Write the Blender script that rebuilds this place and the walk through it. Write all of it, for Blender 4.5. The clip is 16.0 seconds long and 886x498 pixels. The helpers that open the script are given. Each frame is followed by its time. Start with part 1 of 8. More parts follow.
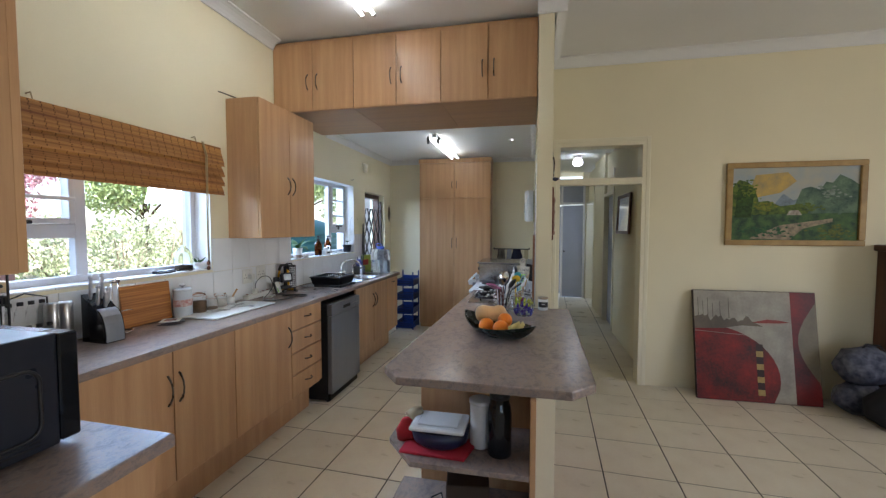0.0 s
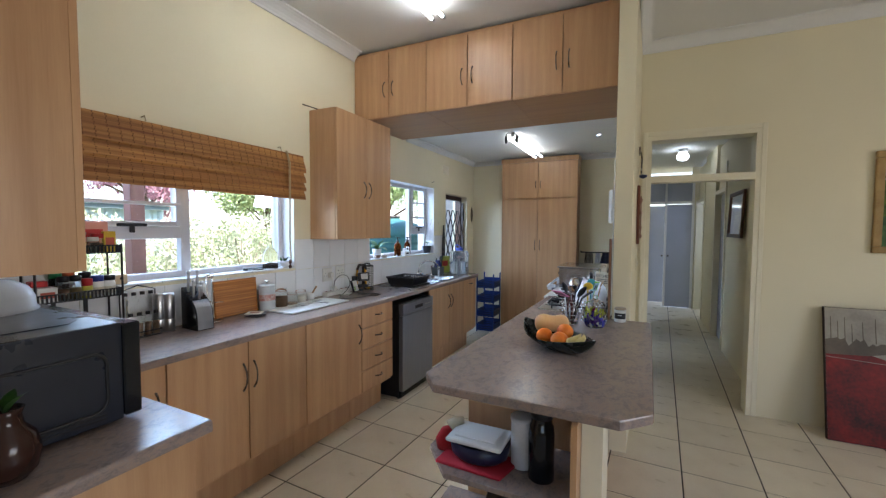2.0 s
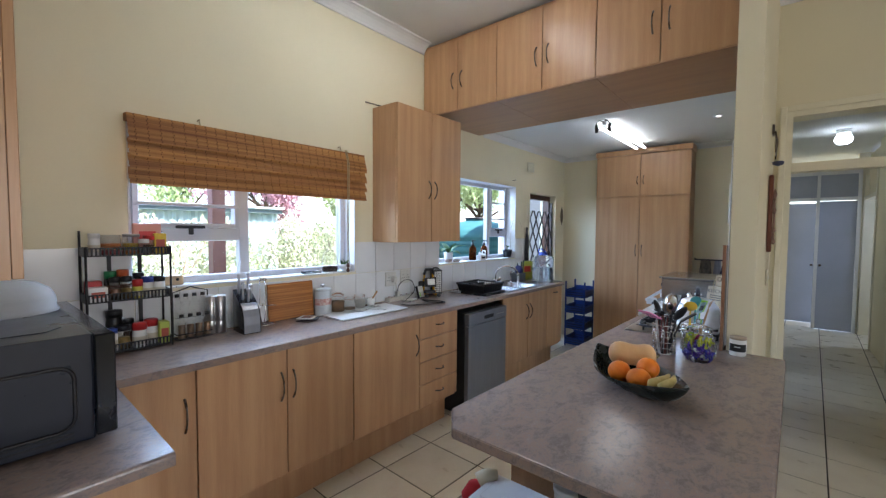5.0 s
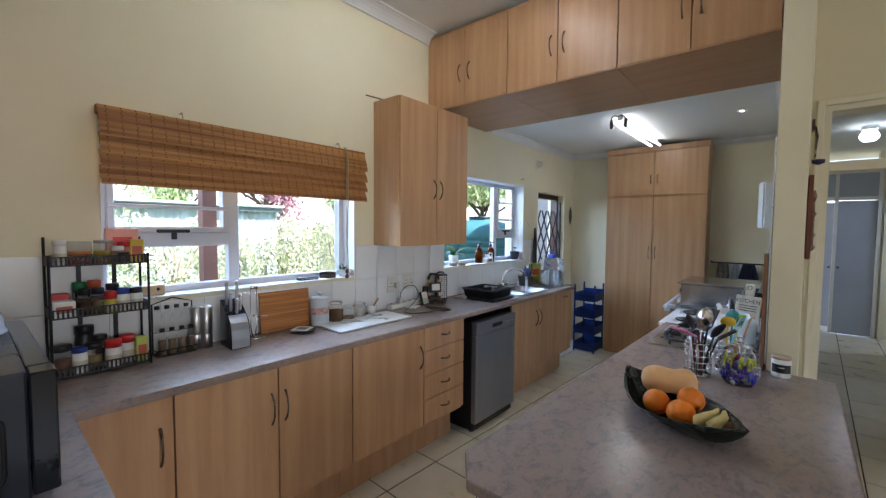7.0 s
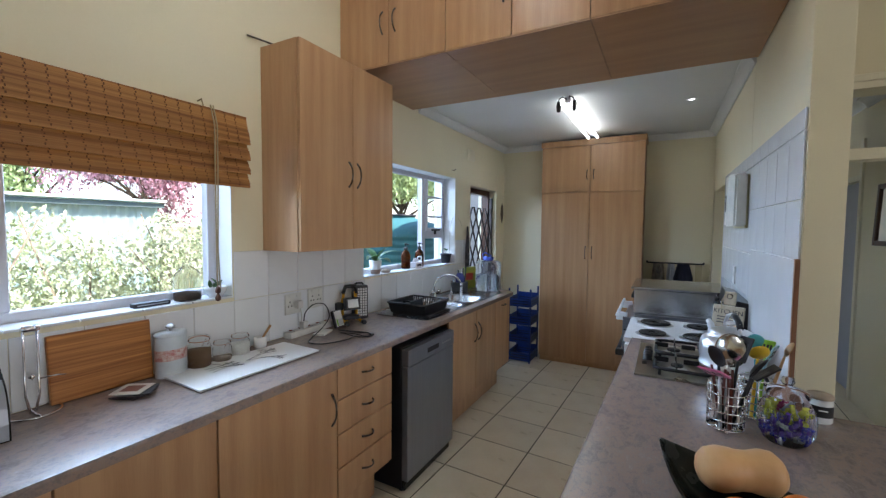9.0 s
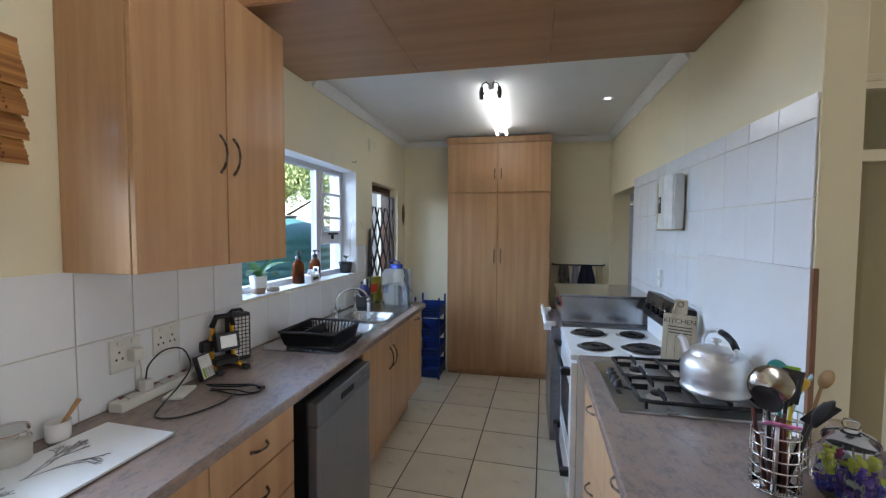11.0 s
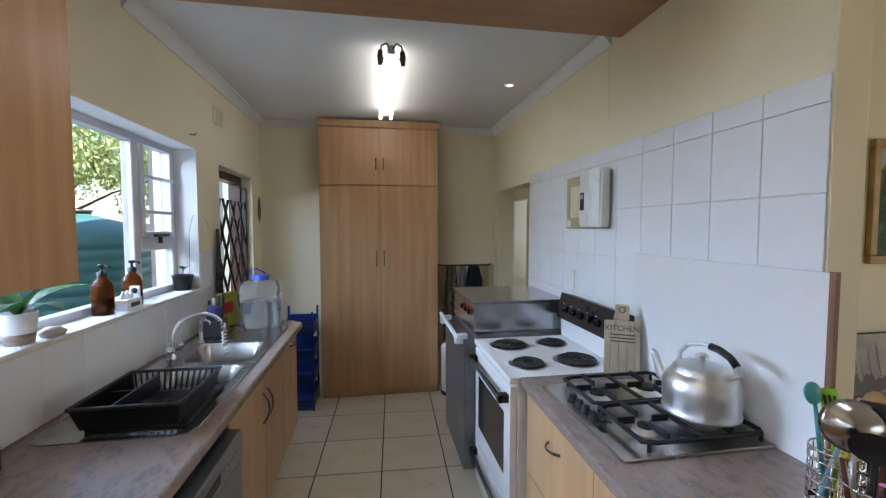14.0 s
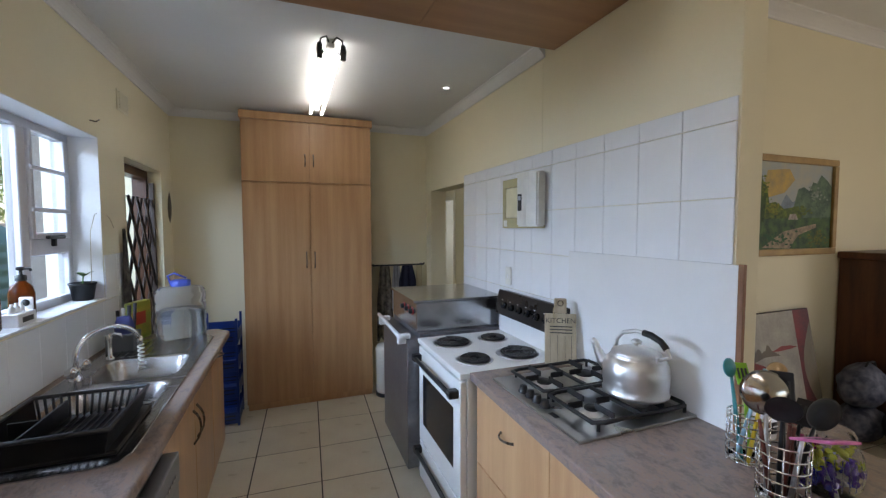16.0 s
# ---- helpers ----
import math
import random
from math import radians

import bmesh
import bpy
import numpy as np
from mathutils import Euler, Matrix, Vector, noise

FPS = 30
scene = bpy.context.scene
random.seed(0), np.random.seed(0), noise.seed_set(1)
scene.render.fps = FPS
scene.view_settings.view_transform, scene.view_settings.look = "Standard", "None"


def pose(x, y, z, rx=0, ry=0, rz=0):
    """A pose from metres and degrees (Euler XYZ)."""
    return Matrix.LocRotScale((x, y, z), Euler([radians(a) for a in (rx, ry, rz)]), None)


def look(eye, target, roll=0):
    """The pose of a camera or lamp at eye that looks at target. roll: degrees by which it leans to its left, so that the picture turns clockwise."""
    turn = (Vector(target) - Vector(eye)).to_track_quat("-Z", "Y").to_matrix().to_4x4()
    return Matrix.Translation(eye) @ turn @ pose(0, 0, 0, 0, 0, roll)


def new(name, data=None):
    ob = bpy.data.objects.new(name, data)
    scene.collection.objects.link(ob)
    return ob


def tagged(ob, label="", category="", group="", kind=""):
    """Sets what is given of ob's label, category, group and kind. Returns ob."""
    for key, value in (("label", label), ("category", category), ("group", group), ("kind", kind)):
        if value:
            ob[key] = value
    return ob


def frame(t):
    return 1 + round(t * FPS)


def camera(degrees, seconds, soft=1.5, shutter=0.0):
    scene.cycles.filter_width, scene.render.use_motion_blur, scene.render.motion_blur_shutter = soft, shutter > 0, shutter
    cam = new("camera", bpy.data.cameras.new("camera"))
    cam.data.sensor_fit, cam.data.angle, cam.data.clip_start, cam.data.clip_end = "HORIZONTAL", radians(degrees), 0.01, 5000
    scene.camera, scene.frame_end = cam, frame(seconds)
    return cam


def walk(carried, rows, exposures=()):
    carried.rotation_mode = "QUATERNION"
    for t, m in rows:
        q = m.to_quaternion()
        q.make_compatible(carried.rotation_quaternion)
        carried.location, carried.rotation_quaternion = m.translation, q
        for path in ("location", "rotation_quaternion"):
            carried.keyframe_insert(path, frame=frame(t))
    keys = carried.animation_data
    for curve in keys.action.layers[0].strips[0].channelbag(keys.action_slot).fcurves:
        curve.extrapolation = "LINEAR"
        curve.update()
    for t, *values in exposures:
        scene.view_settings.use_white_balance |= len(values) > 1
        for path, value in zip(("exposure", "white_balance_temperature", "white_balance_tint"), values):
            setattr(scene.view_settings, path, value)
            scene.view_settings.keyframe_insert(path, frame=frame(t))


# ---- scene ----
cam = camera(94.8, 16.0, soft=1.3)
PATH = [
    (0, (0.339, 0.2, 1.515), (-0.087, 2.151, 1.415), 0.1),
    (0.5, (0.401, 0.219, 1.52), (-0.155, 2.137, 1.419), 0.1),
    (1, (0.458, 0.253, 1.524), (-0.213, 2.134, 1.423), 0.3),
    (1.5, (0.509, 0.281, 1.524), (-0.266, 2.123, 1.428), 0.2),
    (2, (0.531, 0.332, 1.53), (-0.339, 2.131, 1.431), 0.3),
    (2.5, (0.53, 0.415, 1.533), (-0.415, 2.175, 1.434), 0.3),
    (3, (0.524, 0.502, 1.536), (-0.478, 2.23, 1.44), 0.4),
    (3.5, (0.532, 0.568, 1.54), (-0.525, 2.264, 1.444), 0.5),
    (4, (0.558, 0.63, 1.539), (-0.576, 2.275, 1.443), 0.5),
    (4.5, (0.579, 0.698, 1.545), (-0.637, 2.283, 1.446), 0.5),
    (5, (0.584, 0.761, 1.535), (-0.698, 2.293, 1.443), 0.4),
    (7.5, (0.311, 1.015, 1.578), (-0.976, 2.543, 1.471), 0.5),
    (8, (0.178, 1.174, 1.571), (-1.039, 2.757, 1.46), 0.6),
    (8.5, (0.063, 1.314, 1.57), (-1.031, 2.984, 1.464), 0.5),
    (9, (-0.059, 1.449, 1.569), (-1.013, 3.203, 1.463), 0.5),
    (9.5, (-0.191, 1.569, 1.566), (-0.989, 3.4, 1.466), 0.5),
    (12, (-0.64, 2.044, 1.586), (-0.807, 4.034, 1.486), 0.2),
    (12.5, (-0.706, 2.13, 1.577), (-0.747, 4.127, 1.475), 0.2),
    (13, (-0.765, 2.256, 1.575), (-0.685, 4.252, 1.472), 0.1),
    (13.5, (-0.801, 2.353, 1.578), (-0.594, 4.34, 1.473), 0.1),
    (14, (-0.844, 2.409, 1.585), (-0.519, 4.379, 1.481), 0.0),
    (14.5, (-0.898, 2.437, 1.589), (-0.473, 4.389, 1.486), -0.0),
    (15, (-0.943, 2.45, 1.589), (-0.423, 4.378, 1.484), -0.0),
    (15.5, (-0.971, 2.445, 1.59), (-0.353, 4.344, 1.485), -0.1),
    (16, (-0.976, 2.436, 1.587), (-0.273, 4.305, 1.48), -0.1),
]
walk(cam, [(t, look(eye, target, roll)) for t, eye, target, roll in PATH], [(0, 1.80, 6100, 16), (5, 1.84, 5900, 17), (9, 1.57, 6050, 16), (12, 1.62, 6350, 18), (16, 1.46, 6700, 19)])

# ---- light ----
world = bpy.data.worlds.new("sky")
scene.world = world
world.use_nodes = True
wn = world.node_tree
sky = wn.nodes.new("ShaderNodeTexSky")
sky.sky_type = "NISHITA"
sky.sun_disc = False
sky.sun_elevation = radians(52)
sky.sun_rotation = radians(84)
wn.nodes["Background"].inputs[1].default_value = 0.15
wn.links.new(sky.outputs[0], wn.nodes["Background"].inputs[0])

sun = new("sun", bpy.data.lights.new("sun", "SUN"))
sun.data.energy, sun.data.angle, sun.data.color = 5.0, radians(0.6), (1, 0.94, 0.85)
sun.matrix_world = look((14, 6, 30), (-6, 4, 0))


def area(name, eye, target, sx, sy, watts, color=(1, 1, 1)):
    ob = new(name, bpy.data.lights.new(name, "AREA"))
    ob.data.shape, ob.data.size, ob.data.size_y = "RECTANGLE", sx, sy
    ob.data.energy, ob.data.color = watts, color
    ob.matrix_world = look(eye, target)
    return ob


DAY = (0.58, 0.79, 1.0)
# area lamps stand in for the open sky before the two kitchen windows
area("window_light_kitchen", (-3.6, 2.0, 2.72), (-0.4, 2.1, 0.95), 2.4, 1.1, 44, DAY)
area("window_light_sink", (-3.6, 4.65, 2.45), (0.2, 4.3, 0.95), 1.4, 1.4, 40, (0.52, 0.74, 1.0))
# added fill lamps at lounge window openings assumed out of view
area("lounge_fill_south", (2.2, -2.93, 1.7), (2.0, 2, 1.3), 2.6, 1.3, 0.6, (0.97, 0.98, 1))
area("lounge_fill_east", (5.06, 1.2, 1.7), (0, 1.5, 1.3), 2.2, 1.3, 12.5, (1.0, 0.95, 0.9))
# added lamp hidden beyond the side doorway, for bluish light in the passage
area("passage_fill", (2.55, 9.0, 1.5), (0.5, 8.6, 1.2), 0.9, 1.3, 5, (0.62, 0.76, 1.0))


# ---- materials ----
def mat(name, color, rough=0.5, metal=0.0, var=0.08, scale=6.0, fine=80.0, bump=0.02, stretch=(1, 1, 1), color2=None,
        coat=0.0, trans=0.0, ior=1.45, alpha=1.0, island=0.0, detail=4.0):
    m = bpy.data.materials.new(name)
    m.use_nodes = True
    n, l = m.node_tree.nodes, m.node_tree.links
    b = n["Principled BSDF"]
    b.inputs["Roughness"].default_value = rough
    b.inputs["Metallic"].default_value = metal
    b.inputs["Coat Weight"].default_value = coat
    b.inputs["Transmission Weight"].default_value = trans
    b.inputs["IOR"].default_value = ior
    b.inputs["Alpha"].default_value = alpha
    tc = n.new("ShaderNodeTexCoord")
    mp = n.new("ShaderNodeMapping")
    mp.inputs["Scale"].default_value = stretch
    l.new(tc.outputs["Object"], mp.inputs[0])
    big, small = n.new("ShaderNodeTexNoise"), n.new("ShaderNodeTexNoise")
    for t, s in ((big, scale), (small, fine)):
        t.inputs["Scale"].default_value = s
        t.inputs["Detail"].default_value = detail
        l.new(mp.outputs[0], t.inputs[0])
    c2 = color2 or tuple(max(0.0, c * (1 - 2.2 * var)) for c in color)
    mix = n.new("ShaderNodeMix")
    mix.data_type = "RGBA"
    mix.inputs[6].default_value = (*c2, 1)
    mix.inputs[7].default_value = (*color, 1)
    ramp = n.new("ShaderNodeMapRange")
    ramp.inputs[1].default_value, ramp.inputs[2].default_value = 0.3, 0.68
    add = n.new("ShaderNodeMath")
    add.operation = "MULTIPLY_ADD"
    add.inputs[1].default_value = 0.3
    l.new(small.outputs[0], add.inputs[0])
    l.new(big.outputs[0], add.inputs[2])
    sub = n.new("ShaderNodeMath")
    sub.operation = "SUBTRACT"
    sub.inputs[1].default_value = 0.15
    l.new(add.outputs[0], sub.inputs[0])
    l.new(sub.outputs[0], ramp.inputs[0])
    l.new(ramp.outputs[0], mix.inputs[0])
    out = mix.outputs[2]
    if island:
        oi = n.new("ShaderNodeObjectInfo")
        hs = n.new("ShaderNodeHueSaturation")
        r2 = n.new("ShaderNodeMapRange")
        r2.inputs[3].default_value, r2.inputs[4].default_value = 1 - island, 1 + island
        l.new(oi.outputs["Random"], r2.inputs[0])
        l.new(r2.outputs[0], hs.inputs["Value"])
        l.new(out, hs.inputs["Color"])
        out = hs.outputs[0]
    l.new(out, b.inputs["Base Color"])
    if bump:
        bp = n.new("ShaderNodeBump")
        bp.inputs["Strength"].default_value = min(1, bump * 6)
        bp.inputs["Distance"].default_value = 0.004
        l.new(sub.outputs[0], bp.inputs["Height"])
        l.new(bp.outputs[0], b.inputs["Normal"])
    rr = n.new("ShaderNodeMapRange")
    rr.inputs[3].default_value, rr.inputs[4].default_value = max(0.02, rough - 0.06), min(1, rough + 0.08)
    l.new(big.outputs[0], rr.inputs[0])
    l.new(rr.outputs[0], b.inputs["Roughness"])
    return m


def marbled(name, stops, rough):
    """A laminate of fine streaked flecks in several tones."""
    m = bpy.data.materials.new(name)
    m.use_nodes = True
    n, l = m.node_tree.nodes, m.node_tree.links
    b = n["Principled BSDF"]
    tc, mp = n.new("ShaderNodeTexCoord"), n.new("ShaderNodeMapping")
    mp.inputs["Scale"].default_value = (1.0, 0.62, 1.0)
    mp.inputs["Rotation"].default_value = (0, 0, radians(24))
    l.new(tc.outputs["Object"], mp.inputs[0])
    a, f, g = (n.new("ShaderNodeTexNoise") for _ in range(3))
    for t, s, d, w in ((a, 16.0, 9.0, 1.1), (f, 60.0, 6.0, 0.9), (g, 300.0, 2.0, 0.0)):
        t.inputs["Scale"].default_value, t.inputs["Detail"].default_value, t.inputs["Distortion"].default_value = s, d, w
        t.inputs["Roughness"].default_value = 0.66
        l.new(mp.outputs[0], t.inputs[0])
    m1, m2 = n.new("ShaderNodeMix"), n.new("ShaderNodeMix")
    m1.inputs[0].default_value, m2.inputs[0].default_value = 0.45, 0.18
    l.new(a.outputs[0], m1.inputs[2])
    l.new(f.outputs[0], m1.inputs[3])
    l.new(m1.outputs[0], m2.inputs[2])
    l.new(g.outputs[0], m2.inputs[3])
    cr = n.new("ShaderNodeValToRGB")
    while len(cr.color_ramp.elements) < len(stops):
        cr.color_ramp.elements.new(0.5)
    for e, (p, c) in zip(cr.color_ramp.elements, stops):
        e.position, e.color = p, (*c, 1)
    l.new(m2.outputs[0], cr.inputs[0])
    l.new(cr.outputs[0], b.inputs["Base Color"])
    rr = n.new("ShaderNodeMapRange")
    rr.inputs[3].default_value, rr.inputs[4].default_value = rough + 0.02, rough + 0.10
    l.new(m1.outputs[0], rr.inputs[0])
    l.new(rr.outputs[0], b.inputs["Roughness"])
    return m


def glow(name, color, strength):
    m = bpy.data.materials.new(name)
    m.use_nodes = True
    b = m.node_tree.nodes["Principled BSDF"]
    b.inputs["Base Color"].default_value = (*color, 1)
    b.inputs["Emission Color"].default_value = (*color, 1)
    b.inputs["Emission Strength"].default_value = strength
    return m


M_wall = mat("cream_wall_paint", (0.79, 0.725, 0.53), 0.7, var=0.025, scale=1.5, fine=140, bump=0.03)
M_ceil = mat("white_ceiling_paint", (0.76, 0.76, 0.75), 0.8, var=0.03, scale=1.2, fine=90, bump=0.02)
M_trim = mat("cream_gloss_paint", (0.80, 0.75, 0.58), 0.4, var=0.03, scale=3, fine=60)
M_white = mat("white_paint", (0.80, 0.80, 0.80), 0.45, var=0.03, scale=3, fine=60)
M_wood = mat("beech_laminate", (0.575, 0.345, 0.18), 0.3, var=0.12, scale=3.0, fine=46, bump=0.004, stretch=(6, 6, 0.3), color2=(0.455, 0.25, 0.122), island=0.07)
# darker beech with lying grain: the underside's shade is put into its colour
M_wood_shaded = mat("beech_laminate_lying_shaded", (0.44, 0.25, 0.135), 0.36, var=0.12, scale=3.2, fine=38, bump=0.004, stretch=(0.35, 5, 5), color2=(0.36, 0.19, 0.1))
M_wtop = marbled("mottled_worktop_laminate", ((0.39, (0.188, 0.148, 0.132)), (0.45, (0.225, 0.178, 0.158)), (0.495, (0.265, 0.208, 0.188)), (0.53, (0.305, 0.218, 0.172)), (0.57, (0.262, 0.215, 0.192)), (0.62, (0.32, 0.258, 0.225))), 0.17)
M_floor = mat("cream_floor_tile", (0.72, 0.655, 0.52), 0.28, scale=5, fine=45, bump=0.004, color2=(0.655, 0.58, 0.445), island=0.05, detail=6)
M_grout = mat("dark_grout", (0.06, 0.05, 0.042), 0.9, scale=20, fine=200)
M_tile = mat("white_wall_tile", (0.79, 0.80, 0.81), 0.16, var=0.015, scale=3, fine=20, bump=0.004, island=0.012)
M_tgrout = mat("white_tile_grout", (0.62, 0.60, 0.56), 0.85, scale=20, fine=200)
M_steel = mat("brushed_steel", (0.56, 0.56, 0.57), 0.3, 1.0, var=0.04, scale=4, fine=120, bump=0.003, stretch=(1, 12, 12))
M_chrome = mat("chrome", (0.75, 0.75, 0.76), 0.1, 1.0, var=0.02, bump=0)
M_alu = mat("polished_aluminium", (0.78, 0.77, 0.76), 0.38, 1.0, var=0.05, scale=8, fine=60, bump=0.006)
M_bronze = mat("dark_bronze_handle", (0.16, 0.135, 0.115), 0.27, 0.9, var=0.1, scale=40)
M_black = mat("black_plastic", (0.014, 0.014, 0.016), 0.4, var=0.15, scale=12, bump=0.004)
M_blackg = mat("black_gloss", (0.010, 0.012, 0.016), 0.12, var=0.1, scale=6, bump=0)
M_iron = mat("cast_iron", (0.018, 0.018, 0.02), 0.45, 0.2, var=0.2, scale=50, bump=0.02)
M_enamel = mat("white_enamel", (0.78, 0.78, 0.77), 0.2, var=0.02, scale=4, bump=0)
M_dw = mat("graphite_steel", (0.31, 0.325, 0.36), 0.36, 0.8, var=0.05, scale=3, fine=90, stretch=(12, 12, 1), bump=0.003)
M_glass = mat("window_glass", (0.98, 1, 1), 0.0, trans=1.0, ior=1.02, var=0, bump=0)
M_jarg = mat("clear_glass", (0.97, 0.985, 0.98), 0.02, trans=0.98, ior=1.1, var=0, bump=0)
M_plasticc = mat("clear_plastic", (0.86, 0.89, 0.94), 0.06, trans=0.93, ior=1.12, var=0.03, bump=0)
M_tube = glow("fluorescent_tube", (0.97, 1.0, 0.92), 3.7)
# same kind of tube, glow raised to brighten the upper window wall
M_tube_boosted = glow("boosted_fluorescent_tube", (0.97, 1.0, 0.92), 7.5)
M_globe = glow("frosted_globe", (0.88, 0.96, 1.0), 3.8)
M_dot = glow("downlight_lens", (0.95, 0.98, 1.0), 4)
M_alumw = mat("white_window_frame", (0.62, 0.62, 0.66), 0.35, var=0.02, scale=5)


# ---- building helpers ----
def cuboid(bm, x0, x1, y0, y1, z0, z1, bevel=0.0, seg=1):
    m = Matrix.LocRotScale(((x0 + x1) / 2, (y0 + y1) / 2, (z0 + z1) / 2), None, (abs(x1 - x0), abs(y1 - y0), abs(z1 - z0)))
    r = bmesh.ops.create_cube(bm, size=1, matrix=m)
    if bevel:
        es = list({e for v in r["verts"] for e in v.link_edges})
        bmesh.ops.bevel(bm, geom=es, offset=bevel, segments=seg, profile=0.6, affect="EDGES")
    return bm


def box(x0, x1, y0, y1, z0, z1, bevel=0.0, seg=1):
    return cuboid(bmesh.new(), x0, x1, y0, y1, z0, z1, bevel, seg)


def lathe(profile, seg=24, bm=None, m=None):
    """A turned body from (radius, height) pairs."""
    bm = bm or bmesh.new()
    rings = []
    for r, z in profile:
        rings.append([bm.verts.new((r * math.cos(2 * math.pi * i / seg), r * math.sin(2 * math.pi * i / seg), z)) for i in range(seg)]
                     if r > 1e-5 else [bm.verts.new((0, 0, z))])
    for a, b in zip(rings, rings[1:]):
        for i in range(seg):
            j = (i + 1) % seg
            q = [a[i % len(a)], a[j % len(a)], b[j % len(b)], b[i % len(b)]]
            q = list(dict.fromkeys(q))
            if len(q) > 2:
                bm.faces.new(q)
    if m is not None:
        bmesh.ops.transform(bm, matrix=m, verts=[v for ring in rings for v in ring])
    bmesh.ops.recalc_face_normals(bm, faces=bm.faces)
    for f in bm.faces:
        f.smooth = True
    return bm


def tube(points, radius, seg=8, bm=None, closed=False):
    """A round bar through points."""
    bm = bm or bmesh.new()
    pts = [Vector(p) for p in points]
    n = len(pts)
    rings = []
    up = None
    for i, p in enumerate(pts):
        a = pts[(i - 1) % n] if closed or i else p
        b = pts[(i + 1) % n] if closed or i < n - 1 else p
        d = (b - a).normalized()
        if up is None:
            up = Vector((0, 0, 1)) if abs(d.z) < 0.9 else Vector((1, 0, 0))
        side = d.cross(up)
        if side.length < 1e-4:
            side = d.cross(Vector((0, 1, 0.3)))
        side.normalize()
        up = side.cross(d).normalized()
        rad = radius[i] if isinstance(radius, (list, tuple)) else radius
        rings.append([bm.verts.new(p + rad * (math.cos(2 * math.pi * k / seg) * side + math.sin(2 * math.pi * k / seg) * up)) for k in range(seg)])
    pairs = list(zip(rings, rings[1:])) + ([(rings[-1], rings[0])] if closed else [])
    for a, b in pairs:
        for k in range(seg):
            f = bm.faces.new((a[k], a[(k + 1) % seg], b[(k + 1) % seg], b[k]))
            f.smooth = True
    if not closed:
        bm.faces.new(rings[0][::-1])
        bm.faces.new(rings[-1])
    bmesh.ops.recalc_face_normals(bm, faces=bm.faces)
    return bm


def curved(points, n=6):
    """Points of a soft curve through the given ones."""
    p = [Vector(q) for q in points]
    p = [p[0] * 2 - p[1]] + p + [p[-1] * 2 - p[-2]]
    out = []
    for a, b, c, d in zip(p, p[1:], p[2:], p[3:]):
        for k in range(n):
            t = k / n
            out.append(0.5 * (2 * b + (c - a) * t + (2 * a - 5 * b + 4 * c - d) * t * t + (3 * b - a - 3 * c + d) * t ** 3))
    return out + [p[-2]]


def prism(poly, z0, z1, bevel=0.0):
    """An upright slab over a plan polygon."""
    bm = bmesh.new()
    lo = [bm.verts.new((x, y, z0)) for x, y in poly]
    hi = [bm.verts.new((x, y, z1)) for x, y in poly]
    bm.faces.new(lo[::-1])
    bm.faces.new(hi)
    for i in range(len(poly)):
        j = (i + 1) % len(poly)
        bm.faces.new((lo[i], lo[j], hi[j], hi[i]))
    bmesh.ops.recalc_face_normals(bm, faces=bm.faces)
    if bevel:
        bmesh.ops.bevel(bm, geom=list(bm.edges), offset=bevel, segments=2, profile=0.6, affect="EDGES")
    return bm


def moved(bm, m):
    bmesh.ops.transform(bm, matrix=m, verts=bm.verts)
    return bm


def mesh_of(name, bm, material):
    me = bpy.data.meshes.new(name)
    bm.to_mesh(me)
    bm.free()
    me.materials.append(material)
    return me


def part(name, bm, material, parent, label=""):
    ob = new(name, mesh_of(name, bm, material))
    if parent is not None:
        ob.parent = parent
        ob.matrix_parent_inverse = parent.matrix_world.inverted() if parent.type != "EMPTY" else Matrix.Identity(4)
    return tagged(ob, label)


def thing(name, at, label, category, group="", kind="", rz=0):
    """An Empty at a thing's base; its parts are built round its origin."""
    ob = new(name)
    ob.empty_display_size = 0.1
    ob.matrix_basis = pose(*at, 0, 0, rz)
    return tagged(ob, label, category, group, kind)


def solid(name, bm, material, label="", category="", kind="", group=""):
    return tagged(part(name, bm, material, None), label, category, group, kind)


def structure(name, bm, material, label, category):
    return solid(name, bm, material, label, category, "structure")


# ---- plan ----
XL, XR, XD = -1.91, 0.37, 0.53      # window wall, tiled wall, lounge side of the dividing wall
YB, YU, YS = 6.5, 3.455, 4.31       # back wall, front and back of the bulkhead cupboards
YW, XE = 4.42, 5.2                  # lounge wall, far lounge wall
ZC, ZK, TOP, TL = 3.16, 2.585, 0.92, 0.95      # lounge ceiling, kitchen ceiling, island worktop, window-side worktop
W1 = (1.31, 2.70, 1.22, 2.08)       # kitchen window: y0, y1, z0, z1
W2 = (3.68, 5.10, 1.21, 2.06)       # sink window
SD = (5.46, 6.22, 0.0, 2.02)        # outside door
PO = (5.52, 6.36, 0.0, 1.95)        # opening to the passage


def wall_x(name, x0, x1, y0, y1, z1, holes, label):
    """A wall along y with openings (y0, y1, z0, z1)."""
    bm = bmesh.new()
    y = y0
    for a, b, lo, hi in holes:
        cuboid(bm, x0, x1, y, a, 0, z1)
        if lo > 0:
            cuboid(bm, x0, x1, a, b, 0, lo)
        cuboid(bm, x0, x1, a, b, hi, z1)
        y = b
    cuboid(bm, x0, x1, y, y1, 0, z1)
    bmesh.ops.remove_doubles(bm, verts=bm.verts, dist=1e-5)
    return structure(name, bm, M_wall, label, "wall")


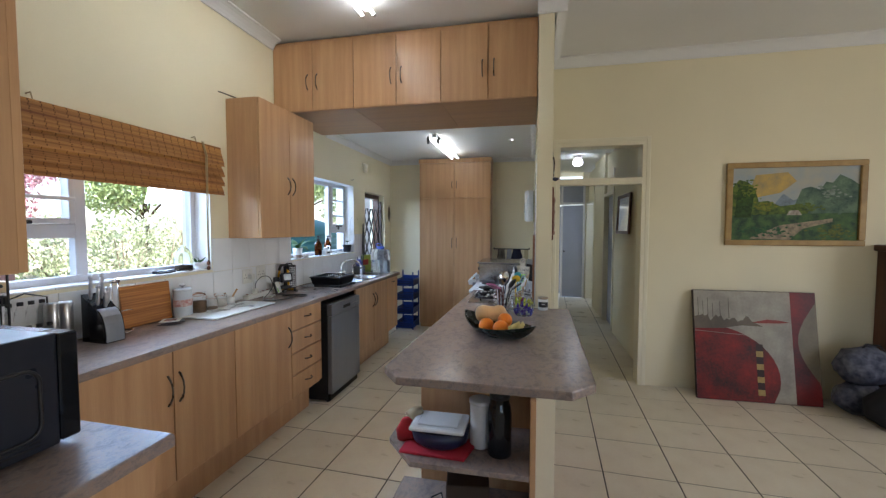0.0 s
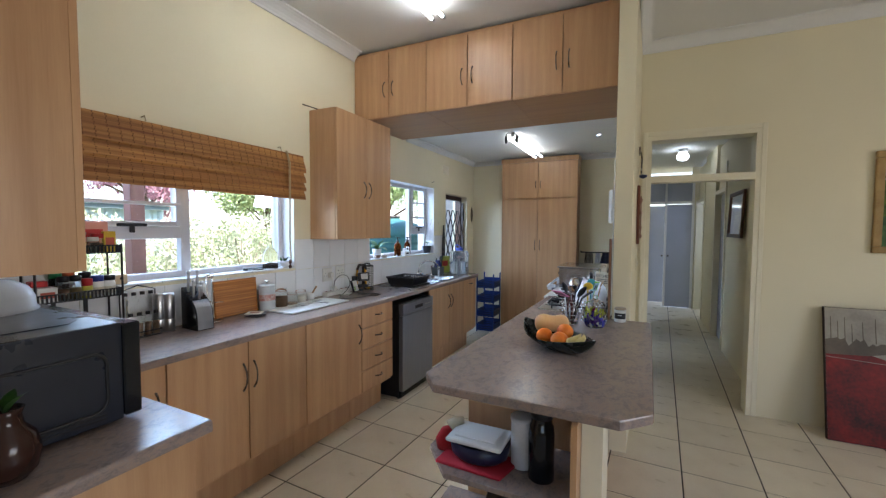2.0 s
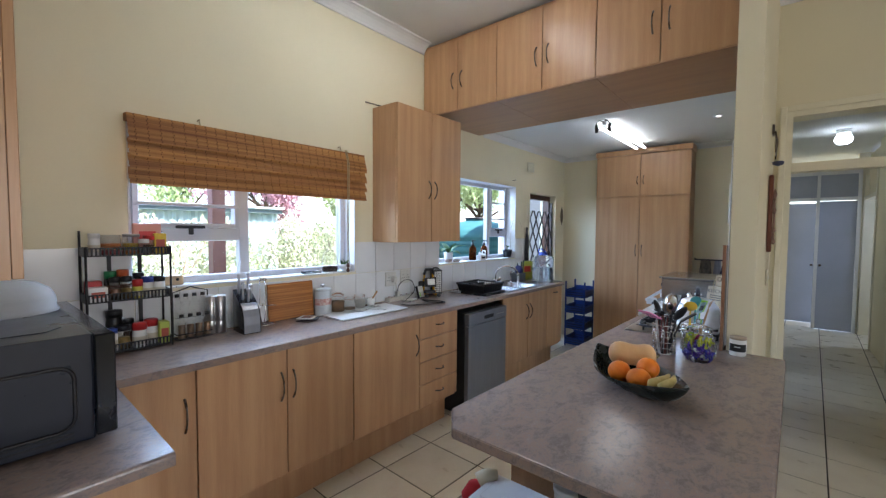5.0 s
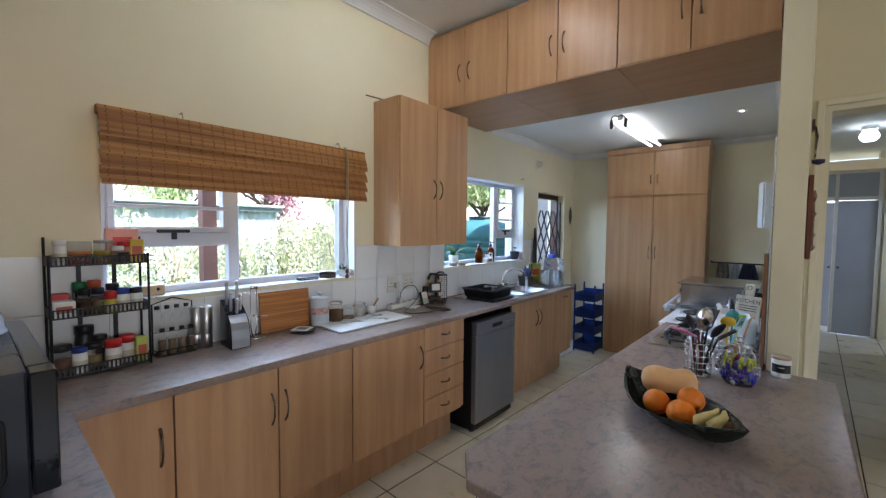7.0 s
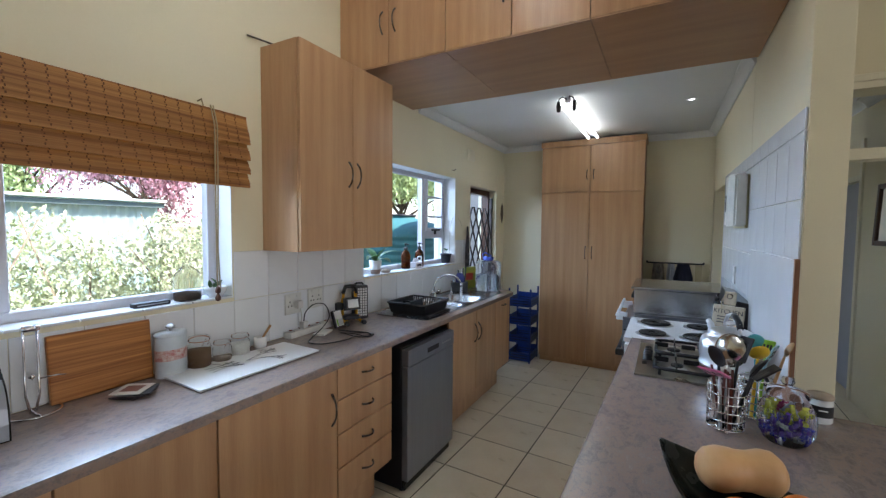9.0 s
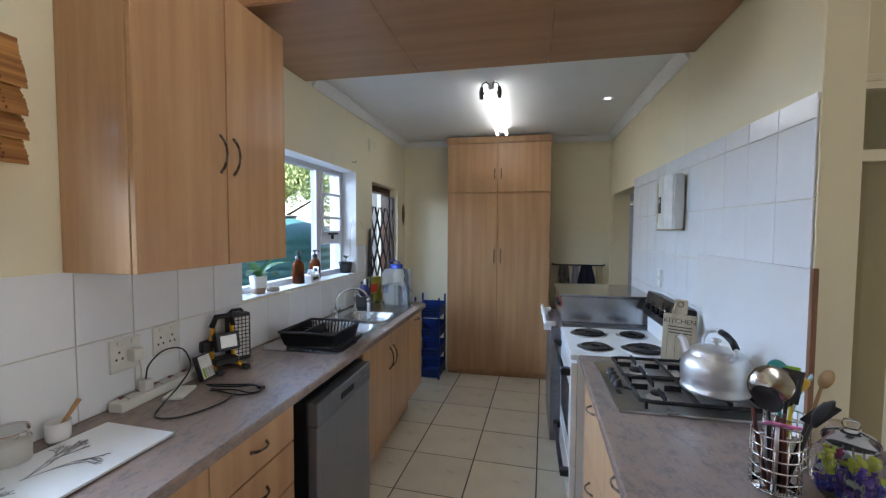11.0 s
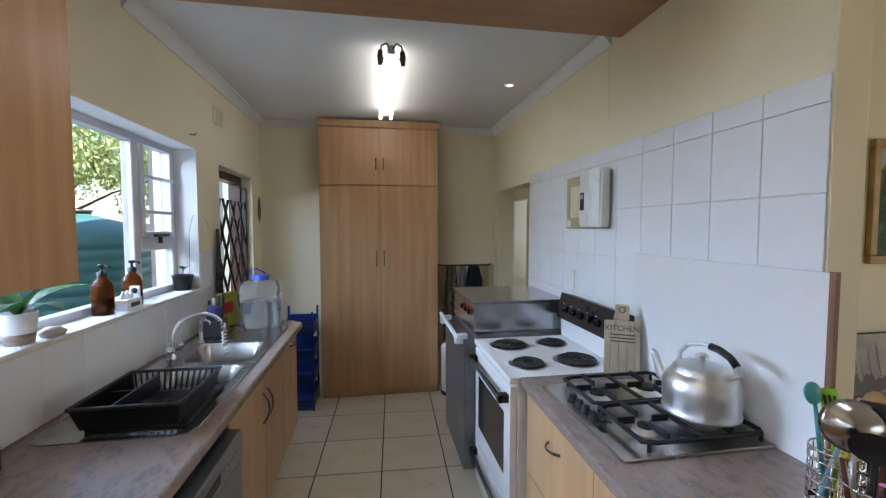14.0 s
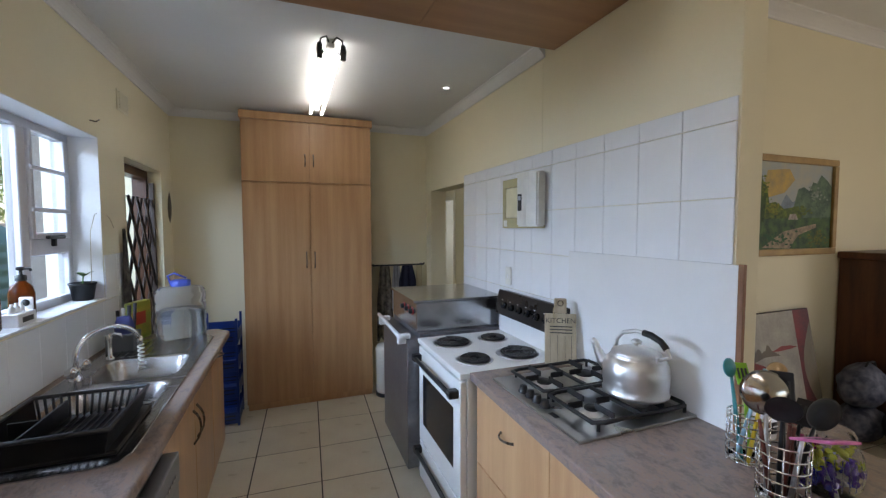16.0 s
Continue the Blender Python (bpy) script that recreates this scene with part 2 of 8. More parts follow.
def wall_y(name, x0, x1, y0, y1, z1, holes, label):
    bm = bmesh.new()
    x = x0
    for a, b, lo, hi in holes:
        cuboid(bm, x, a, y0, y1, 0, z1)
        if lo > 0:
            cuboid(bm, a, b, y0, y1, 0, lo)
        cuboid(bm, a, b, y0, y1, hi, z1)
        x = b
    cuboid(bm, x, x1, y0, y1, 0, z1)
    bmesh.ops.remove_doubles(bm, verts=bm.verts, dist=1e-5)
    return structure(name, bm, M_wall, label, "wall")


wall_x("wall_west", XL - 0.24, XL, -3.0, YB + 0.2, ZC + 0.1, [W1, W2, SD], "cream painted wall with two windows and outside door")
wall_y("wall_back", XL, XR, YB, YB + 0.2, ZC + 0.1, [], "cream painted end wall of the kitchen")
wall_x("wall_divider", XR, XD, YW, YB + 0.2, ZC + 0.1, [PO], "cream painted dividing wall with passage opening")
structure("wall_column", prism([(XR, 3.33), (0.482, 3.33), (0.51, YW), (XR, YW)], 0, ZC + 0.1, 0.004), M_wall, "cream painted column end of the dividing wall", "wall")
wall_y("wall_lounge", 0.505, XE, YW, YW + 0.2, ZC + 0.1, [(0.57, 1.39, 0, 2.35)], "cream painted lounge wall with passage doorway")
# unseen closing walls; their window openings are assumed, to admit fill light
wall_y("wall_south", XL, XE, -3.2, -3.0, ZC + 0.1, [(0.9, 3.5, 0.9, 2.3)], "unseen cream painted lounge wall with assumed wide window opening")
wall_x("wall_east", XE, XE + 0.2, -3.2, YW + 0.2, ZC + 0.1, [(0.1, 2.3, 0.9, 2.3)], "unseen cream painted lounge wall with assumed window opening")
wall_y("wall_microwave", XL, -0.62, 0.40, 0.53, ZC + 0.1, [], "short cream painted wall behind the microwave counter")
structure("wall_passage_east", cuboid(box(1.5, 1.65, YW + 0.2, 6.5, 0, 2.75), 1.5, 1.65, 7.35, 8.45, 0, 2.75), M_wall, "cream painted passage wall", "wall")
structure("wall_passage_north", cuboid(box(XD - 0.2, 0.62, 10.2, 10.35, 0, 2.75), 1.42, 2.6, 9.6, 9.75, 0, 2.75), M_wall, "pale painted end wall of the passage", "wall")
structure("wall_passage_west", box(XD - 0.16, XD, YB + 0.2, 10.2, 0, 2.75), M_wall, "cream painted passage wall", "wall")
structure("wall_passage_far", box(2.6, 2.7, 6.3, 9.75, 0, 2.75), M_wall, "pale wall seen through a side doorway", "wall")
structure("ceiling_passage", box(XD - 0.1, 2.7, YW + 0.2, 10.4, 2.75, 2.85), M_ceil, "white passage ceiling", "ceiling")
structure("ceiling_lounge", box(XL, XE, -3.0, YW, ZC, ZC + 0.1), M_ceil, "white painted lounge ceiling", "ceiling")
structure("ceiling_kitchen", box(XL, XR, YS - 0.02, YB, ZK, ZK + 0.1), M_ceil, "white painted low kitchen ceiling", "ceiling")


def cornice(name, a, b, inward, z, k=1.0):
    """A coved cornice along a wall from a to b."""
    a, b, w = Vector((*a, 0)), Vector((*b, 0)), Vector((*inward, 0))
    prof = [(0, -0.085), (0.012, -0.085), (0.016, -0.07), (0.03, -0.05), (0.052, -0.028), (0.072, -0.016), (0.088, -0.012), (0.088, 0), (0, 0)]
    prof = [(u * k, v * k) for u, v in prof]
    bm = bmesh.new()
    ends = []
    for p in (a, b):
        ends.append([bm.verts.new(p + w * u + Vector((0, 0, z + v))) for u, v in prof])
    for i in range(len(prof)):
        j = (i + 1) % len(prof)
        bm.faces.new((ends[0][i], ends[0][j], ends[1][j], ends[1][i]))
    bm.faces.new(ends[0][::-1])
    bm.faces.new(ends[1])
    bmesh.ops.recalc_face_normals(bm, faces=bm.faces)
    return structure(name, bm, M_ceil, "white coved plaster cornice", "cornice")


cornice("trim_cornice_west", (XL, 0.53), (XL, YU), (1, 0), ZC)
cornice("trim_cornice_lounge", (0.505, YW), (XE, YW), (0, -1), ZC)
cornice("trim_cornice_divider", (0.496, 3.33), (0.496, YW), (1, 0), ZC)
cornice("trim_cornice_column", (XR - 0.01, 3.33), (0.57, 3.33), (0, -1), ZC)
cornice("trim_cornice_kitchen_west", (XL, YS + 0.09), (XL, YB), (1, 0), ZK, 0.7)
cornice("trim_cornice_kitchen_back", (XL, YB), (XR, YB), (0, -1), ZK, 0.7)
cornice("trim_cornice_kitchen_east", (XR, YS + 0.09), (XR, YB), (-1, 0), ZK, 0.7)
cornice("trim_cornice_passage", (1.5, YW + 0.2), (1.5, 6.5), (-1, 0), 2.75)

# floor: grout bed, tiles on top at the end of the file
structure("floor", box(XL, XE, -3.0, 10.4, -0.12, -0.003), M_grout, "dark grout bed of the tiled floor", "floor")


# ---- fitted kitchen ----
def bow_handle(parent, x, y, z, along="z", out=(1, 0, 0), size=0.115):
    """A bowed bar handle standing off a door face."""
    o = Vector(out)
    d = {"x": Vector((1, 0, 0)), "y": Vector((0, 1, 0)), "z": Vector((0, 0, 1))}[along]
    c = Vector((x, y, z))
    pts = [c + d * (u * size / 2) + o * (0.03 * (1 - abs(u) ** 2.4) + 0.0) for u in (-1, -0.92, -0.7, -0.4, 0, 0.4, 0.7, 0.92, 1)]
    return part("handle", tube(pts, [0.006, 0.0055, 0.005, 0.0045, 0.0045, 0.0045, 0.005, 0.0055, 0.006], 6), M_bronze, parent, "dark bronze bow handle")


def base_unit(y0, y1, doors, label, drawers=0, handles=(), z0=0.245, zt=0.915, xf=-1.385, xb=XL + 0.003, hollow=0):
    """A floor unit facing +x with doors split at given y, or a stack of drawers."""
    u = thing("base_cabinet", (xf, (y0 + y1) / 2, 0), label, "cabinet", "kitchen base cabinets")
    dx, dy = xf, (y0 + y1) / 2
    part("body", box(xb - dx, -0.022, y0 - dy + 0.001, y1 - dy - 0.001, z0 - 0.02, hollow or zt + 0.001), M_wood, u)
    part("plinth", box(-0.17, -0.125, y0 - dy + 0.001, y1 - dy - 0.001, 0, z0 - 0.022), M_wood, u)
    if drawers:
        h = (zt - z0) / drawers
        for i in range(drawers):
            d = part("drawer_front", box(-0.02, 0, y0 - dy + 0.0025, y1 - dy - 0.0025, z0 + i * h + 0.003, z0 + (i + 1) * h - 0.003, 0.0015), M_wood, u)
            bow_handle(d, 0, 0, z0 + (i + 0.52) * h, "y", size=0.085)
    else:
        for (a, b), hy in zip(zip(doors, doors[1:]), handles):
            d = part("door", box(-0.02, 0, a - dy + 0.003, b - dy - 0.003, z0 + 0.002, zt - 0.002, 0.0015), M_wood, u)
            if hy is None:
                bow_handle(d, 0, 0, 0.845, "y", size=0.09)
            else:
                bow_handle(d, 0, hy - dy, 0.72, size=0.15)
    return u


base_unit(1.13, 1.422, (1.13, 1.422), "beech laminate base cabinet with one door in the corner", handles=(1.375,))
base_unit(1.422, 2.28, (1.422, 1.851, 2.28), "beech laminate base cabinet with two doors", handles=(1.818, 1.884))
base_unit(2.28, 2.862, (2.28, 2.862), "beech laminate base cabinet with one wide door", handles=(2.825,))
base_unit(2.862, 3.298, (), "beech laminate base cabinet with four drawers", drawers=4)
base_unit(3.985, 4.90, (3.985, 4.47, 4.90), "beech laminate sink cabinet with two doors", handles=(4.435, 4.505), hollow=0.74)
base_unit(4.90, 5.28, (4.90, 5.28), "narrow beech laminate cabinet at the counter's end", handles=(None,))


def wall_cabinet():
    y0, y1, z0, z1, xf = 2.873, 3.644, 1.44, 2.48, -1.63
    u = thing("wall_cabinet", (xf, (y0 + y1) / 2, z0), "beech laminate wall cabinet with two doors beside the window", "cabinet")
    hw, h = (y1 - y0) / 2, z1 - z0
    part("body", box(XL + 0.002 - xf, -0.021, -hw, hw, 0, h, 0.001), M_wood, u)
    for a, b, hy in ((-hw, 0, -0.035), (0, hw, 0.035)):
        d = part("door", box(-0.019, 0, a + 0.003, b - 0.003, 0.001, h - 0.001, 0.0015), M_wood, u)
        bow_handle(d, 0, hy, 0.42, size=0.14)
    part("loose_strip", tube([(-0.275, -hw - 0.075, h + 0.03), (-0.2, -hw + 0.02, h + 0.005)], 0.005, 5), M_bronze, u, "thin dark batten lying on top")


wall_cabinet()


def bulkhead():
    z0, z1 = 2.54, 3.105
    n = 6
    xs = [XL + 0.004 + (XR - XL - 0.008) * i / n for i in range(n + 1)]
    for i in range(0, n, 2):
        u = thing("bulkhead_cabinet", ((xs[i] + xs[i + 2]) / 2, YU, z0), "beech laminate cupboard spanning overhead below the ceiling", "cabinet", "overhead bulkhead cupboards")
        hw = (xs[i + 2] - xs[i]) / 2
        part("body", box(-hw, hw, 0.022, YS - YU - 0.002, 0.004, z1 - z0 + 0.03), M_wood, u)
        part("bottom_panel", box(-hw + 0.0015, hw - 0.0015, 0.004, YS - YU, -0.012, 0.002), M_wood_shaded, u)
        for a, b, hx in ((-hw, 0, -0.045), (0, hw, 0.045)):
            d = part("door", box(a + 0.003, b - 0.003, 0, 0.02, -0.004, z1 - z0, 0.0015), M_wood, u)
            bow_handle(d, hx, 0, 0.235, "z", (0, -1, 0), 0.13)


bulkhead()


def tall_cupboard():
    x0, x1, yf = -1.345, -0.262, 6.22
    u = thing("tall_cupboard", ((x0 + x1) / 2, yf, 0), "tall beech laminate pantry cupboard with four doors", "cupboard")
    hw = (x1 - x0) / 2
    part("body", box(-hw, hw, 0.022, YB - yf - 0.003, 0.06, 2.5), M_wood, u)
    part("plinth", box(-hw + 0.01, hw - 0.005, 0.03, 0.05, 0, 0.07), M_wood, u)
    part("crown_board", box(-hw - 0.008, hw + 0.012, -0.012, YB - yf - 0.003, 2.495, 2.56, 0.003), M_wood, u)
    for z0, z1, hz, s in ((0.062, 1.966, 1.30, 0.14), (1.978, 2.492, 2.17, 0.10)):
        for a, b, hx in ((-hw, 0, -0.035), (0, hw, 0.035)):
            d = part("door", box(a + 0.004, b - 0.004, 0, 0.02, z0, z1, 0.0015), M_wood, u)
            bow_handle(d, hx, 0, hz, "z", (0, -1, 0), s)


tall_cupboard()

# worktops
def rounded_front(poly):
    """A worktop piece whose top front edges are rounded over."""
    bm = prism(poly, TL - 0.034, TL)
    es = [e for e in bm.edges if all(v.co.x > -1.41 and v.co.z > TL - 0.01 for v in e.verts) and abs(e.verts[0].co.y - e.verts[1].co.y) > 0.02]
    if es:
        bmesh.ops.bevel(bm, geom=es, offset=0.010, segments=3, profile=0.5, affect="EDGES")
    return bm


wt = thing("worktop", (0, 0, 0), "mottled grey-brown laminate worktop along the window wall", "worktop")
part("slab", rounded_front([(XL + 0.003, 0.535), (-0.615, 0.535), (-0.615, 1.112), (-1.362, 1.125), (-1.3448, 4.04), (XL + 0.003, 4.04)]), M_wtop, wt)
for poly in ([(XL + 0.003, 4.04), (-1.80, 4.04), (-1.80, 4.79), (XL + 0.003, 4.79)], [(-1.435, 4.04), (-1.3448, 4.04), (-1.341, 4.79), (-1.435, 4.79)],
             [(-1.80, 4.405), (-1.435, 4.405), (-1.435, 4.445), (-1.80, 4.445)],
             [(XL + 0.003, 4.79), (-1.341, 4.79), (-1.338, 5.24), (-1.40, 5.31), (XL + 0.003, 5.31)]):
    part("slab", rounded_front(poly), M_wtop, wt)
base2 = thing("peninsula_cabinet", (-1.3, 0.8, 0), "beech laminate cabinet below the microwave counter", "cabinet", "kitchen base cabinets")
part("body", box(-0.58, 0.65, -0.24, 0.28, 0.1, 0.914), M_wood, base2)
part("plinth", box(-0.58, 0.62, -0.24, 0.25, 0, 0.099), M_wood, base2)
lc = thing("wall_cabinet", (-1.302, 0.75, 1.42), "beech laminate wall cabinet over the microwave", "cabinet")
part("body", box(-0.6, 0.6, -0.215, 0.085, 0, 1.06), M_wood, lc)
for a, b, hx in ((-0.6, 0, -0.04), (0, 0.6, 0.555)):
    d = part("door", box(a + 0.002, b - 0.002, 0.086, 0.105, 0.001, 1.058, 0.0015), M_wood, lc)

# island
isl = thing("island_worktop", (0, 0, 0), "mottled grey-brown laminate peninsula worktop with clipped corners", "worktop")
part("slab", prism([(-0.278, 1.845), (-0.19, 1.735), (0.49, 1.725), (0.587, 1.825), (0.61, 3.20), (0.61, 3.32), (XR - 0.002, 3.328), (XR - 0.004, 4.115), (-0.215, 4.115)], 0.884, TOP, 0.006), M_wtop, isl)
EDGE = [(-0.215, 4.115), (-0.278, 1.845), (-0.19, 1.735), (0.49, 1.725), (0.587, 1.825), (0.61, 3.20)]
for (ax, ay), (bx, by) in zip(EDGE, EDGE[1:]):
    d = Vector((bx - ax, by - ay, 0)).normalized()
    o = Vector((d.y, -d.x, 0)) * -0.0012
    o = -o if (o.x * (0.15 - ax) + o.y * (3.0 - ay)) > 0 else o
    q = [(ax + d.x * 0.006, ay + d.y * 0.006), (bx - d.x * 0.006, by - d.y * 0.006)]
    poly = q + [(q[1][0] + o.x, q[1][1] + o.y), (q[0][0] + o.x, q[0][1] + o.y)]
    part("edge_strip", prism(poly, 0.889, TOP - 0.005), M_wtop, isl)


def island_unit():
    u = thing("island_cabinet", (0.08, 2.9, 0), "beech laminate island cabinet with doors and drawer under the hob", "cabinet", "kitchen base cabinets")
    part("body", box(-0.245, 0.285, -0.80, 1.20, 0.1, 0.883), M_wood, u)
    part("plinth", box(-0.21, 0.27, -0.79, 1.19, 0, 0.099), M_wood, u)
    ys = (-0.80, -0.36, 0.08, 0.64, 1.20)
    for i, (a, b) in enumerate(zip(ys, ys[1:])):
        if i < 2:
            d = part("door", box(-0.265, -0.246, a + 0.002, b - 0.002, 0.13, 0.875, 0.0015), M_wood, u)
            bow_handle(d, -0.265, (a + 0.04, b - 0.04)[i % 2 == 0], 0.68, "z", (-1, 0, 0))
        else:
            for z0, z1 in ((0.13, 0.50), (0.505, 0.875)):
                d = part("drawer_front", box(-0.265, -0.246, a + 0.002, b - 0.002, z0, z1, 0.0015), M_wood, u)
                bow_handle(d, -0.265, (a + b) / 2, (z0 + z1) / 2 + 0.06, "y", (-1, 0, 0), 0.1)


island_unit()


def island_shelves():
    u = thing("open_shelf_unit", (0.08, 1.9, 0), "beech laminate open end shelves under the island worktop", "shelf")
    part("back_panel", box(-0.25, 0.28, 0.17, 0.19, 0.02, 0.883), M_wood, u)
    part("side_panel", box(0.262, 0.282, -0.20, 0.169, 0.0, 0.883, 0.001), M_wood, u)
    part("end_post", box(0.284, 0.355, -0.10, 0.19, 0.0, 0.883, 0.001), M_trim, u, "pale end post beside the shelves")
    for z, mt in ((0.58, M_wtop), (0.28, M_wtop), (0.05, M_wtop)):
        part("shelf", prism([(-0.34, -0.05), (-0.34, 0.16), (0.26, 0.16), (0.26, -0.21), (-0.20, -0.21)], z, z + 0.022, 0.003), mt, u)


island_shelves()


# ---- windows, doors, passage ----
def paint(name, color, rough=0.45, var=0.06, scale=14, **k):
    return mat(name, color, rough, var=var, scale=scale, **k)


def window(name, y0, y1, z0, z1, mull, swap, label):
    """An aluminium window in the west wall: a wide light and a divided one."""
    xf = XL - 0.15
    w = thing(name, (xf, (y0 + y1) / 2, z0), label, "window", kind="structure")
    o = Vector((xf, (y0 + y1) / 2, z0))

    def bar(nm, a, b, c, d, depth=0.05, mt=M_alumw, off=0.0):
        return part(nm, box(-depth / 2 + off, depth / 2 + off, a - o.y, b - o.y, c - o.z, d - o.z, 0.004), mt, w)

    f = 0.042
    bar("window_frame", y0, y1, z0 + 0.001, z0 + f)
    bar("window_frame", y0, y1, z1 - f, z1 - 0.001)
    bar("window_frame", y0 + 0.001, y0 + f, z0 + f, z1 - f)
    bar("window_frame", y1 - f, y1 - 0.001, z0 + f, z1 - f)
    bar("mullion", mull - 0.03, mull + 0.03, z0 + f, z1 - f)
    a, b = (y0 + f, mull - 0.03) if swap else (mull + 0.03, y1 - f)
    c, d = (mull + 0.03, y1 - f) if swap else (y0 + f, mull - 0.03)
    bar("transom", a, b, 1.462, 1.536, 0.055)
    for z in (1.853, 1.668):
        bar("burglar_bar", a, b, z - 0.01, z + 0.01, 0.014, off=0.035)
    for u0, u1 in ((a, a + 0.03), (b - 0.03, b)):
        bar("casement_stile", u0, u1, 1.537, z1 - f - 0.001, 0.06, off=0.006)
    bar("casement_rail", a + 0.03, b - 0.03, 1.537, 1.565, 0.06, off=0.006)
    h = part("latch", box(0.03, 0.045, (a + b) / 2 - o.y - 0.012, (a + b) / 2 - o.y + 0.012, 1.50 - z0, 1.545 - z0, 0.003), M_black, w, "black window latch")
    part("lever", box(0.04, 0.056, (a + b) / 2 - o.y - 0.08, (a + b) / 2 - o.y + 0.07, 1.535 - z0, 1.552 - z0, 0.004), M_black, h)
    for u0, u1, v0, v1 in ((c, d, z0 + f, z1 - f), (a, b, z0 + f, 1.462), (a, b, 1.536, z1 - f)):
        p = part("pane", box(-0.002, 0.002, u0 - o.y, u1 - o.y, v0 - o.z, v1 - o.z), M_glass, w)
        p.visible_shadow = False
    # plastered white reveal and tiled sill
    x0, x1 = XL - 0.235 - xf, XL + 0.001 - xf
    hw = (y1 - y0) / 2
    part("reveal", box(x0, x1, -hw + 0.0005, -hw + 0.004, 0.006, z1 - z0), M_white, w)
    part("reveal", box(x0, x1, hw - 0.004, hw - 0.0005, 0.006, z1 - z0), M_white, w)
    part("reveal", box(x0, x1, -hw, hw, z1 - z0 - 0.004, z1 - z0 - 0.0005), M_white, w)
    n = round(2 * hw / 0.197)
    for i in range(n):
        part("window_sill", box(0.03, x1 + 0.008, -hw + 2 * hw * i / n + 0.0015, -hw + 2 * hw * (i + 1) / n - 0.0015, -0.003, 0.007, 0.002), M_tile, w)
    part("sill_outside", box(x0 - 0.05, -0.028, -hw, hw, -0.02, 0.004), M_white, w)


window("window_1", *W1, 1.93, True, "white aluminium kitchen window with divided side light")
window("window_2", *W2, 4.70, False, "white aluminium window over the sink with barred casement")


# bamboo roman blind
def blind():
    y0, y1, zt = 1.30, 2.748, 2.088
    u = thing("roman_blind", (XL + 0.05, (y0 + y1) / 2, zt), "brown bamboo roman blind drawn half up over the window", "blind")
    hw = (y1 - y0) / 2
    rnd = random.Random(4)
    tiers = ((0.0, -0.13, 0.006, 0.034), (-0.118, -0.205, 0.008, 0.036), (-0.192, -0.27, 0.008, 0.036), (-0.258, -0.335, 0.008, 0.030))
    for za, zb, xa, xb in tiers:
        bm = bmesh.new()
        n = int(round((za - zb) / 0.0052))
        for i in range(n):
            f = i / (n - 1)
            z = za + (zb - za) * f
            x = xa + (xb - xa) * math.sin(f * math.pi / 2) ** 2
            cuboid(bm, x - 0.0018, x + 0.0018 + rnd.uniform(0, 0.0012), -hw + rnd.uniform(0, 0.004), hw - rnd.uniform(0, 0.004), z - 0.0029, z + 0.0029)
        t = part("slat_tier", bm, M_bamboo, u)
        th = bmesh.new()
        y = -hw + 0.03
        while y < hw - 0.02:
            for i in range(0, n - 1, 2):
                f = i / (n - 1)
                x = xa + (xb - xa) * math.sin(f * math.pi / 2) ** 2
                s = 0.004 if (i // 2) % 2 else -0.004
                cuboid(th, x + 0.0022, x + 0.0042, y + s * 0.5 - 0.0021, y + s * 0.5 + 0.0021, za + (zb - za) * f - 0.006, za + (zb - za) * f + 0.002)
            y += 0.052 + rnd.uniform(-0.003, 0.003)
        tagged(part("stitching", th, M_thread, t, "dark brown woven thread"), kind="stuff")
    part("headrail", box(-0.045, 0.004, -hw, hw, -0.03, 0.004), M_bamboo, u)
    for k in (0, 0.012):
        part("cord", tube([(0.02, hw - 0.185 + k, 0.012), (0.05, hw - 0.187 + k, -0.08), (0.053, hw - 0.19 + k, -0.3), (0.05, hw - 0.19 + k * 0.5, -0.62), (0.05, hw - 0.188 + k, -0.80)], 0.0032, 6), M_twine, u, "pale hanging cord")
    part("cord_knob", lathe([(0, 0), (0.011, 0.006), (0.012, 0.02), (0.005, 0.034), (0.004, 0.036), (0.011, 0.04), (0.012, 0.056), (0.003, 0.07), (0, 0.07)], 12, m=pose(0.05, hw - 0.187, -0.86)), M_darkwood, u, "dark wooden cord knob")
    for yy in (-hw + 0.33, hw - 0.2):
        part("hook", tube([(-0.05, yy, 0.035), (-0.02, yy, 0.04), (-0.01, yy, 0.01)], 0.003, 6), M_twine, u)


M_bamboo = mat("bamboo_slats", (0.50, 0.245, 0.068), 0.5, scale=1.3, fine=10, stretch=(1, 0.35, 32), color2=(0.18, 0.062, 0.018), bump=0.02, detail=5)
M_thread = paint("dark_thread", (0.15, 0.062, 0.022), 0.8)
M_twine = paint("pale_twine", (0.42, 0.34, 0.20), 0.8)
M_darkwood = mat("dark_wood", (0.11, 0.04, 0.018), 0.35, scale=4, fine=40, stretch=(4, 4, 0.5), color2=(0.05, 0.017, 0.008), bump=0.006)
blind()


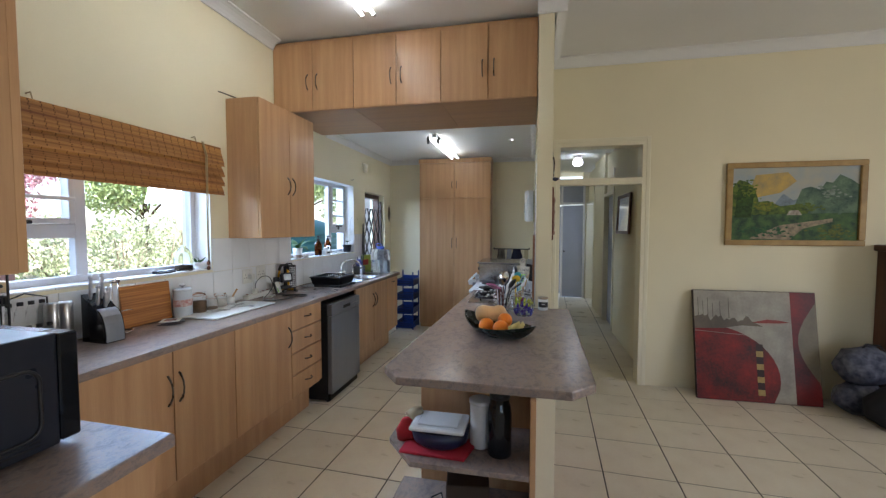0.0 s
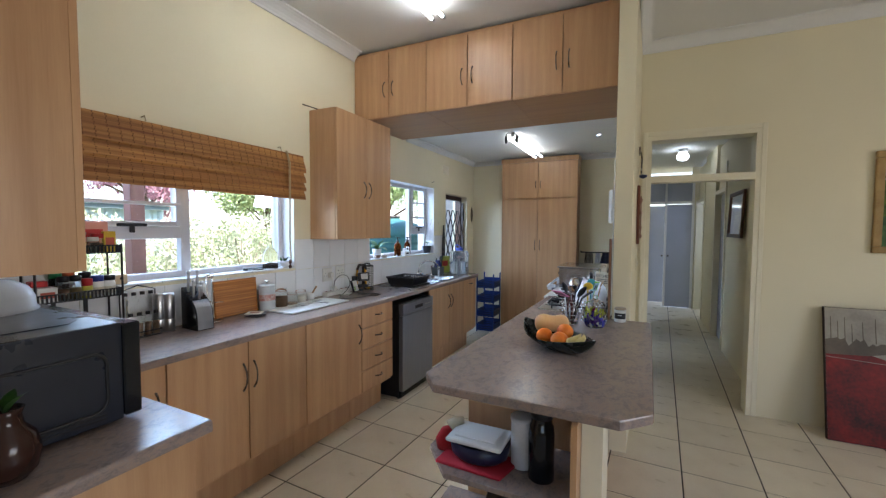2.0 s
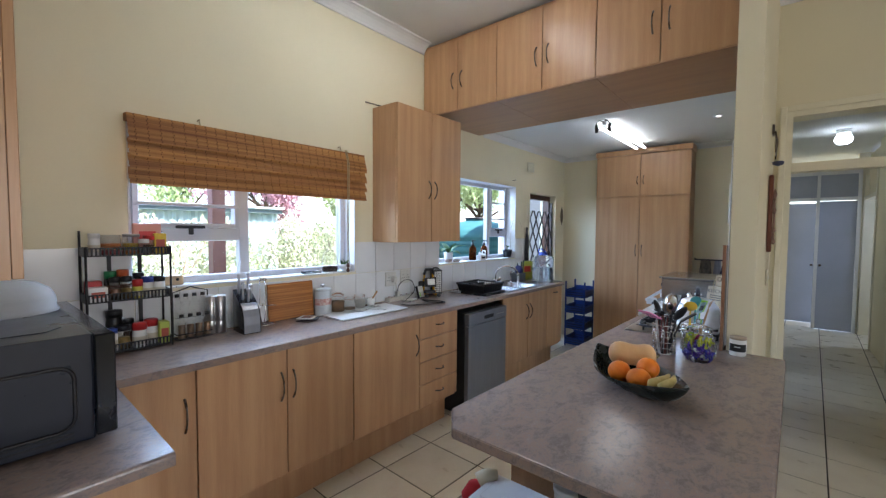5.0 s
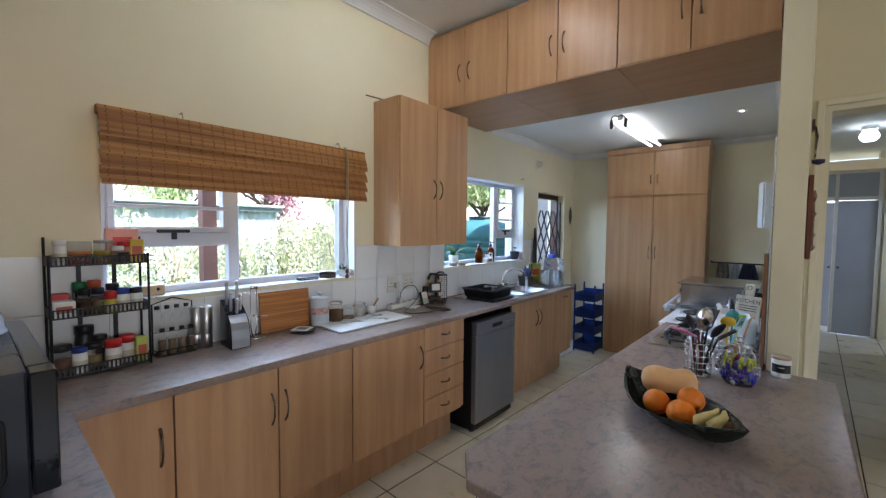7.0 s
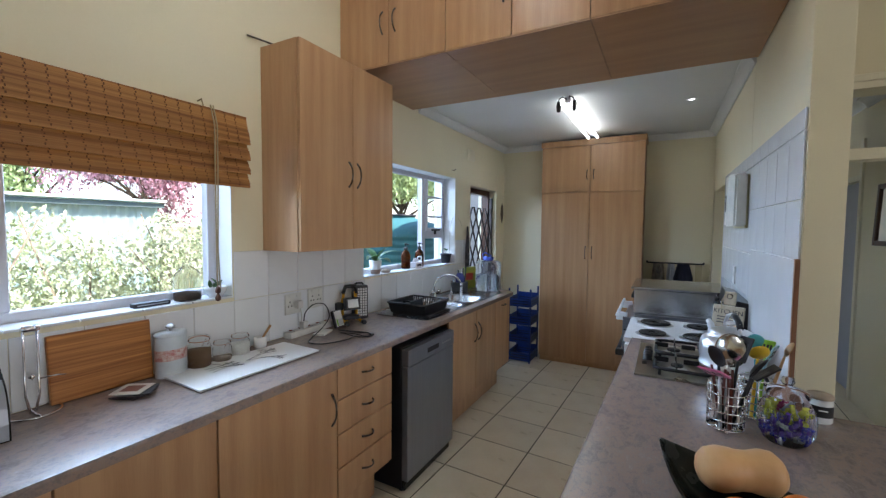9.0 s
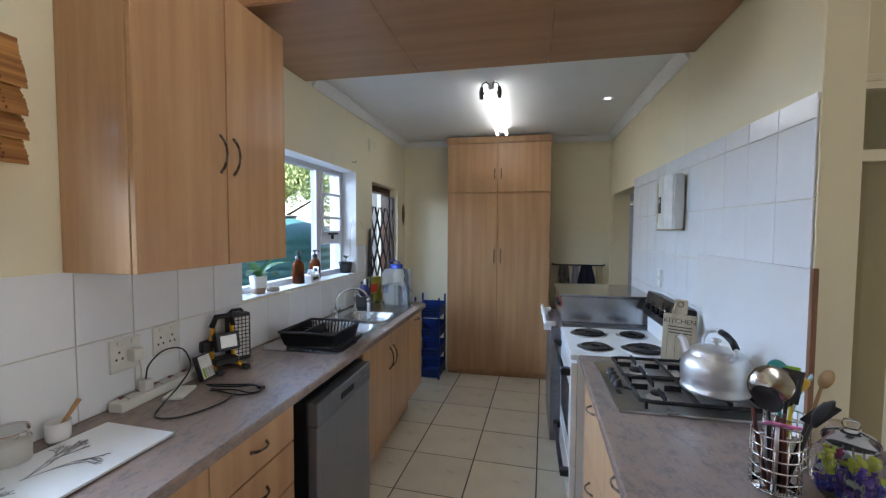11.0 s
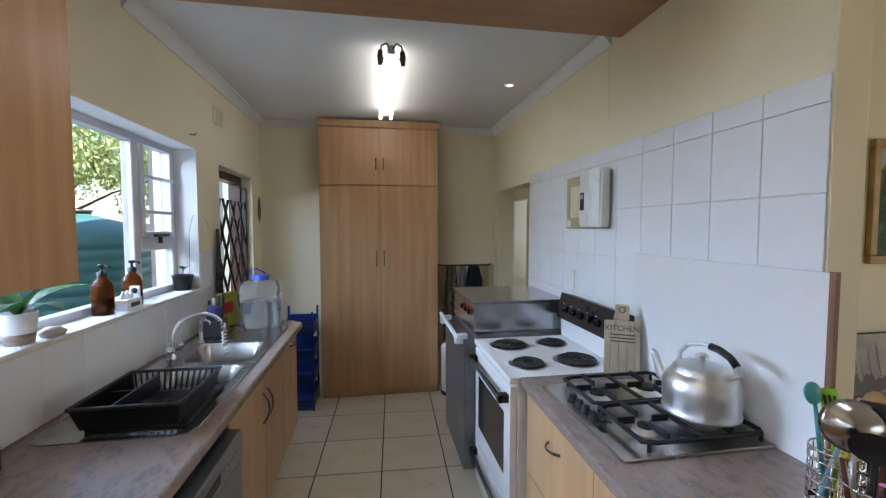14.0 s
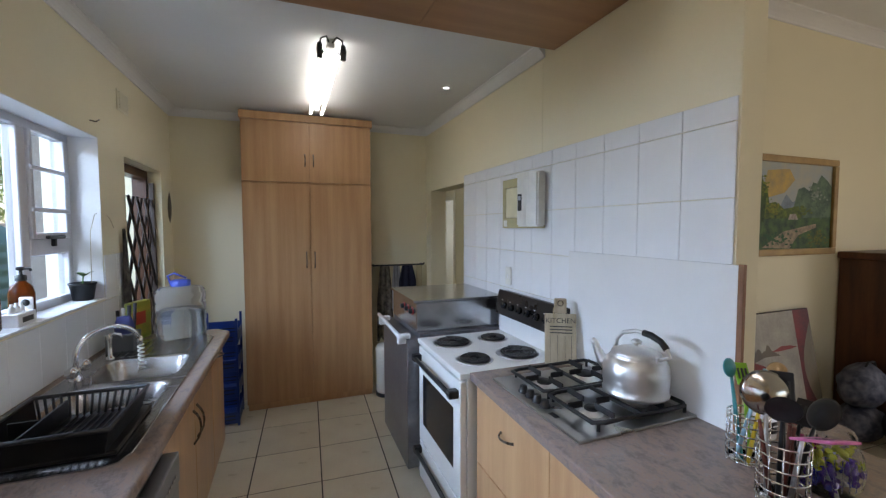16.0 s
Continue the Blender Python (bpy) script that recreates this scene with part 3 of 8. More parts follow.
# outside door with a folding security gate
def gate():
    u = thing("security_gate", (XL - 0.06, 5.84, 0), "dark brown folding trellis security gate across the door", "gate")
    y0, y1, h = -0.36, 0.36, 1.93
    for y in (y0, y1):
        part("post", box(-0.015, 0.015, y - 0.015, y + 0.015, 0, h), M_gate, u)
    p, rise, zt = 0.165, 0.30, 1.80
    for s in (-1, 1):
        for k in range(-14, 15):
            start = y0 + 0.02 + k * p
            za, zb = (zt - (y0 - start) * s * rise / p, zt - (y1 - start) * s * rise / p)
            hi, lo = min(zt, max(za, zb)), max(0.10, min(za, zb))
            if hi - lo > 0.05:
                bar = [(0.010 * s, start + s * p * (zt - z) / rise, z) for z in (hi, lo)]
                part("lattice_bar", tube(bar, 0.010, 4), M_gate, u)
    for z in (0.06,):
        part("rail", box(-0.012, 0.012, y0, y1, z, z + 0.02), M_gate, u)


M_gate = paint("brown_gate_paint", (0.045, 0.028, 0.022), 0.4)
gate()
d1 = thing("door_1", (XL - 0.17, 5.50, 0), "narrow dark timber outside door leaf standing shut", "door", kind="structure")
part("leaf", box(-0.02, 0.02, 0.0, 0.24, 0.01, 1.955, 0.002), M_darkwood, d1)
for z0, z1 in ((0.15, 0.85), (0.98, 1.85)):
    part("door_panel", box(0.02, 0.028, 0.05, 0.19, z0, z1, 0.004), M_darkwood, d1)
part("door_handle", tube([(0.02, 0.21, 1.0), (0.055, 0.21, 1.0), (0.055, 0.12, 1.0)], 0.008, 8), M_chrome, d1)
fr = thing("door_frame_1", (XL - 0.12, 5.84, 0), "dark timber outside door frame", "door frame", kind="structure")
part("jamb", box(-0.06, 0.03, -0.379, -0.34, 0, 2.018), M_darkwood, fr)
part("jamb", box(-0.06, 0.03, 0.34, 0.379, 0, 2.018), M_darkwood, fr)
part("head", box(-0.06, 0.03, -0.34, 0.34, 1.96, 2.018), M_darkwood, fr)

# passage doorway with fanlight
df = thing("door_frame_2", (0.98, YW, 0), "cream painted doorway frame with glazed fanlight", "door frame", kind="structure")
for a, b in ((-0.408, -0.375), (0.375, 0.408)):
    part("jamb", box(a, b, -0.012, 0.17, 0, 2.349), M_trim, df)
part("head", box(-0.375, 0.375, -0.012, 0.17, 2.315, 2.349), M_trim, df)
part("fanlight_bar", box(-0.375, 0.375, -0.010, 0.10, 1.945, 2.005, 0.002), M_trim, df)
for a, b, c, d in ((-0.445, -0.408, 0, 2.39), (0.408, 0.445, 0, 2.39)):
    part("architrave", box(a, b, -0.016, -0.002, c, d, 0.004), M_trim, df)
part("architrave", box(-0.408, 0.408, -0.016, -0.002, 2.351, 2.39, 0.004), M_trim, df)
fp = part("fanlight_pane", box(-0.375, 0.375, 0.04, 0.044, 2.005, 2.315), M_glass, df)
fp.visible_shadow = False

# end of the passage
M_grey = paint("grey_blue_door_paint", (0.43, 0.46, 0.55), 0.5, scale=2)
pd = thing("door_3", (1.02, 9.55, 0), "pale grey passage doors with fanlights above", "door", kind="structure")
part("leaf", box(-0.02, 0.40, 0.0, 0.04, 0.01, 2.03, 0.003), M_grey, pd)
part("leaf", moved(box(-0.42, 0.0, 0, 0.04, 0.01, 2.03, 0.003), pose(-0.03, 0.5, 0)), M_grey, pd)
part("fanlight_bar", box(-0.45, 0.42, -0.02, 0.05, 2.04, 2.09), M_white, pd)
part("post", box(-0.06, -0.02, -0.02, 0.05, 0, 2.5), M_white, pd)
part("post", box(0.40, 0.44, -0.03, 0.06, 0, 2.5), M_white, pd)
part("head", box(-0.46, 0.44, -0.02, 0.06, 2.44, 2.5), M_white, pd)
part("panel", box(-0.45, 0.40, 0.01, 0.03, 2.09, 2.44), M_grey, pd)
for hx in (-0.09, 0.01):
    part("door_handle", lathe([(0, 0), (0.012, 0), (0.02, 0.02), (0.012, 0.04), (0, 0.042)], 12, m=pose(hx, -0.002, 1.02, 90)), M_bronze, pd)
for n, y in (("door_frame_3", 6.93), ("door_frame_4", 9.0)):
    sf = thing(n, (1.5, y, 0), "cream painted side doorway frame in the passage", "door frame", kind="structure")
    w = 0.42 if n == "door_frame_3" else 0.55
    part("jamb", box(-0.015, 0.15, -w - 0.002, -w + 0.05, 0, 2.4), M_trim, sf)
    part("jamb", box(-0.015, 0.15, w - 0.05, w + 0.002, 0, 2.4), M_trim, sf)
    part("head", box(-0.015, 0.15, -w + 0.05, w - 0.05, 2.03, 2.08), M_trim, sf)
    part("panel", box(0.03, 0.07, -w + 0.05, w - 0.05, 2.08, 2.7), M_wall, sf)
    if n == "door_frame_3":
        part("leaf", box(0.06, 0.10, -w + 0.05, w - 0.05, 0.01, 2.03), M_grey, sf)
mr = thing("mirror", (1.5, 5.75, 1.70), "dark framed mirror tilted on the passage wall", "mirror")
for a, b, c, d in ((-0.36, -0.32, -0.25, 0.25), (0.32, 0.36, -0.25, 0.25), (-0.32, 0.32, -0.25, -0.21), (-0.32, 0.32, 0.21, 0.25)):
    part("frame", moved(box(-0.025, 0.0, a, b, c, d, 0.004), pose(-0.02, 0, 0, 0, 2, 0)), M_darkwood, mr)
part("glass", moved(box(-0.012, -0.008, -0.32, 0.32, -0.21, 0.21), pose(-0.02, 0, 0, 0, 2, 0)), M_chrome, mr)
pl = thing("ceiling_globe_lamp", (1.08, 7.5, 2.75), "lit white glass globe lamp on the passage ceiling", "lamp")
part("holder", lathe([(0, 0), (0.07, 0), (0.07, -0.04), (0.05, -0.05), (0, -0.05)], 20), M_white, pl)
part("globe", lathe([(0.045, -0.05), (0.066, -0.07), (0.082, -0.105), (0.078, -0.135), (0.05, -0.165), (0, -0.175)], 24), M_globe, pl)


# fluorescent fittings
def strip_light(at, length, label, lit):
    u = thing("strip_light", at, label, "lamp", "fluorescent strip lights")
    h = length / 2
    part("batten", box(-0.022, 0.022, -h * 0.96, h * 0.96, -0.045, 0, 0.004), M_white, u)
    for x in (-0.044, 0.044):
        part("tube", tube([(x, -h, -0.065), (x, h, -0.065)], 0.0115, 12), lit, u, "lit white fluorescent tube")
        for s in (-1, 1):
            part("tube_cap", tube([(x, s * h, -0.065), (x, s * (h - 0.035), -0.065)], 0.0145, 10), M_steel, u)
        part("connector", lathe([(0, -0.05), (0.014, -0.045), (0.018, 0), (0.012, 0.03), (0, 0.034)], 10, m=pose(x * 1.35, -h - 0.012, -0.075)), M_connector, u, "dark lamp connector")
        part("lead", tube([(0, -h * 0.9, -0.02), (x * 0.6, -h - 0.03, -0.015), (x * 1.2, -h - 0.035, -0.03), (x * 1.35, -h - 0.012, -0.05)], 0.005, 6), M_connector, u)


M_connector = paint("grey_connector", (0.09, 0.085, 0.08), 0.5)
strip_light((-0.752, 5.35, ZK), 1.32, "lit twin-tube fluorescent strip on the kitchen ceiling", M_tube)
strip_light((-0.867, 2.49, ZC), 1.28, "lit twin-tube fluorescent strip on the lounge ceiling", M_tube_boosted)
dl = thing("downlight", (0.09, 5.20, ZK), "small round lit downlight in the kitchen ceiling", "lamp")
part("ring", lathe([(0.02, -0.001), (0.032, -0.001), (0.034, -0.006), (0.02, -0.008)], 20), M_white, dl)
part("lens", lathe([(0, -0.004), (0.02, -0.004), (0.02, -0.002), (0, -0.002)], 16), M_dot, dl)

# small fittings on the walls
vt = thing("air_vent", (XL, 5.46, 2.34), "cream plaster louvred air vent high on the wall", "vent")
part("frame", box(0, 0.008, -0.085, 0.085, -0.06, 0.06, 0.002), M_trim, vt)
for i in range(6):
    part("slat", moved(box(-0.002, 0.002, -0.07, 0.07, -0.007, 0.007), pose(0.011, 0, -0.045 + i * 0.018, 0, 35, 0)), M_trim, vt)
hk = solid("wall_hook", tube([(XL, 5.02, 2.13), (XL + 0.025, 5.02, 2.125), (XL + 0.03, 5.045, 2.14)], 0.0035, 6), M_bronze, "small dark metal hook screwed in the wall", "hook")


def socket(at, sign, n, label, name="power_socket"):
    u = thing(name, at, label, "socket", "wall sockets")
    part("plate", box(0, sign * 0.009, -0.058, 0.058, -0.058, 0.058, 0.003), M_plate, u)
    for k in range(n):
        c = (-0.026, 0.026)[k] if n > 1 else 0
        for dy, dz in ((0, 0.012), (-0.011, -0.012), (0.011, -0.012)):
            part("pin_hole", box(sign * 0.0085, sign * 0.0098, c + dy - 0.0035, c + dy + 0.0035, dz - 0.004, dz + 0.004), M_black, u)
        part("switch", box(sign * 0.009, sign * 0.013, c - 0.008, c + 0.008, 0.036, 0.05, 0.001), M_plate, u)
    return u


M_plate = paint("ivory_switch_plate", (0.72, 0.71, 0.66), 0.35)
socket((XL + 0.008, 3.056, 1.13), 1, 2, "ivory double wall socket with plug and cord")
socket((XL + 0.008, 3.222, 1.14), 1, 2, "ivory double wall socket")
sw = thing("wall_switch", (XR - 0.008, 4.766, 1.269), "white rectangular cooker switch on the tiles", "switch")
part("plate", box(-0.009, 0, -0.035, 0.035, -0.058, 0.058, 0.003), M_plate, sw)
part("rocker", box(-0.014, -0.009, -0.006, 0.006, -0.012, 0.012, 0.001), M_white, sw)


# ---- appliances ----
def dishwasher():
    u = thing("dishwasher", (-1.345, 3.665, 0), "graphite steel dishwasher under the worktop", "dishwasher")
    part("body", box(-0.52, -0.03, -0.29, 0.29, 0.02, 0.865, 0.003), M_black, u)
    part("door", box(-0.029, 0.012, -0.285, 0.29, 0.075, 0.755, 0.006, 2), M_dw, u)
    cp = part("control_panel", box(-0.03, 0.016, -0.285, 0.29, 0.76, 0.858, 0.006, 2), M_dw, u)
    part("grip", box(0.0165, 0.019, -0.07, 0.07, 0.79, 0.82, 0.001), M_black, cp, "dark recessed grip")
    for i in range(5):
        part("button", box(0.016, 0.019, 0.12 + i * 0.026, 0.132 + i * 0.026, 0.80, 0.808), M_steel, cp)
    part("kick_plate", box(-0.06, -0.012, -0.28, 0.285, 0.012, 0.072, 0.004), M_blackg, u)
    for y in (-0.25, 0.25):
        part("foot", lathe([(0, 0), (0.02, 0), (0.018, 0.015), (0, 0.02)], 10, m=pose(-0.05, y, 0)), M_black, u)


dishwasher()


def microwave():
    u = thing("microwave", (-1.205, 0.845, TL), "dark blue-grey microwave oven with a dome cover on top", "microwave")
    w, d, h = 0.37, 0.19, 0.30
    part("casing", box(-w, w - 0.004, -d, d - 0.045, 0.012, h, 0.006, 2), M_mw, u)
    pressed = []
    for cy, cz, a0 in ((0.07, 0.187, 0), (-0.125, 0.187, 90), (-0.125, 0.085, 180), (0.07, 0.085, 270)):
        for k in range(5):
            a = radians(a0 + k * 22.5)
            pressed.append((w - 0.0035, cy + 0.034 * math.cos(a), cz + 0.034 * math.sin(a)))
    part("pressed_panel_edge", tube(pressed, 0.005, 8, closed=True), M_black, u, "black rounded pressing in the side")
    for k in range(2):
        part("side_groove", box(w - 0.005, w - 0.002, -0.165, 0.10, 0.028 + 0.011 * k, 0.033 + 0.011 * k), M_black, u)
    part("top_recess", prism([(-0.30, -0.13), (0.22, -0.13), (0.27, -0.08), (0.27, 0.06), (0.22, 0.10), (-0.30, 0.10)], h + 0.0005, h + 0.003, 0.001), M_mw, u)
    dr = part("door", box(-w, 0.30, d - 0.044, d, 0.018, h - 0.004, 0.006, 2), M_mwdoor, u)
    ring = bmesh.new()
    x0, x1, z0, z1, r = -0.33, 0.19, 0.075, 0.235, 0.035
    pts = []
    for cx, cz, a0 in ((x1 - r, z1 - r, 0), (x0 + r, z1 - r, 90), (x0 + r, z0 + r, 180), (x1 - r, z0 + r, 270)):
        for k in range(5):
            a = radians(a0 + k * 22.5)
            pts.append((cx + r * math.cos(a), d + 0.001, cz + r * math.sin(a)))
    part("window_trim", tube(pts, 0.0085, 8, ring, True), M_black, dr)
    for k in range(2):
        part("groove", box(-0.33, 0.2, d, d + 0.002, 0.042 + 0.012 * k, 0.046 + 0.012 * k), M_black, dr)
    part("control_panel", box(0.302, w, d - 0.044, d + 0.002, 0.018, h - 0.004, 0.004), M_blackg, u)
    for x in (-0.32, 0.32):
        for y in (-0.15, 0.13):
            part("foot", lathe([(0, 0), (0.015, 0), (0.014, 0.012), (0, 0.014)], 10, m=pose(x, y, 0)), M_black, u)
    c = thing("microwave_dome", (-1.37, 0.84, TL + 0.3035), "clear plastic splatter dome lying on the microwave", "food cover")
    part("dome", lathe([(0.148, 0), (0.15, 0.004), (0.142, 0.012), (0.14, 0.045), (0.125, 0.075), (0.09, 0.098), (0.04, 0.108), (0, 0.11)], 32), M_dome, c)
    part("knob", lathe([(0.0, 0.108), (0.02, 0.109), (0.024, 0.12), (0.02, 0.13), (0, 0.131)], 16), M_dome, c)


M_mw = paint("blue_grey_metal", (0.012, 0.016, 0.028), 0.28, 0.05, 8)
M_mwdoor = paint("blue_black_glass", (0.03, 0.036, 0.05), 0.2, 0.05, 8)
M_dome = mat("milky_plastic", (0.90, 0.92, 0.95), 0.14, trans=0.6, ior=1.06, var=0.04, bump=0)
microwave()


def hotplate(parent, x, y, z, r):
    p = part("hotplate", lathe([(r + 0.012, 0), (r + 0.012, 0.003), (r, 0.004), (r * 0.98, 0.001), (0, 0.001)], 32, m=pose(x, y, z)), M_steel, parent)
    sp = [(x + (0.02 + (r - 0.026) * k / 110) * math.cos(k * 0.3), y + (0.02 + (r - 0.026) * k / 110) * math.sin(k * 0.3), z + 0.009) for k in range(111)]
    part("coil", tube(sp, 0.0058, 6), M_coil, p, "black spiral heating coil")


M_coil = paint("black_coil", (0.02, 0.02, 0.02), 0.4)


def stove():
    u = thing("electric_stove", (-0.25, 4.45, 0), "white enamel electric stove with four coil plates", "stove")
    hw = 0.325
    part("body", box(0.03, 0.55, -hw, hw, 0.05, 0.885), M_enamel, u)
    top = part("cooktop", box(-0.01, 0.60, -hw - 0.004, hw + 0.004, 0.886, 0.915, 0.006, 2), M_enamel, u)
    for x, y, r in ((0.15, 0.16, 0.102), (0.14, -0.16, 0.084), (0.41, 0.16, 0.08), (0.40, -0.15, 0.106)):
        hotplate(top, x, y, 0.915, r)
    dr = part("oven_door", box(-0.005, 0.028, -hw + 0.005, hw - 0.005, 0.30, 0.87, 0.005, 2), M_enamel, u)
    part("glass", box(-0.008, -0.005, -hw + 0.09, hw - 0.09, 0.42, 0.72, 0.001), M_blackg, dr, "dark oven window")
    part("handle", tube([(-0.045, -hw + 0.02, 0.81), (-0.045, hw - 0.02, 0.81)], 0.012, 8), M_black, dr, "black bar handle")
    for y in (-hw + 0.04, hw - 0.04):
        part("bracket", box(-0.055, -0.004, y - 0.02, y + 0.02, 0.79, 0.83, 0.004), M_black, dr)
    dw = part("warming_drawer", box(-0.005, 0.028, -hw + 0.005, hw - 0.005, 0.06, 0.29, 0.005, 2), M_enamel, u)
    part("handle", tube([(-0.04, -hw + 0.02, 0.245), (-0.04, hw - 0.02, 0.245)], 0.012, 8), M_black, dw, "black bar handle")
    for y in (-hw + 0.04, hw - 0.04):
        part("bracket", box(-0.05, -0.004, y - 0.02, y + 0.02, 0.225, 0.265, 0.004), M_black, dw)
    bp = part("back_riser", box(0.545, 0.60, -hw, hw, 0.916, 1.06, 0.004), M_enamel, u)
    pn = part("control_panel", moved(box(-0.045, 0.045, -hw - 0.003, hw + 0.003, 0, 0.155, 0.008, 2), pose(0.555, 0, 1.025, 0, 12, 0)), M_panel, u, "black control panel with dials")
    for i in range(6):
        part("knob", lathe([(0, 0), (0.021, 0), (0.018, 0.02), (0, 0.022)], 14, m=pose(0.519, -0.24 + i * 0.088, 1.10, 0, -78, 0)), M_blackg, pn)
        part("mark", box(0.5, 0.503, -0.245 + i * 0.088, -0.235 + i * 0.088, 1.135, 1.139), M_white, pn)
    for x in (0.06, 0.5):
        for y in (-0.28, 0.28):
            part("foot", lathe([(0, 0), (0.02, 0), (0.02, 0.05), (0, 0.05)], 10, m=pose(x, y, 0)), M_black, u)


M_panel = paint("black_brown_panel", (0.022, 0.018, 0.017), 0.28)
stove()


def steel_oven():
    u = thing("catering_oven", (-0.27, 5.13, 0), "scuffed grey steel catering oven with red dials", "oven")
    hw = 0.33
    part("body", box(0.03, 0.60, -hw, hw, 0.05, 0.93, 0.003), M_dull, u)
    part("cabinet_top", box(0.02, 0.60, -hw + 0.04, hw - 0.02, 0.931, 1.115, 0.004), M_dullsteel, u)
    part("lid", box(0.0, 0.62, -hw + 0.03, hw - 0.01, 1.116, 1.132, 0.003), M_dullsteel, u)
    part("front_door", box(-0.05, 0.029, -hw, hw, 0.09, 0.90, 0.004), M_dull, u, "dark grey oven door")
    part("door_rail", tube([(-0.09, -hw - 0.01, 0.915), (-0.09, hw - 0.02, 0.935)], 0.013, 8), M_white, u, "white front rail")
    for y in (-hw + 0.05, hw - 0.07):
        part("rail_bracket", box(-0.10, -0.02, y - 0.02, y + 0.02, 0.87, 0.93, 0.004), M_white, u)
    for i in range(3):
        part("dial", lathe([(0, 0), (0.018, 0), (0.015, 0.022), (0, 0.024)], 14, m=pose(0.02, -0.2 + i * 0.1, 1.05, 0, -90, 0)), M_black, u)
        part("dial_ring", lathe([(0.019, 0), (0.026, 0), (0.026, 0.003), (0.019, 0.003)], 16, m=pose(0.02, -0.2 + i * 0.1, 1.05, 0, -90, 0)), M_red, u, "red dial ring")
    for x in (0.06, 0.5):
        for y in (-0.28, 0.28):
            part("foot", lathe([(0, 0), (0.02, 0), (0.02, 0.05), (0, 0.05)], 10, m=pose(x, y, 0)), M_black, u)


M_dull = mat("dull_grey_steel", (0.27, 0.27, 0.29), 0.34, 0.75, var=0.15, scale=5, fine=40, bump=0.01)
M_dullsteel = mat("worn_steel", (0.56, 0.57, 0.59), 0.2, 0.95, var=0.12, scale=6, fine=50, bump=0.01)
M_red = paint("red_plastic", (0.45, 0.02, 0.02), 0.35)
steel_oven()


def gas_hob():
    u = thing("gas_hob", (0.09, 3.71, TOP), "stainless gas hob with black cast-iron supports", "hob")
    part("tray", box(-0.25, 0.255, -0.285, 0.285, 0, 0.010, 0.004, 2), M_hob, u)
    burners = ((-0.09, 0.13, 0.034), (0.13, 0.15, 0.045), (-0.08, -0.14, 0.028), (0.13, -0.12, 0.038))
    for x, y, r in burners:
        b = part("burner", lathe([(r * 1.5, 0.010), (r * 1.45, 0.013), (r, 0.014), (r, 0.024), (0, 0.024)], 20, m=pose(x, y, 0)), M_alu, u)
        part("cap", lathe([(r * 0.9, 0.024), (r * 0.92, 0.03), (r * 0.8, 0.034), (0, 0.035)], 18, m=pose(x, y, 0)), M_iron, b)
    for yc in (0.135, -0.135):
        g = part("pan_support", tube([(-0.17, yc - 0.115, 0.04), (-0.13, yc - 0.128, 0.04), (0.22, yc - 0.128, 0.04), (0.235, yc - 0.11, 0.04), (0.235, yc + 0.11, 0.04), (0.22, yc + 0.128, 0.04), (-0.13, yc + 0.128, 0.04), (-0.17, yc + 0.115, 0.04)], 0.0075, 6, closed=True), M_iron, u)
        part("rib", box(0.02, 0.032, yc - 0.125, yc + 0.125, 0.032, 0.046, 0.002), M_iron, g)
        for x in (-0.085, 0.13):
            for dx, dy in ((1, 0), (-1, 0), (0, 1), (0, -1)):
                part("finger", box(min(x + dx * 0.03, x + dx * 0.09) - 0.003 * abs(dy), max(x + dx * 0.03, x + dx * 0.09) + 0.003 * abs(dy), yc + min(dy * 0.03, dy * 0.12) - 0.003 * abs(dx), yc + max(dy * 0.03, dy * 0.12) + 0.003 * abs(dx), 0.036, 0.058, 0.001), M_iron, g)
        for x, y in ((-0.15, yc - 0.12), (-0.15, yc + 0.12), (0.23, yc - 0.12), (0.23, yc + 0.12)):
            part("leg", lathe([(0.006, 0.010), (0.006, 0.04)], 8, m=pose(x, y, 0)), M_iron, g)
    for i in range(4):
        part("knob", lathe([(0.021, 0.010), (0.021, 0.016), (0.016, 0.019), (0.014, 0.036), (0, 0.037)], 16, m=pose(-0.205, -0.04 + i * 0.048, 0)), M_black, u)
    part("plate", box(-0.225, -0.205, -0.13, -0.09, 0.0101, 0.0112), M_black, u, "small dark badge")


M_hob = mat("hob_steel", (0.48, 0.46, 0.44), 0.28, 1.0, var=0.05, scale=4, fine=90, bump=0.003)
gas_hob()


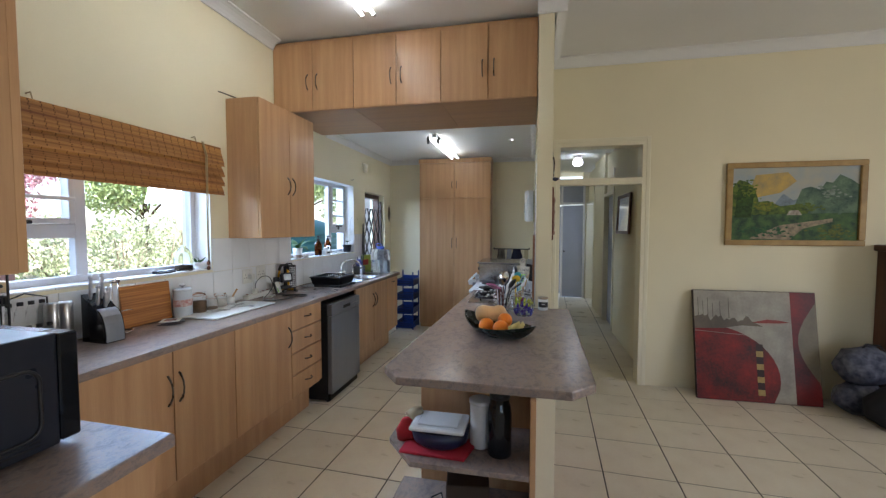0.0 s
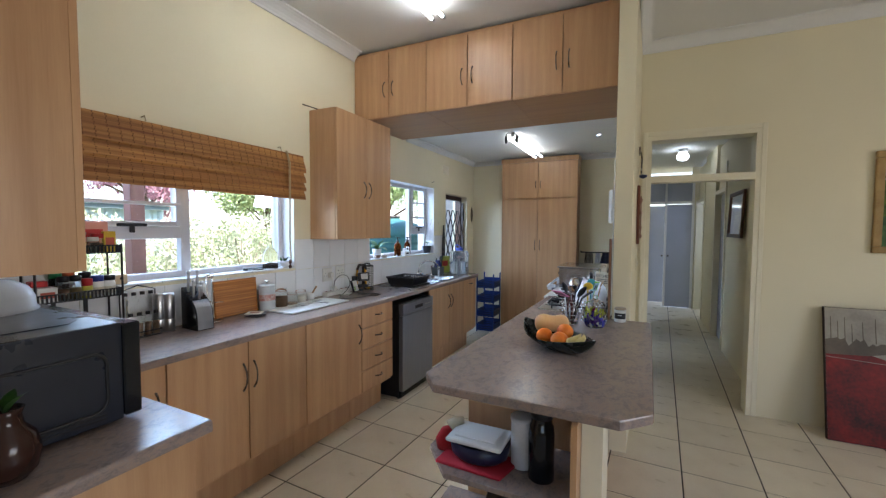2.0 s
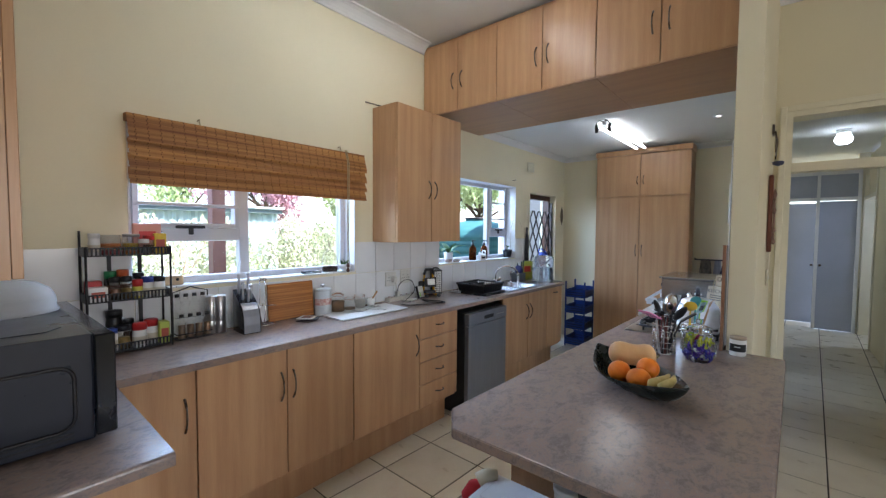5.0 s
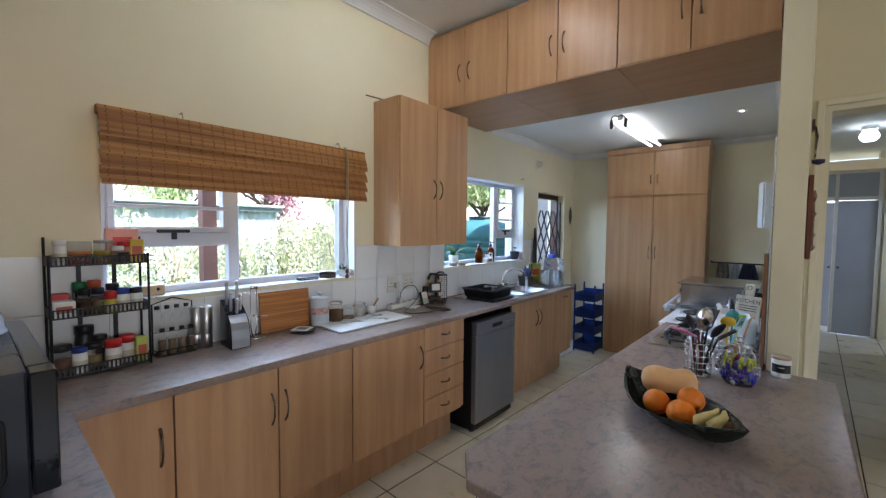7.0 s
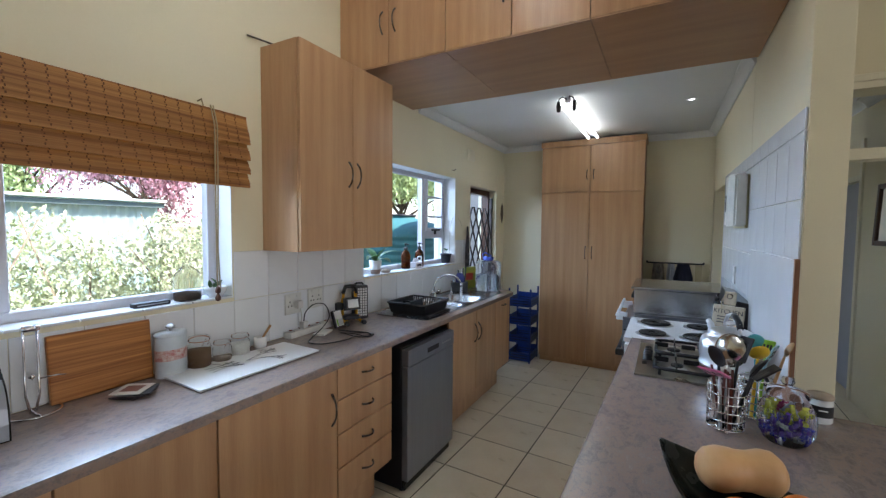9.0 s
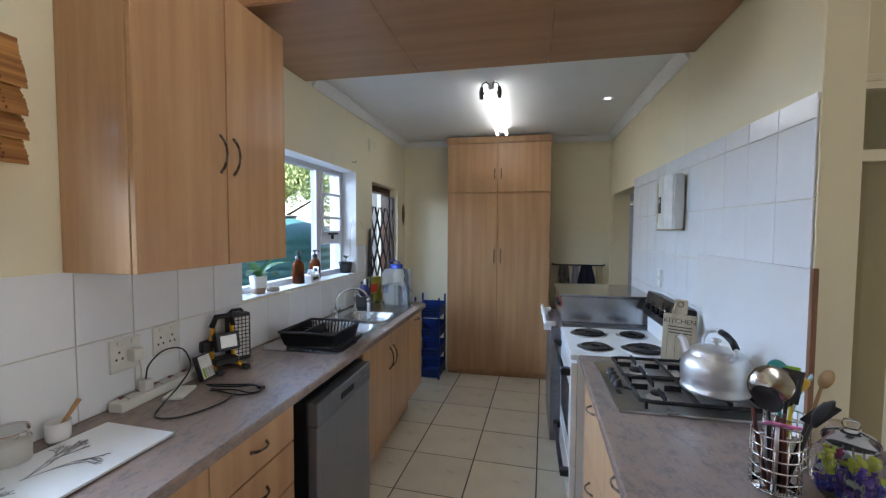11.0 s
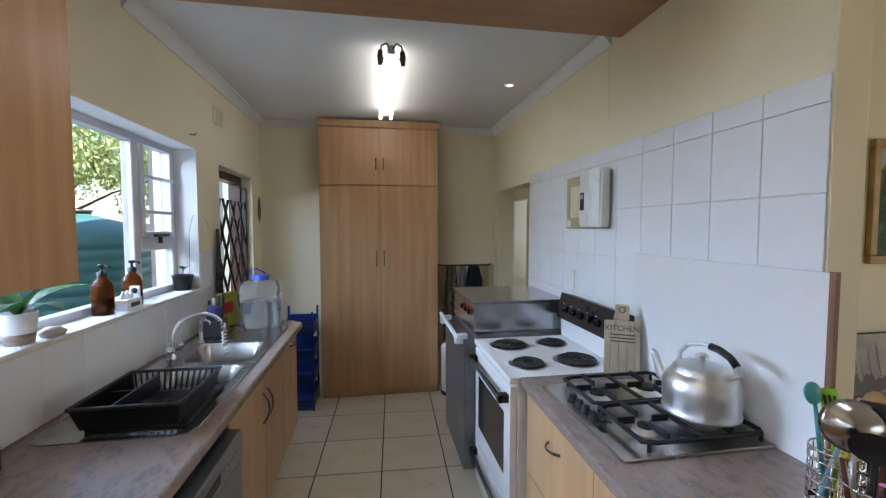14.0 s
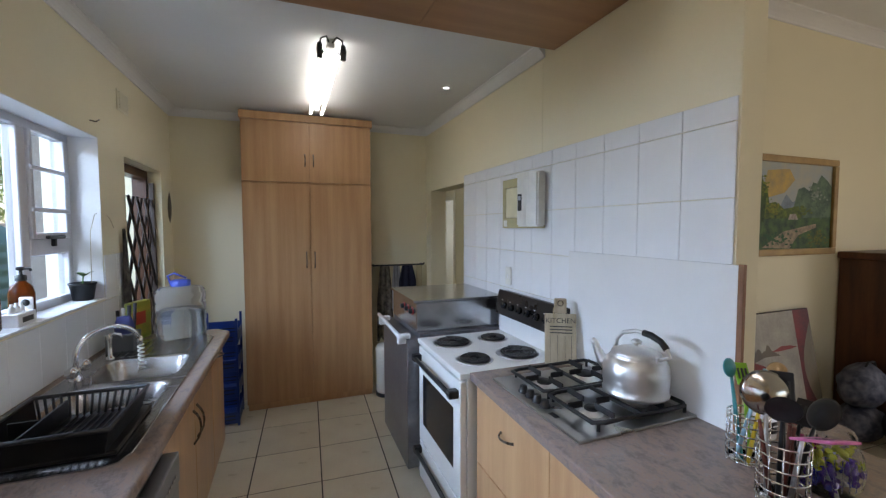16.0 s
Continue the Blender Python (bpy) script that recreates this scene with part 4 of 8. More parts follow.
def kettle():
    u = thing("kettle", (0.205, 3.565, TOP + 0.059), "large dented aluminium stovetop kettle on the hob", "kettle", rz=8)
    u.scale = (0.94, 0.94, 0.94)
    part("body", lathe([(0, 0), (0.115, 0), (0.121, 0.006), (0.122, 0.014), (0.117, 0.02), (0.121, 0.05), (0.122, 0.085), (0.120, 0.108), (0.112, 0.128), (0.099, 0.142), (0.090, 0.147), (0.092, 0.153), (0.086, 0.157)], 40), M_alu, u)
    lid = part("lid", lathe([(0.088, 0.155), (0.09, 0.16), (0.072, 0.17), (0.04, 0.179), (0.015, 0.184), (0, 0.185)], 32), M_alu, u)
    part("knob", lathe([(0.008, 0.183), (0.008, 0.19), (0.02, 0.197), (0.022, 0.203), (0.012, 0.21), (0, 0.211)], 14), M_alu, lid)
    part("spout", tube([(-0.02, 0.104, 0.075), (-0.032, 0.135, 0.10), (-0.04, 0.15, 0.135), (-0.046, 0.158, 0.165), (-0.054, 0.17, 0.177)], [0.03, 0.024, 0.017, 0.014, 0.012], 12), M_alu, u)
    part("handle", tube([(0.0, 0.092, 0.15), (0.0, 0.09, 0.19), (0.0, 0.058, 0.225), (0, 0.0, 0.243), (0, -0.05, 0.241), (0, -0.115, 0.215), (0, -0.135, 0.175), (0, -0.095, 0.15)], 0.008, 8), M_alu, u)
    part("grip", tube([(0, -0.03, 0.242), (0, -0.06, 0.239), (0, -0.1, 0.224), (0, -0.124, 0.20)], 0.0125, 10), M_black, u, "black ribbed handle grip")
    for s in (1, -1):
        part("lug", box(-0.012, 0.012, s * 0.092 - 0.008, s * 0.092 + 0.008, 0.125, 0.165, 0.004), M_alu, u)


kettle()


def panel_board():
    u = thing("splash_board", (XR - 0.012, 3.72, TOP), "white laminated splashback board with brown edge", "board")
    part("board", box(-0.012, 0.0, -0.415, 0.42, 0.0, 0.545, 0.001), M_enamel, u)
    part("edge_strip", box(-0.013, 0.001, -0.432, -0.4155, 0.0, 0.548), M_edge, u, "brown timber edge strip")


M_edge = mat("raw_brown_edge", (0.33, 0.16, 0.08), 0.6, scale=8, fine=60, color2=(0.2, 0.09, 0.05), stretch=(5, 5, 0.6))
panel_board()


def meter_box():
    u = thing("distribution_board", (XR - 0.009, 4.60, 1.735), "beige electrical distribution board beside a white meter", "fuse box")
    fr_ = 0.23
    for a, b, c, d in ((-fr_, fr_, 0.10, 0.155), (-fr_, fr_, -0.155, -0.09), (0.19, fr_, -0.09, 0.10), (-fr_, -0.2, -0.09, 0.10)):
        part("surround", box(-0.014, 0, a, b, c, d, 0.002), M_beige, u)
    part("door", box(-0.012, -0.002, -0.2, 0.19, -0.089, 0.099, 0.002), M_cream, u, "pale cream hinged cover")
    part("sticker", box(-0.0150, -0.0143, 0.17, 0.215, -0.145, -0.105), M_plate, u)
    m = thing("prepaid_meter", (XR - 0.022, 4.43, 1.74), "white plastic prepaid electricity meter", "meter")
    body = bmesh.new()
    prof = [(0.0, -0.085), (0.0, 0.085), (-0.055, 0.085), (-0.085, 0.03), (-0.085, -0.085)]
    vs = []
    for z in (-0.15, 0.155):
        vs.append([body.verts.new((px, -py, z)) for px, py in prof])
    for i in range(5):
        j = (i + 1) % 5
        body.faces.new((vs[0][i], vs[0][j], vs[1][j], vs[1][i]))
    body.faces.new(vs[0])
    body.faces.new(vs[1][::-1])
    bmesh.ops.recalc_face_normals(body, faces=body.faces)
    bmesh.ops.bevel(body, geom=list(body.edges), offset=0.008, segments=2, affect="EDGES")
    part("case", body, M_plate, m)
    part("keypad", box(-0.088, -0.0853, 0.028, 0.068, -0.06, 0.035, 0.001), M_black, m, "black keypad")
    part("display", box(-0.0892, -0.088, 0.034, 0.062, 0.0, 0.024), M_grey, m)


M_beige = paint("beige_metal", (0.43, 0.38, 0.20), 0.4)
M_cream = paint("cream_metal", (0.66, 0.62, 0.42), 0.35)
meter_box()


def sink():
    u = thing("kitchen_sink", (-1.64, 4.48, TL), "stainless double-bowl sink with draining boards", "sink")
    y0, y1, x0, x1 = -0.745, 0.68, -0.225, 0.235
    holes = ((-0.155, 0.20, -0.43, -0.085), (-0.155, 0.20, -0.03, 0.305))

    def ring(bm, cx, cy, hx, hy, rad, z):
        vs = []
        for sx, sy, a0 in ((1, 1, 0), (-1, 1, 90), (-1, -1, 180), (1, -1, 270)):
            for k in range(7):
                a = radians(a0 + 15 * k)
                vs.append(bm.verts.new((cx + sx * (hx - rad) + rad * math.cos(a), cy + sy * (hy - rad) + rad * math.sin(a), z)))
        return vs

    def skin(bm, rings):
        for a, b in zip(rings, rings[1:]):
            for k in range(len(a)):
                bm.faces.new((a[k], a[(k + 1) % len(a)], b[(k + 1) % len(a)], b[k])).smooth = True

    rim = bmesh.new()
    xa, xb = holes[0][0] - 0.002, holes[0][1] + 0.002
    ys = [y0 + 0.05, holes[0][2], holes[0][3], holes[1][2], holes[1][3], y1 - 0.05]
    for i, (a, b) in enumerate(zip(ys, ys[1:])):
        if i in (1, 3):
            cuboid(rim, x0 + 0.002, xa, a, b, 0, 0.004)
            cuboid(rim, xb, x1 - 0.002, a, b, 0, 0.004)
        else:
            cuboid(rim, x0 + 0.002, x1 - 0.002, a, b, 0, 0.004)
    part("rim", rim, M_sink, u)
    for a, b, s in ((y0, y0 + 0.05, -1), (y1 - 0.05, y1, 1)):
        q = [(x0 + 0.05, 0), (x1 - 0.05, 0), (x1 - 0.02, 0.012), (x1 - 0.006, 0.05), (x0 + 0.006, 0.05), (x0 + 0.02, 0.012)]
        end = y0 if s < 0 else y1
        poly = [(px, end - s * py) for px, py in q]
        part("rim_end", prism(poly if s < 0 else poly[::-1], 0, 0.004), M_sink, u)
    for x in (x0, x1):
        part("rim_lip", tube([(x, y0 + 0.05, 0.003), (x, y1 - 0.05, 0.003)], 0.003, 6), M_sink, u)
    for xa, xb, ya, yb in holes:
        b = bmesh.new()
        cx, cy, hx, hy = (xa + xb) / 2, (ya + yb) / 2, (xb - xa) / 2, (yb - ya) / 2
        skin(b, [ring(b, cx, cy, hx + 0.003, hy + 0.003, 0.002, 0.0045), ring(b, cx, cy, hx - 0.004, hy - 0.004, 0.06, 0.0048), ring(b, cx, cy, hx - 0.011, hy - 0.011, 0.06, -0.002),
                 ring(b, cx, cy, hx - 0.024, hy - 0.024, 0.06, -0.10), ring(b, cx, cy, hx - 0.034, hy - 0.034, 0.06, -0.132), ring(b, cx, cy, hx - 0.06, hy - 0.06, 0.05, -0.148),
                 ring(b, cx, cy, 0.03, 0.03, 0.029, -0.152), ring(b, cx, cy, 0.006, 0.006, 0.0055, -0.1521)])
        bmesh.ops.recalc_face_normals(b, faces=b.faces)
        bo = part("bowl", b, M_sink, u)
        part("plug_hole", lathe([(0.0, -0.1505), (0.03, -0.1505), (0.034, -0.149), (0.034, -0.1515)], 16, m=pose(cx, cy, 0)), M_bronze, bo)
    for i in range(11):
        part("drain_ridge", box(-0.155 + i * 0.034, -0.143 + i * 0.034, 0.335, 0.63, 0.004, 0.008, 0.0015), M_sink, u)


M_sink = mat("satin_sink_steel", (0.50, 0.50, 0.515), 0.24, 1.0, var=0.05, scale=5, fine=110, bump=0.003, stretch=(1, 9, 9))
sink()


def tap():
    u = thing("mixer_tap", (-1.82, 4.53, TL + 0.004), "chrome swan-neck kitchen mixer tap", "tap")
    part("base", lathe([(0.026, 0), (0.024, 0.012), (0.017, 0.03), (0.017, 0.05), (0, 0.052)], 18), M_chrome, u)
    part("bridge", tube([(0, -0.06, 0.035), (0, 0.06, 0.035)], 0.012, 10), M_chrome, u)
    for s in (-1, 1):
        part("valve_knob", lathe([(0, 0), (0.02, 0), (0.024, 0.01), (0.02, 0.03), (0.01, 0.04), (0, 0.041)], 12, m=pose(0, s * 0.055, 0.035, 0, 40, 0)), M_chrome, u)
    pts = [(0.0, 0, 0.05)] + [(0.085 - 0.085 * math.cos(radians(a)), 0.19 * (1 - math.cos(radians(a))) / 2, 0.09 + 0.105 * math.sin(radians(a))) for a in range(0, 166, 15)]
    part("spout", tube(pts, 0.0105, 10), M_chrome, u)
    e = pts[-1]
    part("nozzle", lathe([(0, 0), (0.012, 0), (0.013, 0.02), (0.011, 0.04), (0, 0.04)], 12, m=pose(e[0] + 0.004, e[1] + 0.004, e[2] - 0.035)), M_chrome, u)
    coil = [(e[0] + 0.006 + 0.011 * math.cos(k * 0.7), e[1] + 0.004 + 0.011 * math.sin(k * 0.7), e[2] - 0.035 - k * 0.0021) for k in range(60)]
    part("coil_hose", tube(coil, 0.0042, 6), M_white, u, "white coiled plastic tap hose")
    f = thing("filter_tap", (-1.80, 4.82, TL + 0.004), "small chrome filter tap beside the sink", "tap")
    part("post", lathe([(0.02, 0), (0.018, 0.008), (0.009, 0.014), (0.009, 0.09), (0.012, 0.095), (0.012, 0.12), (0, 0.122)], 14), M_chrome, f)
    part("spout", tube([(0, 0, 0.1), (0.02, -0.01, 0.125), (0.05, -0.02, 0.12), (0.055, -0.02, 0.1)], 0.006, 8), M_chrome, f)


tap()


def dish_rack():
    u = thing("dish_rack", (-1.60, 3.925, TL + 0.004), "black plastic dish drainer on the sink's end", "dish rack")
    w, l, h = 0.155, 0.165, 0.088
    part("tray", box(-w + 0.02, w + 0.005, -l + 0.03, l + 0.02, 0.0, 0.014, 0.004), M_black, u)

    def at(sx, sy, z):
        k = 0.86 + 0.14 * z / h
        return (sx * w * k, sy * l * k, z)

    rim = [at(-1, -1, h), at(1, -1, h), at(1, 1, h), at(-1, 1, h)]
    part("rim", tube(rim, 0.007, 6, closed=True), M_black, u)
    for (ax, ay), (bx, by) in (((-1, -1), (1, -1)), ((1, -1), (1, 1)), ((-1, 1), (-1, -1))):
        b = bmesh.new()
        q = [at(ax, ay, 0.016), at(bx, by, 0.016), at(bx, by, h), at(ax, ay, h)]
        b.faces.new([b.verts.new(v) for v in q])
        bmesh.ops.solidify(b, geom=list(b.faces), thickness=0.004)
        part("side", b, M_black, u)
    for i in range(15):
        f = -0.95 + 1.9 * i / 14
        part("rib", tube([at(f, 1, 0.016), at(f, 1, h)], 0.0042, 5), M_black, u)
        part("floor_bar", tube([at(f, -1, 0.018), at(f, 1, 0.018)], 0.0035, 5), M_black, u)
    part("divider", box(-0.062, -0.057, -l * 0.86, l * 0.86, 0.016, 0.078), M_black, u)
    part("divider", box(-w * 0.87, -0.062, -0.003, 0.002, 0.016, 0.078), M_black, u)


dish_rack()


# ---- things on the worktops ----
def col(color, rough=0.4, **k):
    key = (tuple(round(c, 3) for c in color), rough)
    if key not in COLS:
        COLS[key] = mat("plain_finish", color, rough, var=0.05, scale=18, fine=120, bump=0.004, **k)
    return COLS[key]


COLS = {}
BLUE, NAVY, RED, GREEN, YELLOW, ORANGE, PINK, WHITE, BROWN = (0.03, 0.06, 0.32), (0.012, 0.016, 0.05), (0.48, 0.02, 0.02), (0.02, 0.22, 0.08), (0.68, 0.45, 0.03), (0.75, 0.22, 0.02), (0.75, 0.20, 0.42), (0.74, 0.74, 0.72), (0.16, 0.07, 0.03)
TINY = mat("print_ink", (0.05, 0.05, 0.05), 0.6)


def bottle(name, at, r, h, body, lid, lid_h, label, category, neck=1.0, wrap=None, fill=None, group=""):
    """A jar or bottle with lid, contents and label band."""
    u = thing(name, at, label, category, group)
    part("body", lathe([(0, 0), (r * 0.94, 0), (r, r * 0.08), (r, h * 0.72), (r * (0.55 + 0.45 * neck), h * 0.86), (r * neck, h * 0.9), (r * neck, h)], 18), body, u)
    part("lid", lathe([(0, h + lid_h), (r * neck * 1.02, h + lid_h), (r * neck * 1.08, h + lid_h * 0.9), (r * neck * 1.08, h - lid_h * 0.1), (r * neck, h - lid_h * 0.1)], 18), lid, u)
    if fill is not None:
        part("contents", lathe([(0, 0.004), (r * 0.9, 0.004), (r * 0.92, h * 0.6), (0, h * 0.62)], 14), fill, u)
    if wrap is not None:
        part("label_band", lathe([(r * 1.012, h * 0.18), (r * 1.012, h * 0.6)], 18), wrap, u)
    return u


# three-tier spice rack
def spice_rack():
    y0, y1, x0, x1 = 1.122, 1.445, -1.895, -1.765
    u = thing("spice_rack", ((x0 + x1) / 2, (y0 + y1) / 2, TL), "black pierced-metal three-tier rack crowded with spices", "rack")
    hx, hy = (x1 - x0) / 2, (y1 - y0) / 2
    for sx, sy in ((-1, -1), (-1, 1), (1, -1), (1, 1)):
        part("post", tube([(sx * hx, sy * hy, 0), (sx * hx, sy * hy, 0.57 if sx < 0 else 0.50)], 0.005, 6), M_iron, u)
    for sy in (-0.35, 0.4):
        part("back_strut", box(-hx - 0.003, -hx + 0.003, sy * hy - 0.008, sy * hy + 0.008, 0, 0.5), M_iron, u)
    for z in (0.008, 0.245, 0.455):
        s = part("shelf", box(-hx, hx, -hy, hy, z, z + 0.004), M_iron, u)
        for x in (-hx, hx):
            for zz in (z, z + 0.034):
                part("rail", box(x - 0.002, x + 0.002, -hy, hy, zz, zz + 0.006), M_iron, s)
            n = 22
            sl = bmesh.new()
            for i in range(n):
                yy = -hy + 2 * hy * (i + 0.5) / n
                cuboid(sl, x - 0.0015, x + 0.0015, yy - 0.0035, yy + 0.0035, z, z + 0.036)
            tagged(part("grille", sl, M_iron, s), kind="stuff")
        for y in (-hy, hy):
            part("end_band", box(-hx, hx, y - 0.002, y + 0.002, z, z + 0.04), M_iron, s)
    ox, oy = (x0 + x1) / 2, (y0 + y1) / 2
    g = "jars on the spice rack"
    rows = {
        0.0125: [(-0.13, 0.02, 0.034, 0.10, M_jarg, M_black, 0.022, BROWN), (-0.075, 0.03, 0.026, 0.085, col(WHITE), col(BLUE), 0.02, None), (-0.03, 0.02, 0.03, 0.09, M_jarg, M_black, 0.02, (0.3, 0.2, 0.06)),
                 (0.035, 0.03, 0.03, 0.085, col(WHITE), col(RED), 0.03, None), (0.09, 0.0, 0.03, 0.09, col(WHITE), col(RED), 0.03, None), (-0.05, -0.03, 0.033, 0.15, M_black, M_black, 0.03, None), (0.0, -0.035, 0.028, 0.11, M_jarg, M_black, 0.02, BROWN)],
        0.2495: [(-0.055, 0.03, 0.022, 0.085, M_jarg, M_black, 0.022, BROWN), (-0.01, 0.03, 0.022, 0.085, M_jarg, M_black, 0.022, (0.3, 0.2, 0.06)), (0.03, 0.035, 0.022, 0.06, col((0.5, 0.45, 0.05)), col(RED), 0.03, None),
                 (0.073, 0.03, 0.026, 0.075, col(WHITE), col(BLUE), 0.025, None), (0.12, 0.03, 0.026, 0.075, col(WHITE), M_black, 0.022, None), (-0.06, -0.03, 0.024, 0.10, M_jarg, col(GREEN), 0.03, BROWN), (-0.012, -0.03, 0.024, 0.105, M_jarg, col((0.5, 0.1, 0.03)), 0.03, BROWN), (0.05, -0.03, 0.024, 0.09, M_jarg, M_black, 0.025, BROWN)],
        0.4595: [(-0.125, 0.03, 0.022, 0.08, col(WHITE), col(WHITE), 0.02, None), (-0.06, 0.03, 0.04, 0.032, M_plasticc, M_plasticc, 0.008, RED), (0.012, 0.03, 0.03, 0.03, M_plasticc, M_plasticc, 0.006, ORANGE), (0.06, 0.035, 0.022, 0.055, M_jarg, col(WHITE), 0.018, (0.2, 0.2, 0.18)),
                 (0.09, 0.01, 0.026, 0.07, M_jarg, col(RED), 0.02, BROWN), (-0.055, -0.035, 0.04, 0.085, M_plasticc, M_plasticc, 0.008, ORANGE), (0.025, -0.03, 0.035, 0.085, M_plasticc, col((0.3, 0.3, 0.27)), 0.012, YELLOW)],
    }
    for z, row in rows.items():
        for y, x, r, h, b, lid, lh, fill in row:
            f = col(fill) if fill else None
            w = None if fill else col((0.55, 0.5, 0.4))
            bottle("spice_jar", (ox + x, oy + y, TL + z), r, h, b, lid, lh, "small spice jar with coloured lid on the rack", "jar", 0.92, w, f, g)
    for nm, y, x, z, a, b, h, c, lab in (("card_box", -0.12, 0.03, 0.2495, 0.03, 0.035, 0.065, WHITE, "white paper seasoning box on the rack"), ("card_box", -0.125, -0.02, 0.2495, 0.02, 0.03, 0.09, RED, "red paper seasoning box on the rack"),
                                          ("card_box", 0.135, 0.02, 0.0125, 0.03, 0.022, 0.105, (0.5, 0.6, 0.1), "green and white seasoning packet on the rack"), ("card_box", 0.13, 0.02, 0.4595, 0.012, 0.026, 0.10, YELLOW, "yellow seasoning packet on the rack")):
        v = thing(nm, (ox + x, oy + y, TL + z), lab, "packet")
        part("packet", box(-a, a, -b, b, 0, h, 0.003), col(c), v)
        part("printed_panel", box(a + 0.0003, a + 0.001, -b * 0.7, b * 0.7, h * 0.3, h * 0.7), col((0.5, 0.1, 0.06)), v)
    v = thing("flat_pouch", (ox - 0.035, oy + 0.09, TL + 0.4595), "pink printed plastic pouch standing on the rack", "pouch")
    part("pouch", prism([(-0.012, -0.06), (0.014, -0.06), (0.014, 0.06), (-0.012, 0.06)], 0, 0.15, 0.008), col((0.75, 0.34, 0.28), 0.3), v)
    part("printed_panel", box(0.0145, 0.0152, -0.035, 0.035, 0.07, 0.11), col((0.6, 0.05, 0.05)), v)


spice_rack()


def spice_stand():
    u = thing("spice_bottle_stand", (-1.85, 1.565, TL), "wire stand holding eight small glass spice bottles", "spice stand")
    fr_ = [(-0.02, -0.085, 0), (-0.02, -0.085, 0.245), (-0.02, -0.03, 0.262), (-0.02, 0, 0.272), (-0.02, 0.03, 0.262), (-0.02, 0.085, 0.245), (-0.02, 0.085, 0)]
    part("frame", tube(fr_, 0.0035, 6), M_iron, u)
    part("base", box(-0.02, 0.04, -0.085, 0.085, 0, 0.004), M_iron, u)
    for z in (0.03,):
        part("front_wire", tube([(-0.02, -0.085, z), (0.04, -0.085, z), (0.04, 0.085, z), (-0.02, 0.085, z)], 0.003, 6), M_iron, u)
    for i in range(4):
        for x, zz, dy in ((0.018, 0.004, 0.006), (-0.005, 0.11, -0.006)):
            b = part("bottle", lathe([(0, 0), (0.017, 0), (0.018, 0.01), (0.015, 0.05), (0.018, 0.085), (0.01, 0.105), (0.009, 0.115)], 14, m=pose(x, -0.062 + i * 0.041 + dy, zz)), M_jarg, u)
            part("cap", lathe([(0.011, 0.112), (0.011, 0.128), (0, 0.129)], 12, m=pose(x, -0.062 + i * 0.041 + dy, zz)), M_black, b)
            if zz < 0.1:
                part("contents", lathe([(0, 0.002), (0.0155, 0.003), (0.013, 0.05), (0.015, 0.07), (0, 0.072)], 12, m=pose(x, -0.062 + i * 0.041 + dy, zz)), col((0.28, 0.17, 0.10)), b)


spice_stand()
wb = thing("wooden_box", (-1.985, 1.50, W1[2] + 0.007), "small pale wooden box on the window sill", "box")
part("box", box(-0.035, 0.035, -0.06, 0.06, 0, 0.05, 0.003), col((0.52, 0.38, 0.22), 0.5), wb)
part("knot", lathe([(0, 0.0), (0.008, 0.0), (0.008, 0.002), (0, 0.002)], 12, m=pose(0.035, 0.03, 0.03, 0, 90, 0)), M_black, wb)
for x, y in ((-1.845, 1.705), (-1.865, 1.665)):
    g = thing("pepper_mill", (x, y, TL), "brushed steel pepper mill standing on the worktop", "pepper mill", "steel mills")
    part("base", lathe([(0, 0), (0.03, 0), (0.031, 0.06), (0.0285, 0.07)], 22), M_steel, g)
    part("top", lathe([(0.0285, 0.072), (0.031, 0.08), (0.031, 0.205), (0.024, 0.214), (0, 0.215)], 22), M_steel, g)


def knife_block():
    u = thing("knife_block", (-1.755, 1.815, TL), "black and steel knife block full of knives", "knife block", rz=-4)

    def slab(side, y0, y1):
        bm = bmesh.new()
        a = [bm.verts.new((x, y0, z)) for x, z in side]
        b = [bm.verts.new((x, y1, z)) for x, z in side]
        bm.faces.new(a)
        bm.faces.new(b[::-1])
        for i in range(len(side)):
            j = (i + 1) % len(side)
            bm.faces.new((a[i], b[i], b[j], a[j]))
        bmesh.ops.recalc_face_normals(bm, faces=bm.faces)
        return bm

    front = [(0.078, 0.004), (0.077, 0.05), (0.07, 0.095), (0.057, 0.13), (0.038, 0.155), (0.022, 0.166)]
    part("block", slab([(-0.08, 0), (0.074, 0)] + [(x - 0.004, z) for x, z in front] + [(-0.03, 0.2), (-0.08, 0.235)], -0.048, 0.048), M_blackg, u)
    part("steel_front", slab(front + [(x - 0.0035, z) for x, z in front[::-1]], -0.043, 0.043), M_dw, u, "brushed steel curved front")
    for dx, dy, h, z in ((-0.05, -0.026, 0.115, 0.205), (-0.045, 0.022, 0.12, 0.205), (-0.01, -0.02, 0.10, 0.175), (-0.012, 0.026, 0.085, 0.175), (0.008, 0.003, 0.075, 0.165)):
        k = part("knife_handle", tube([(dx, dy, z), (dx + 0.004, dy, z + h * 0.25), (dx + 0.006, dy, z + h * 0.7), (dx + 0.008, dy, z + h)], [0.006, 0.0085, 0.0075, 0.010], 8), M_steel, u)
        part("handle_end", lathe([(0, -0.012), (0.010, -0.006), (0.011, 0.002), (0.006, 0.010), (0, 0.011)], 10, m=pose(dx + 0.008, dy, z + h)), M_steel, k)


knife_block()


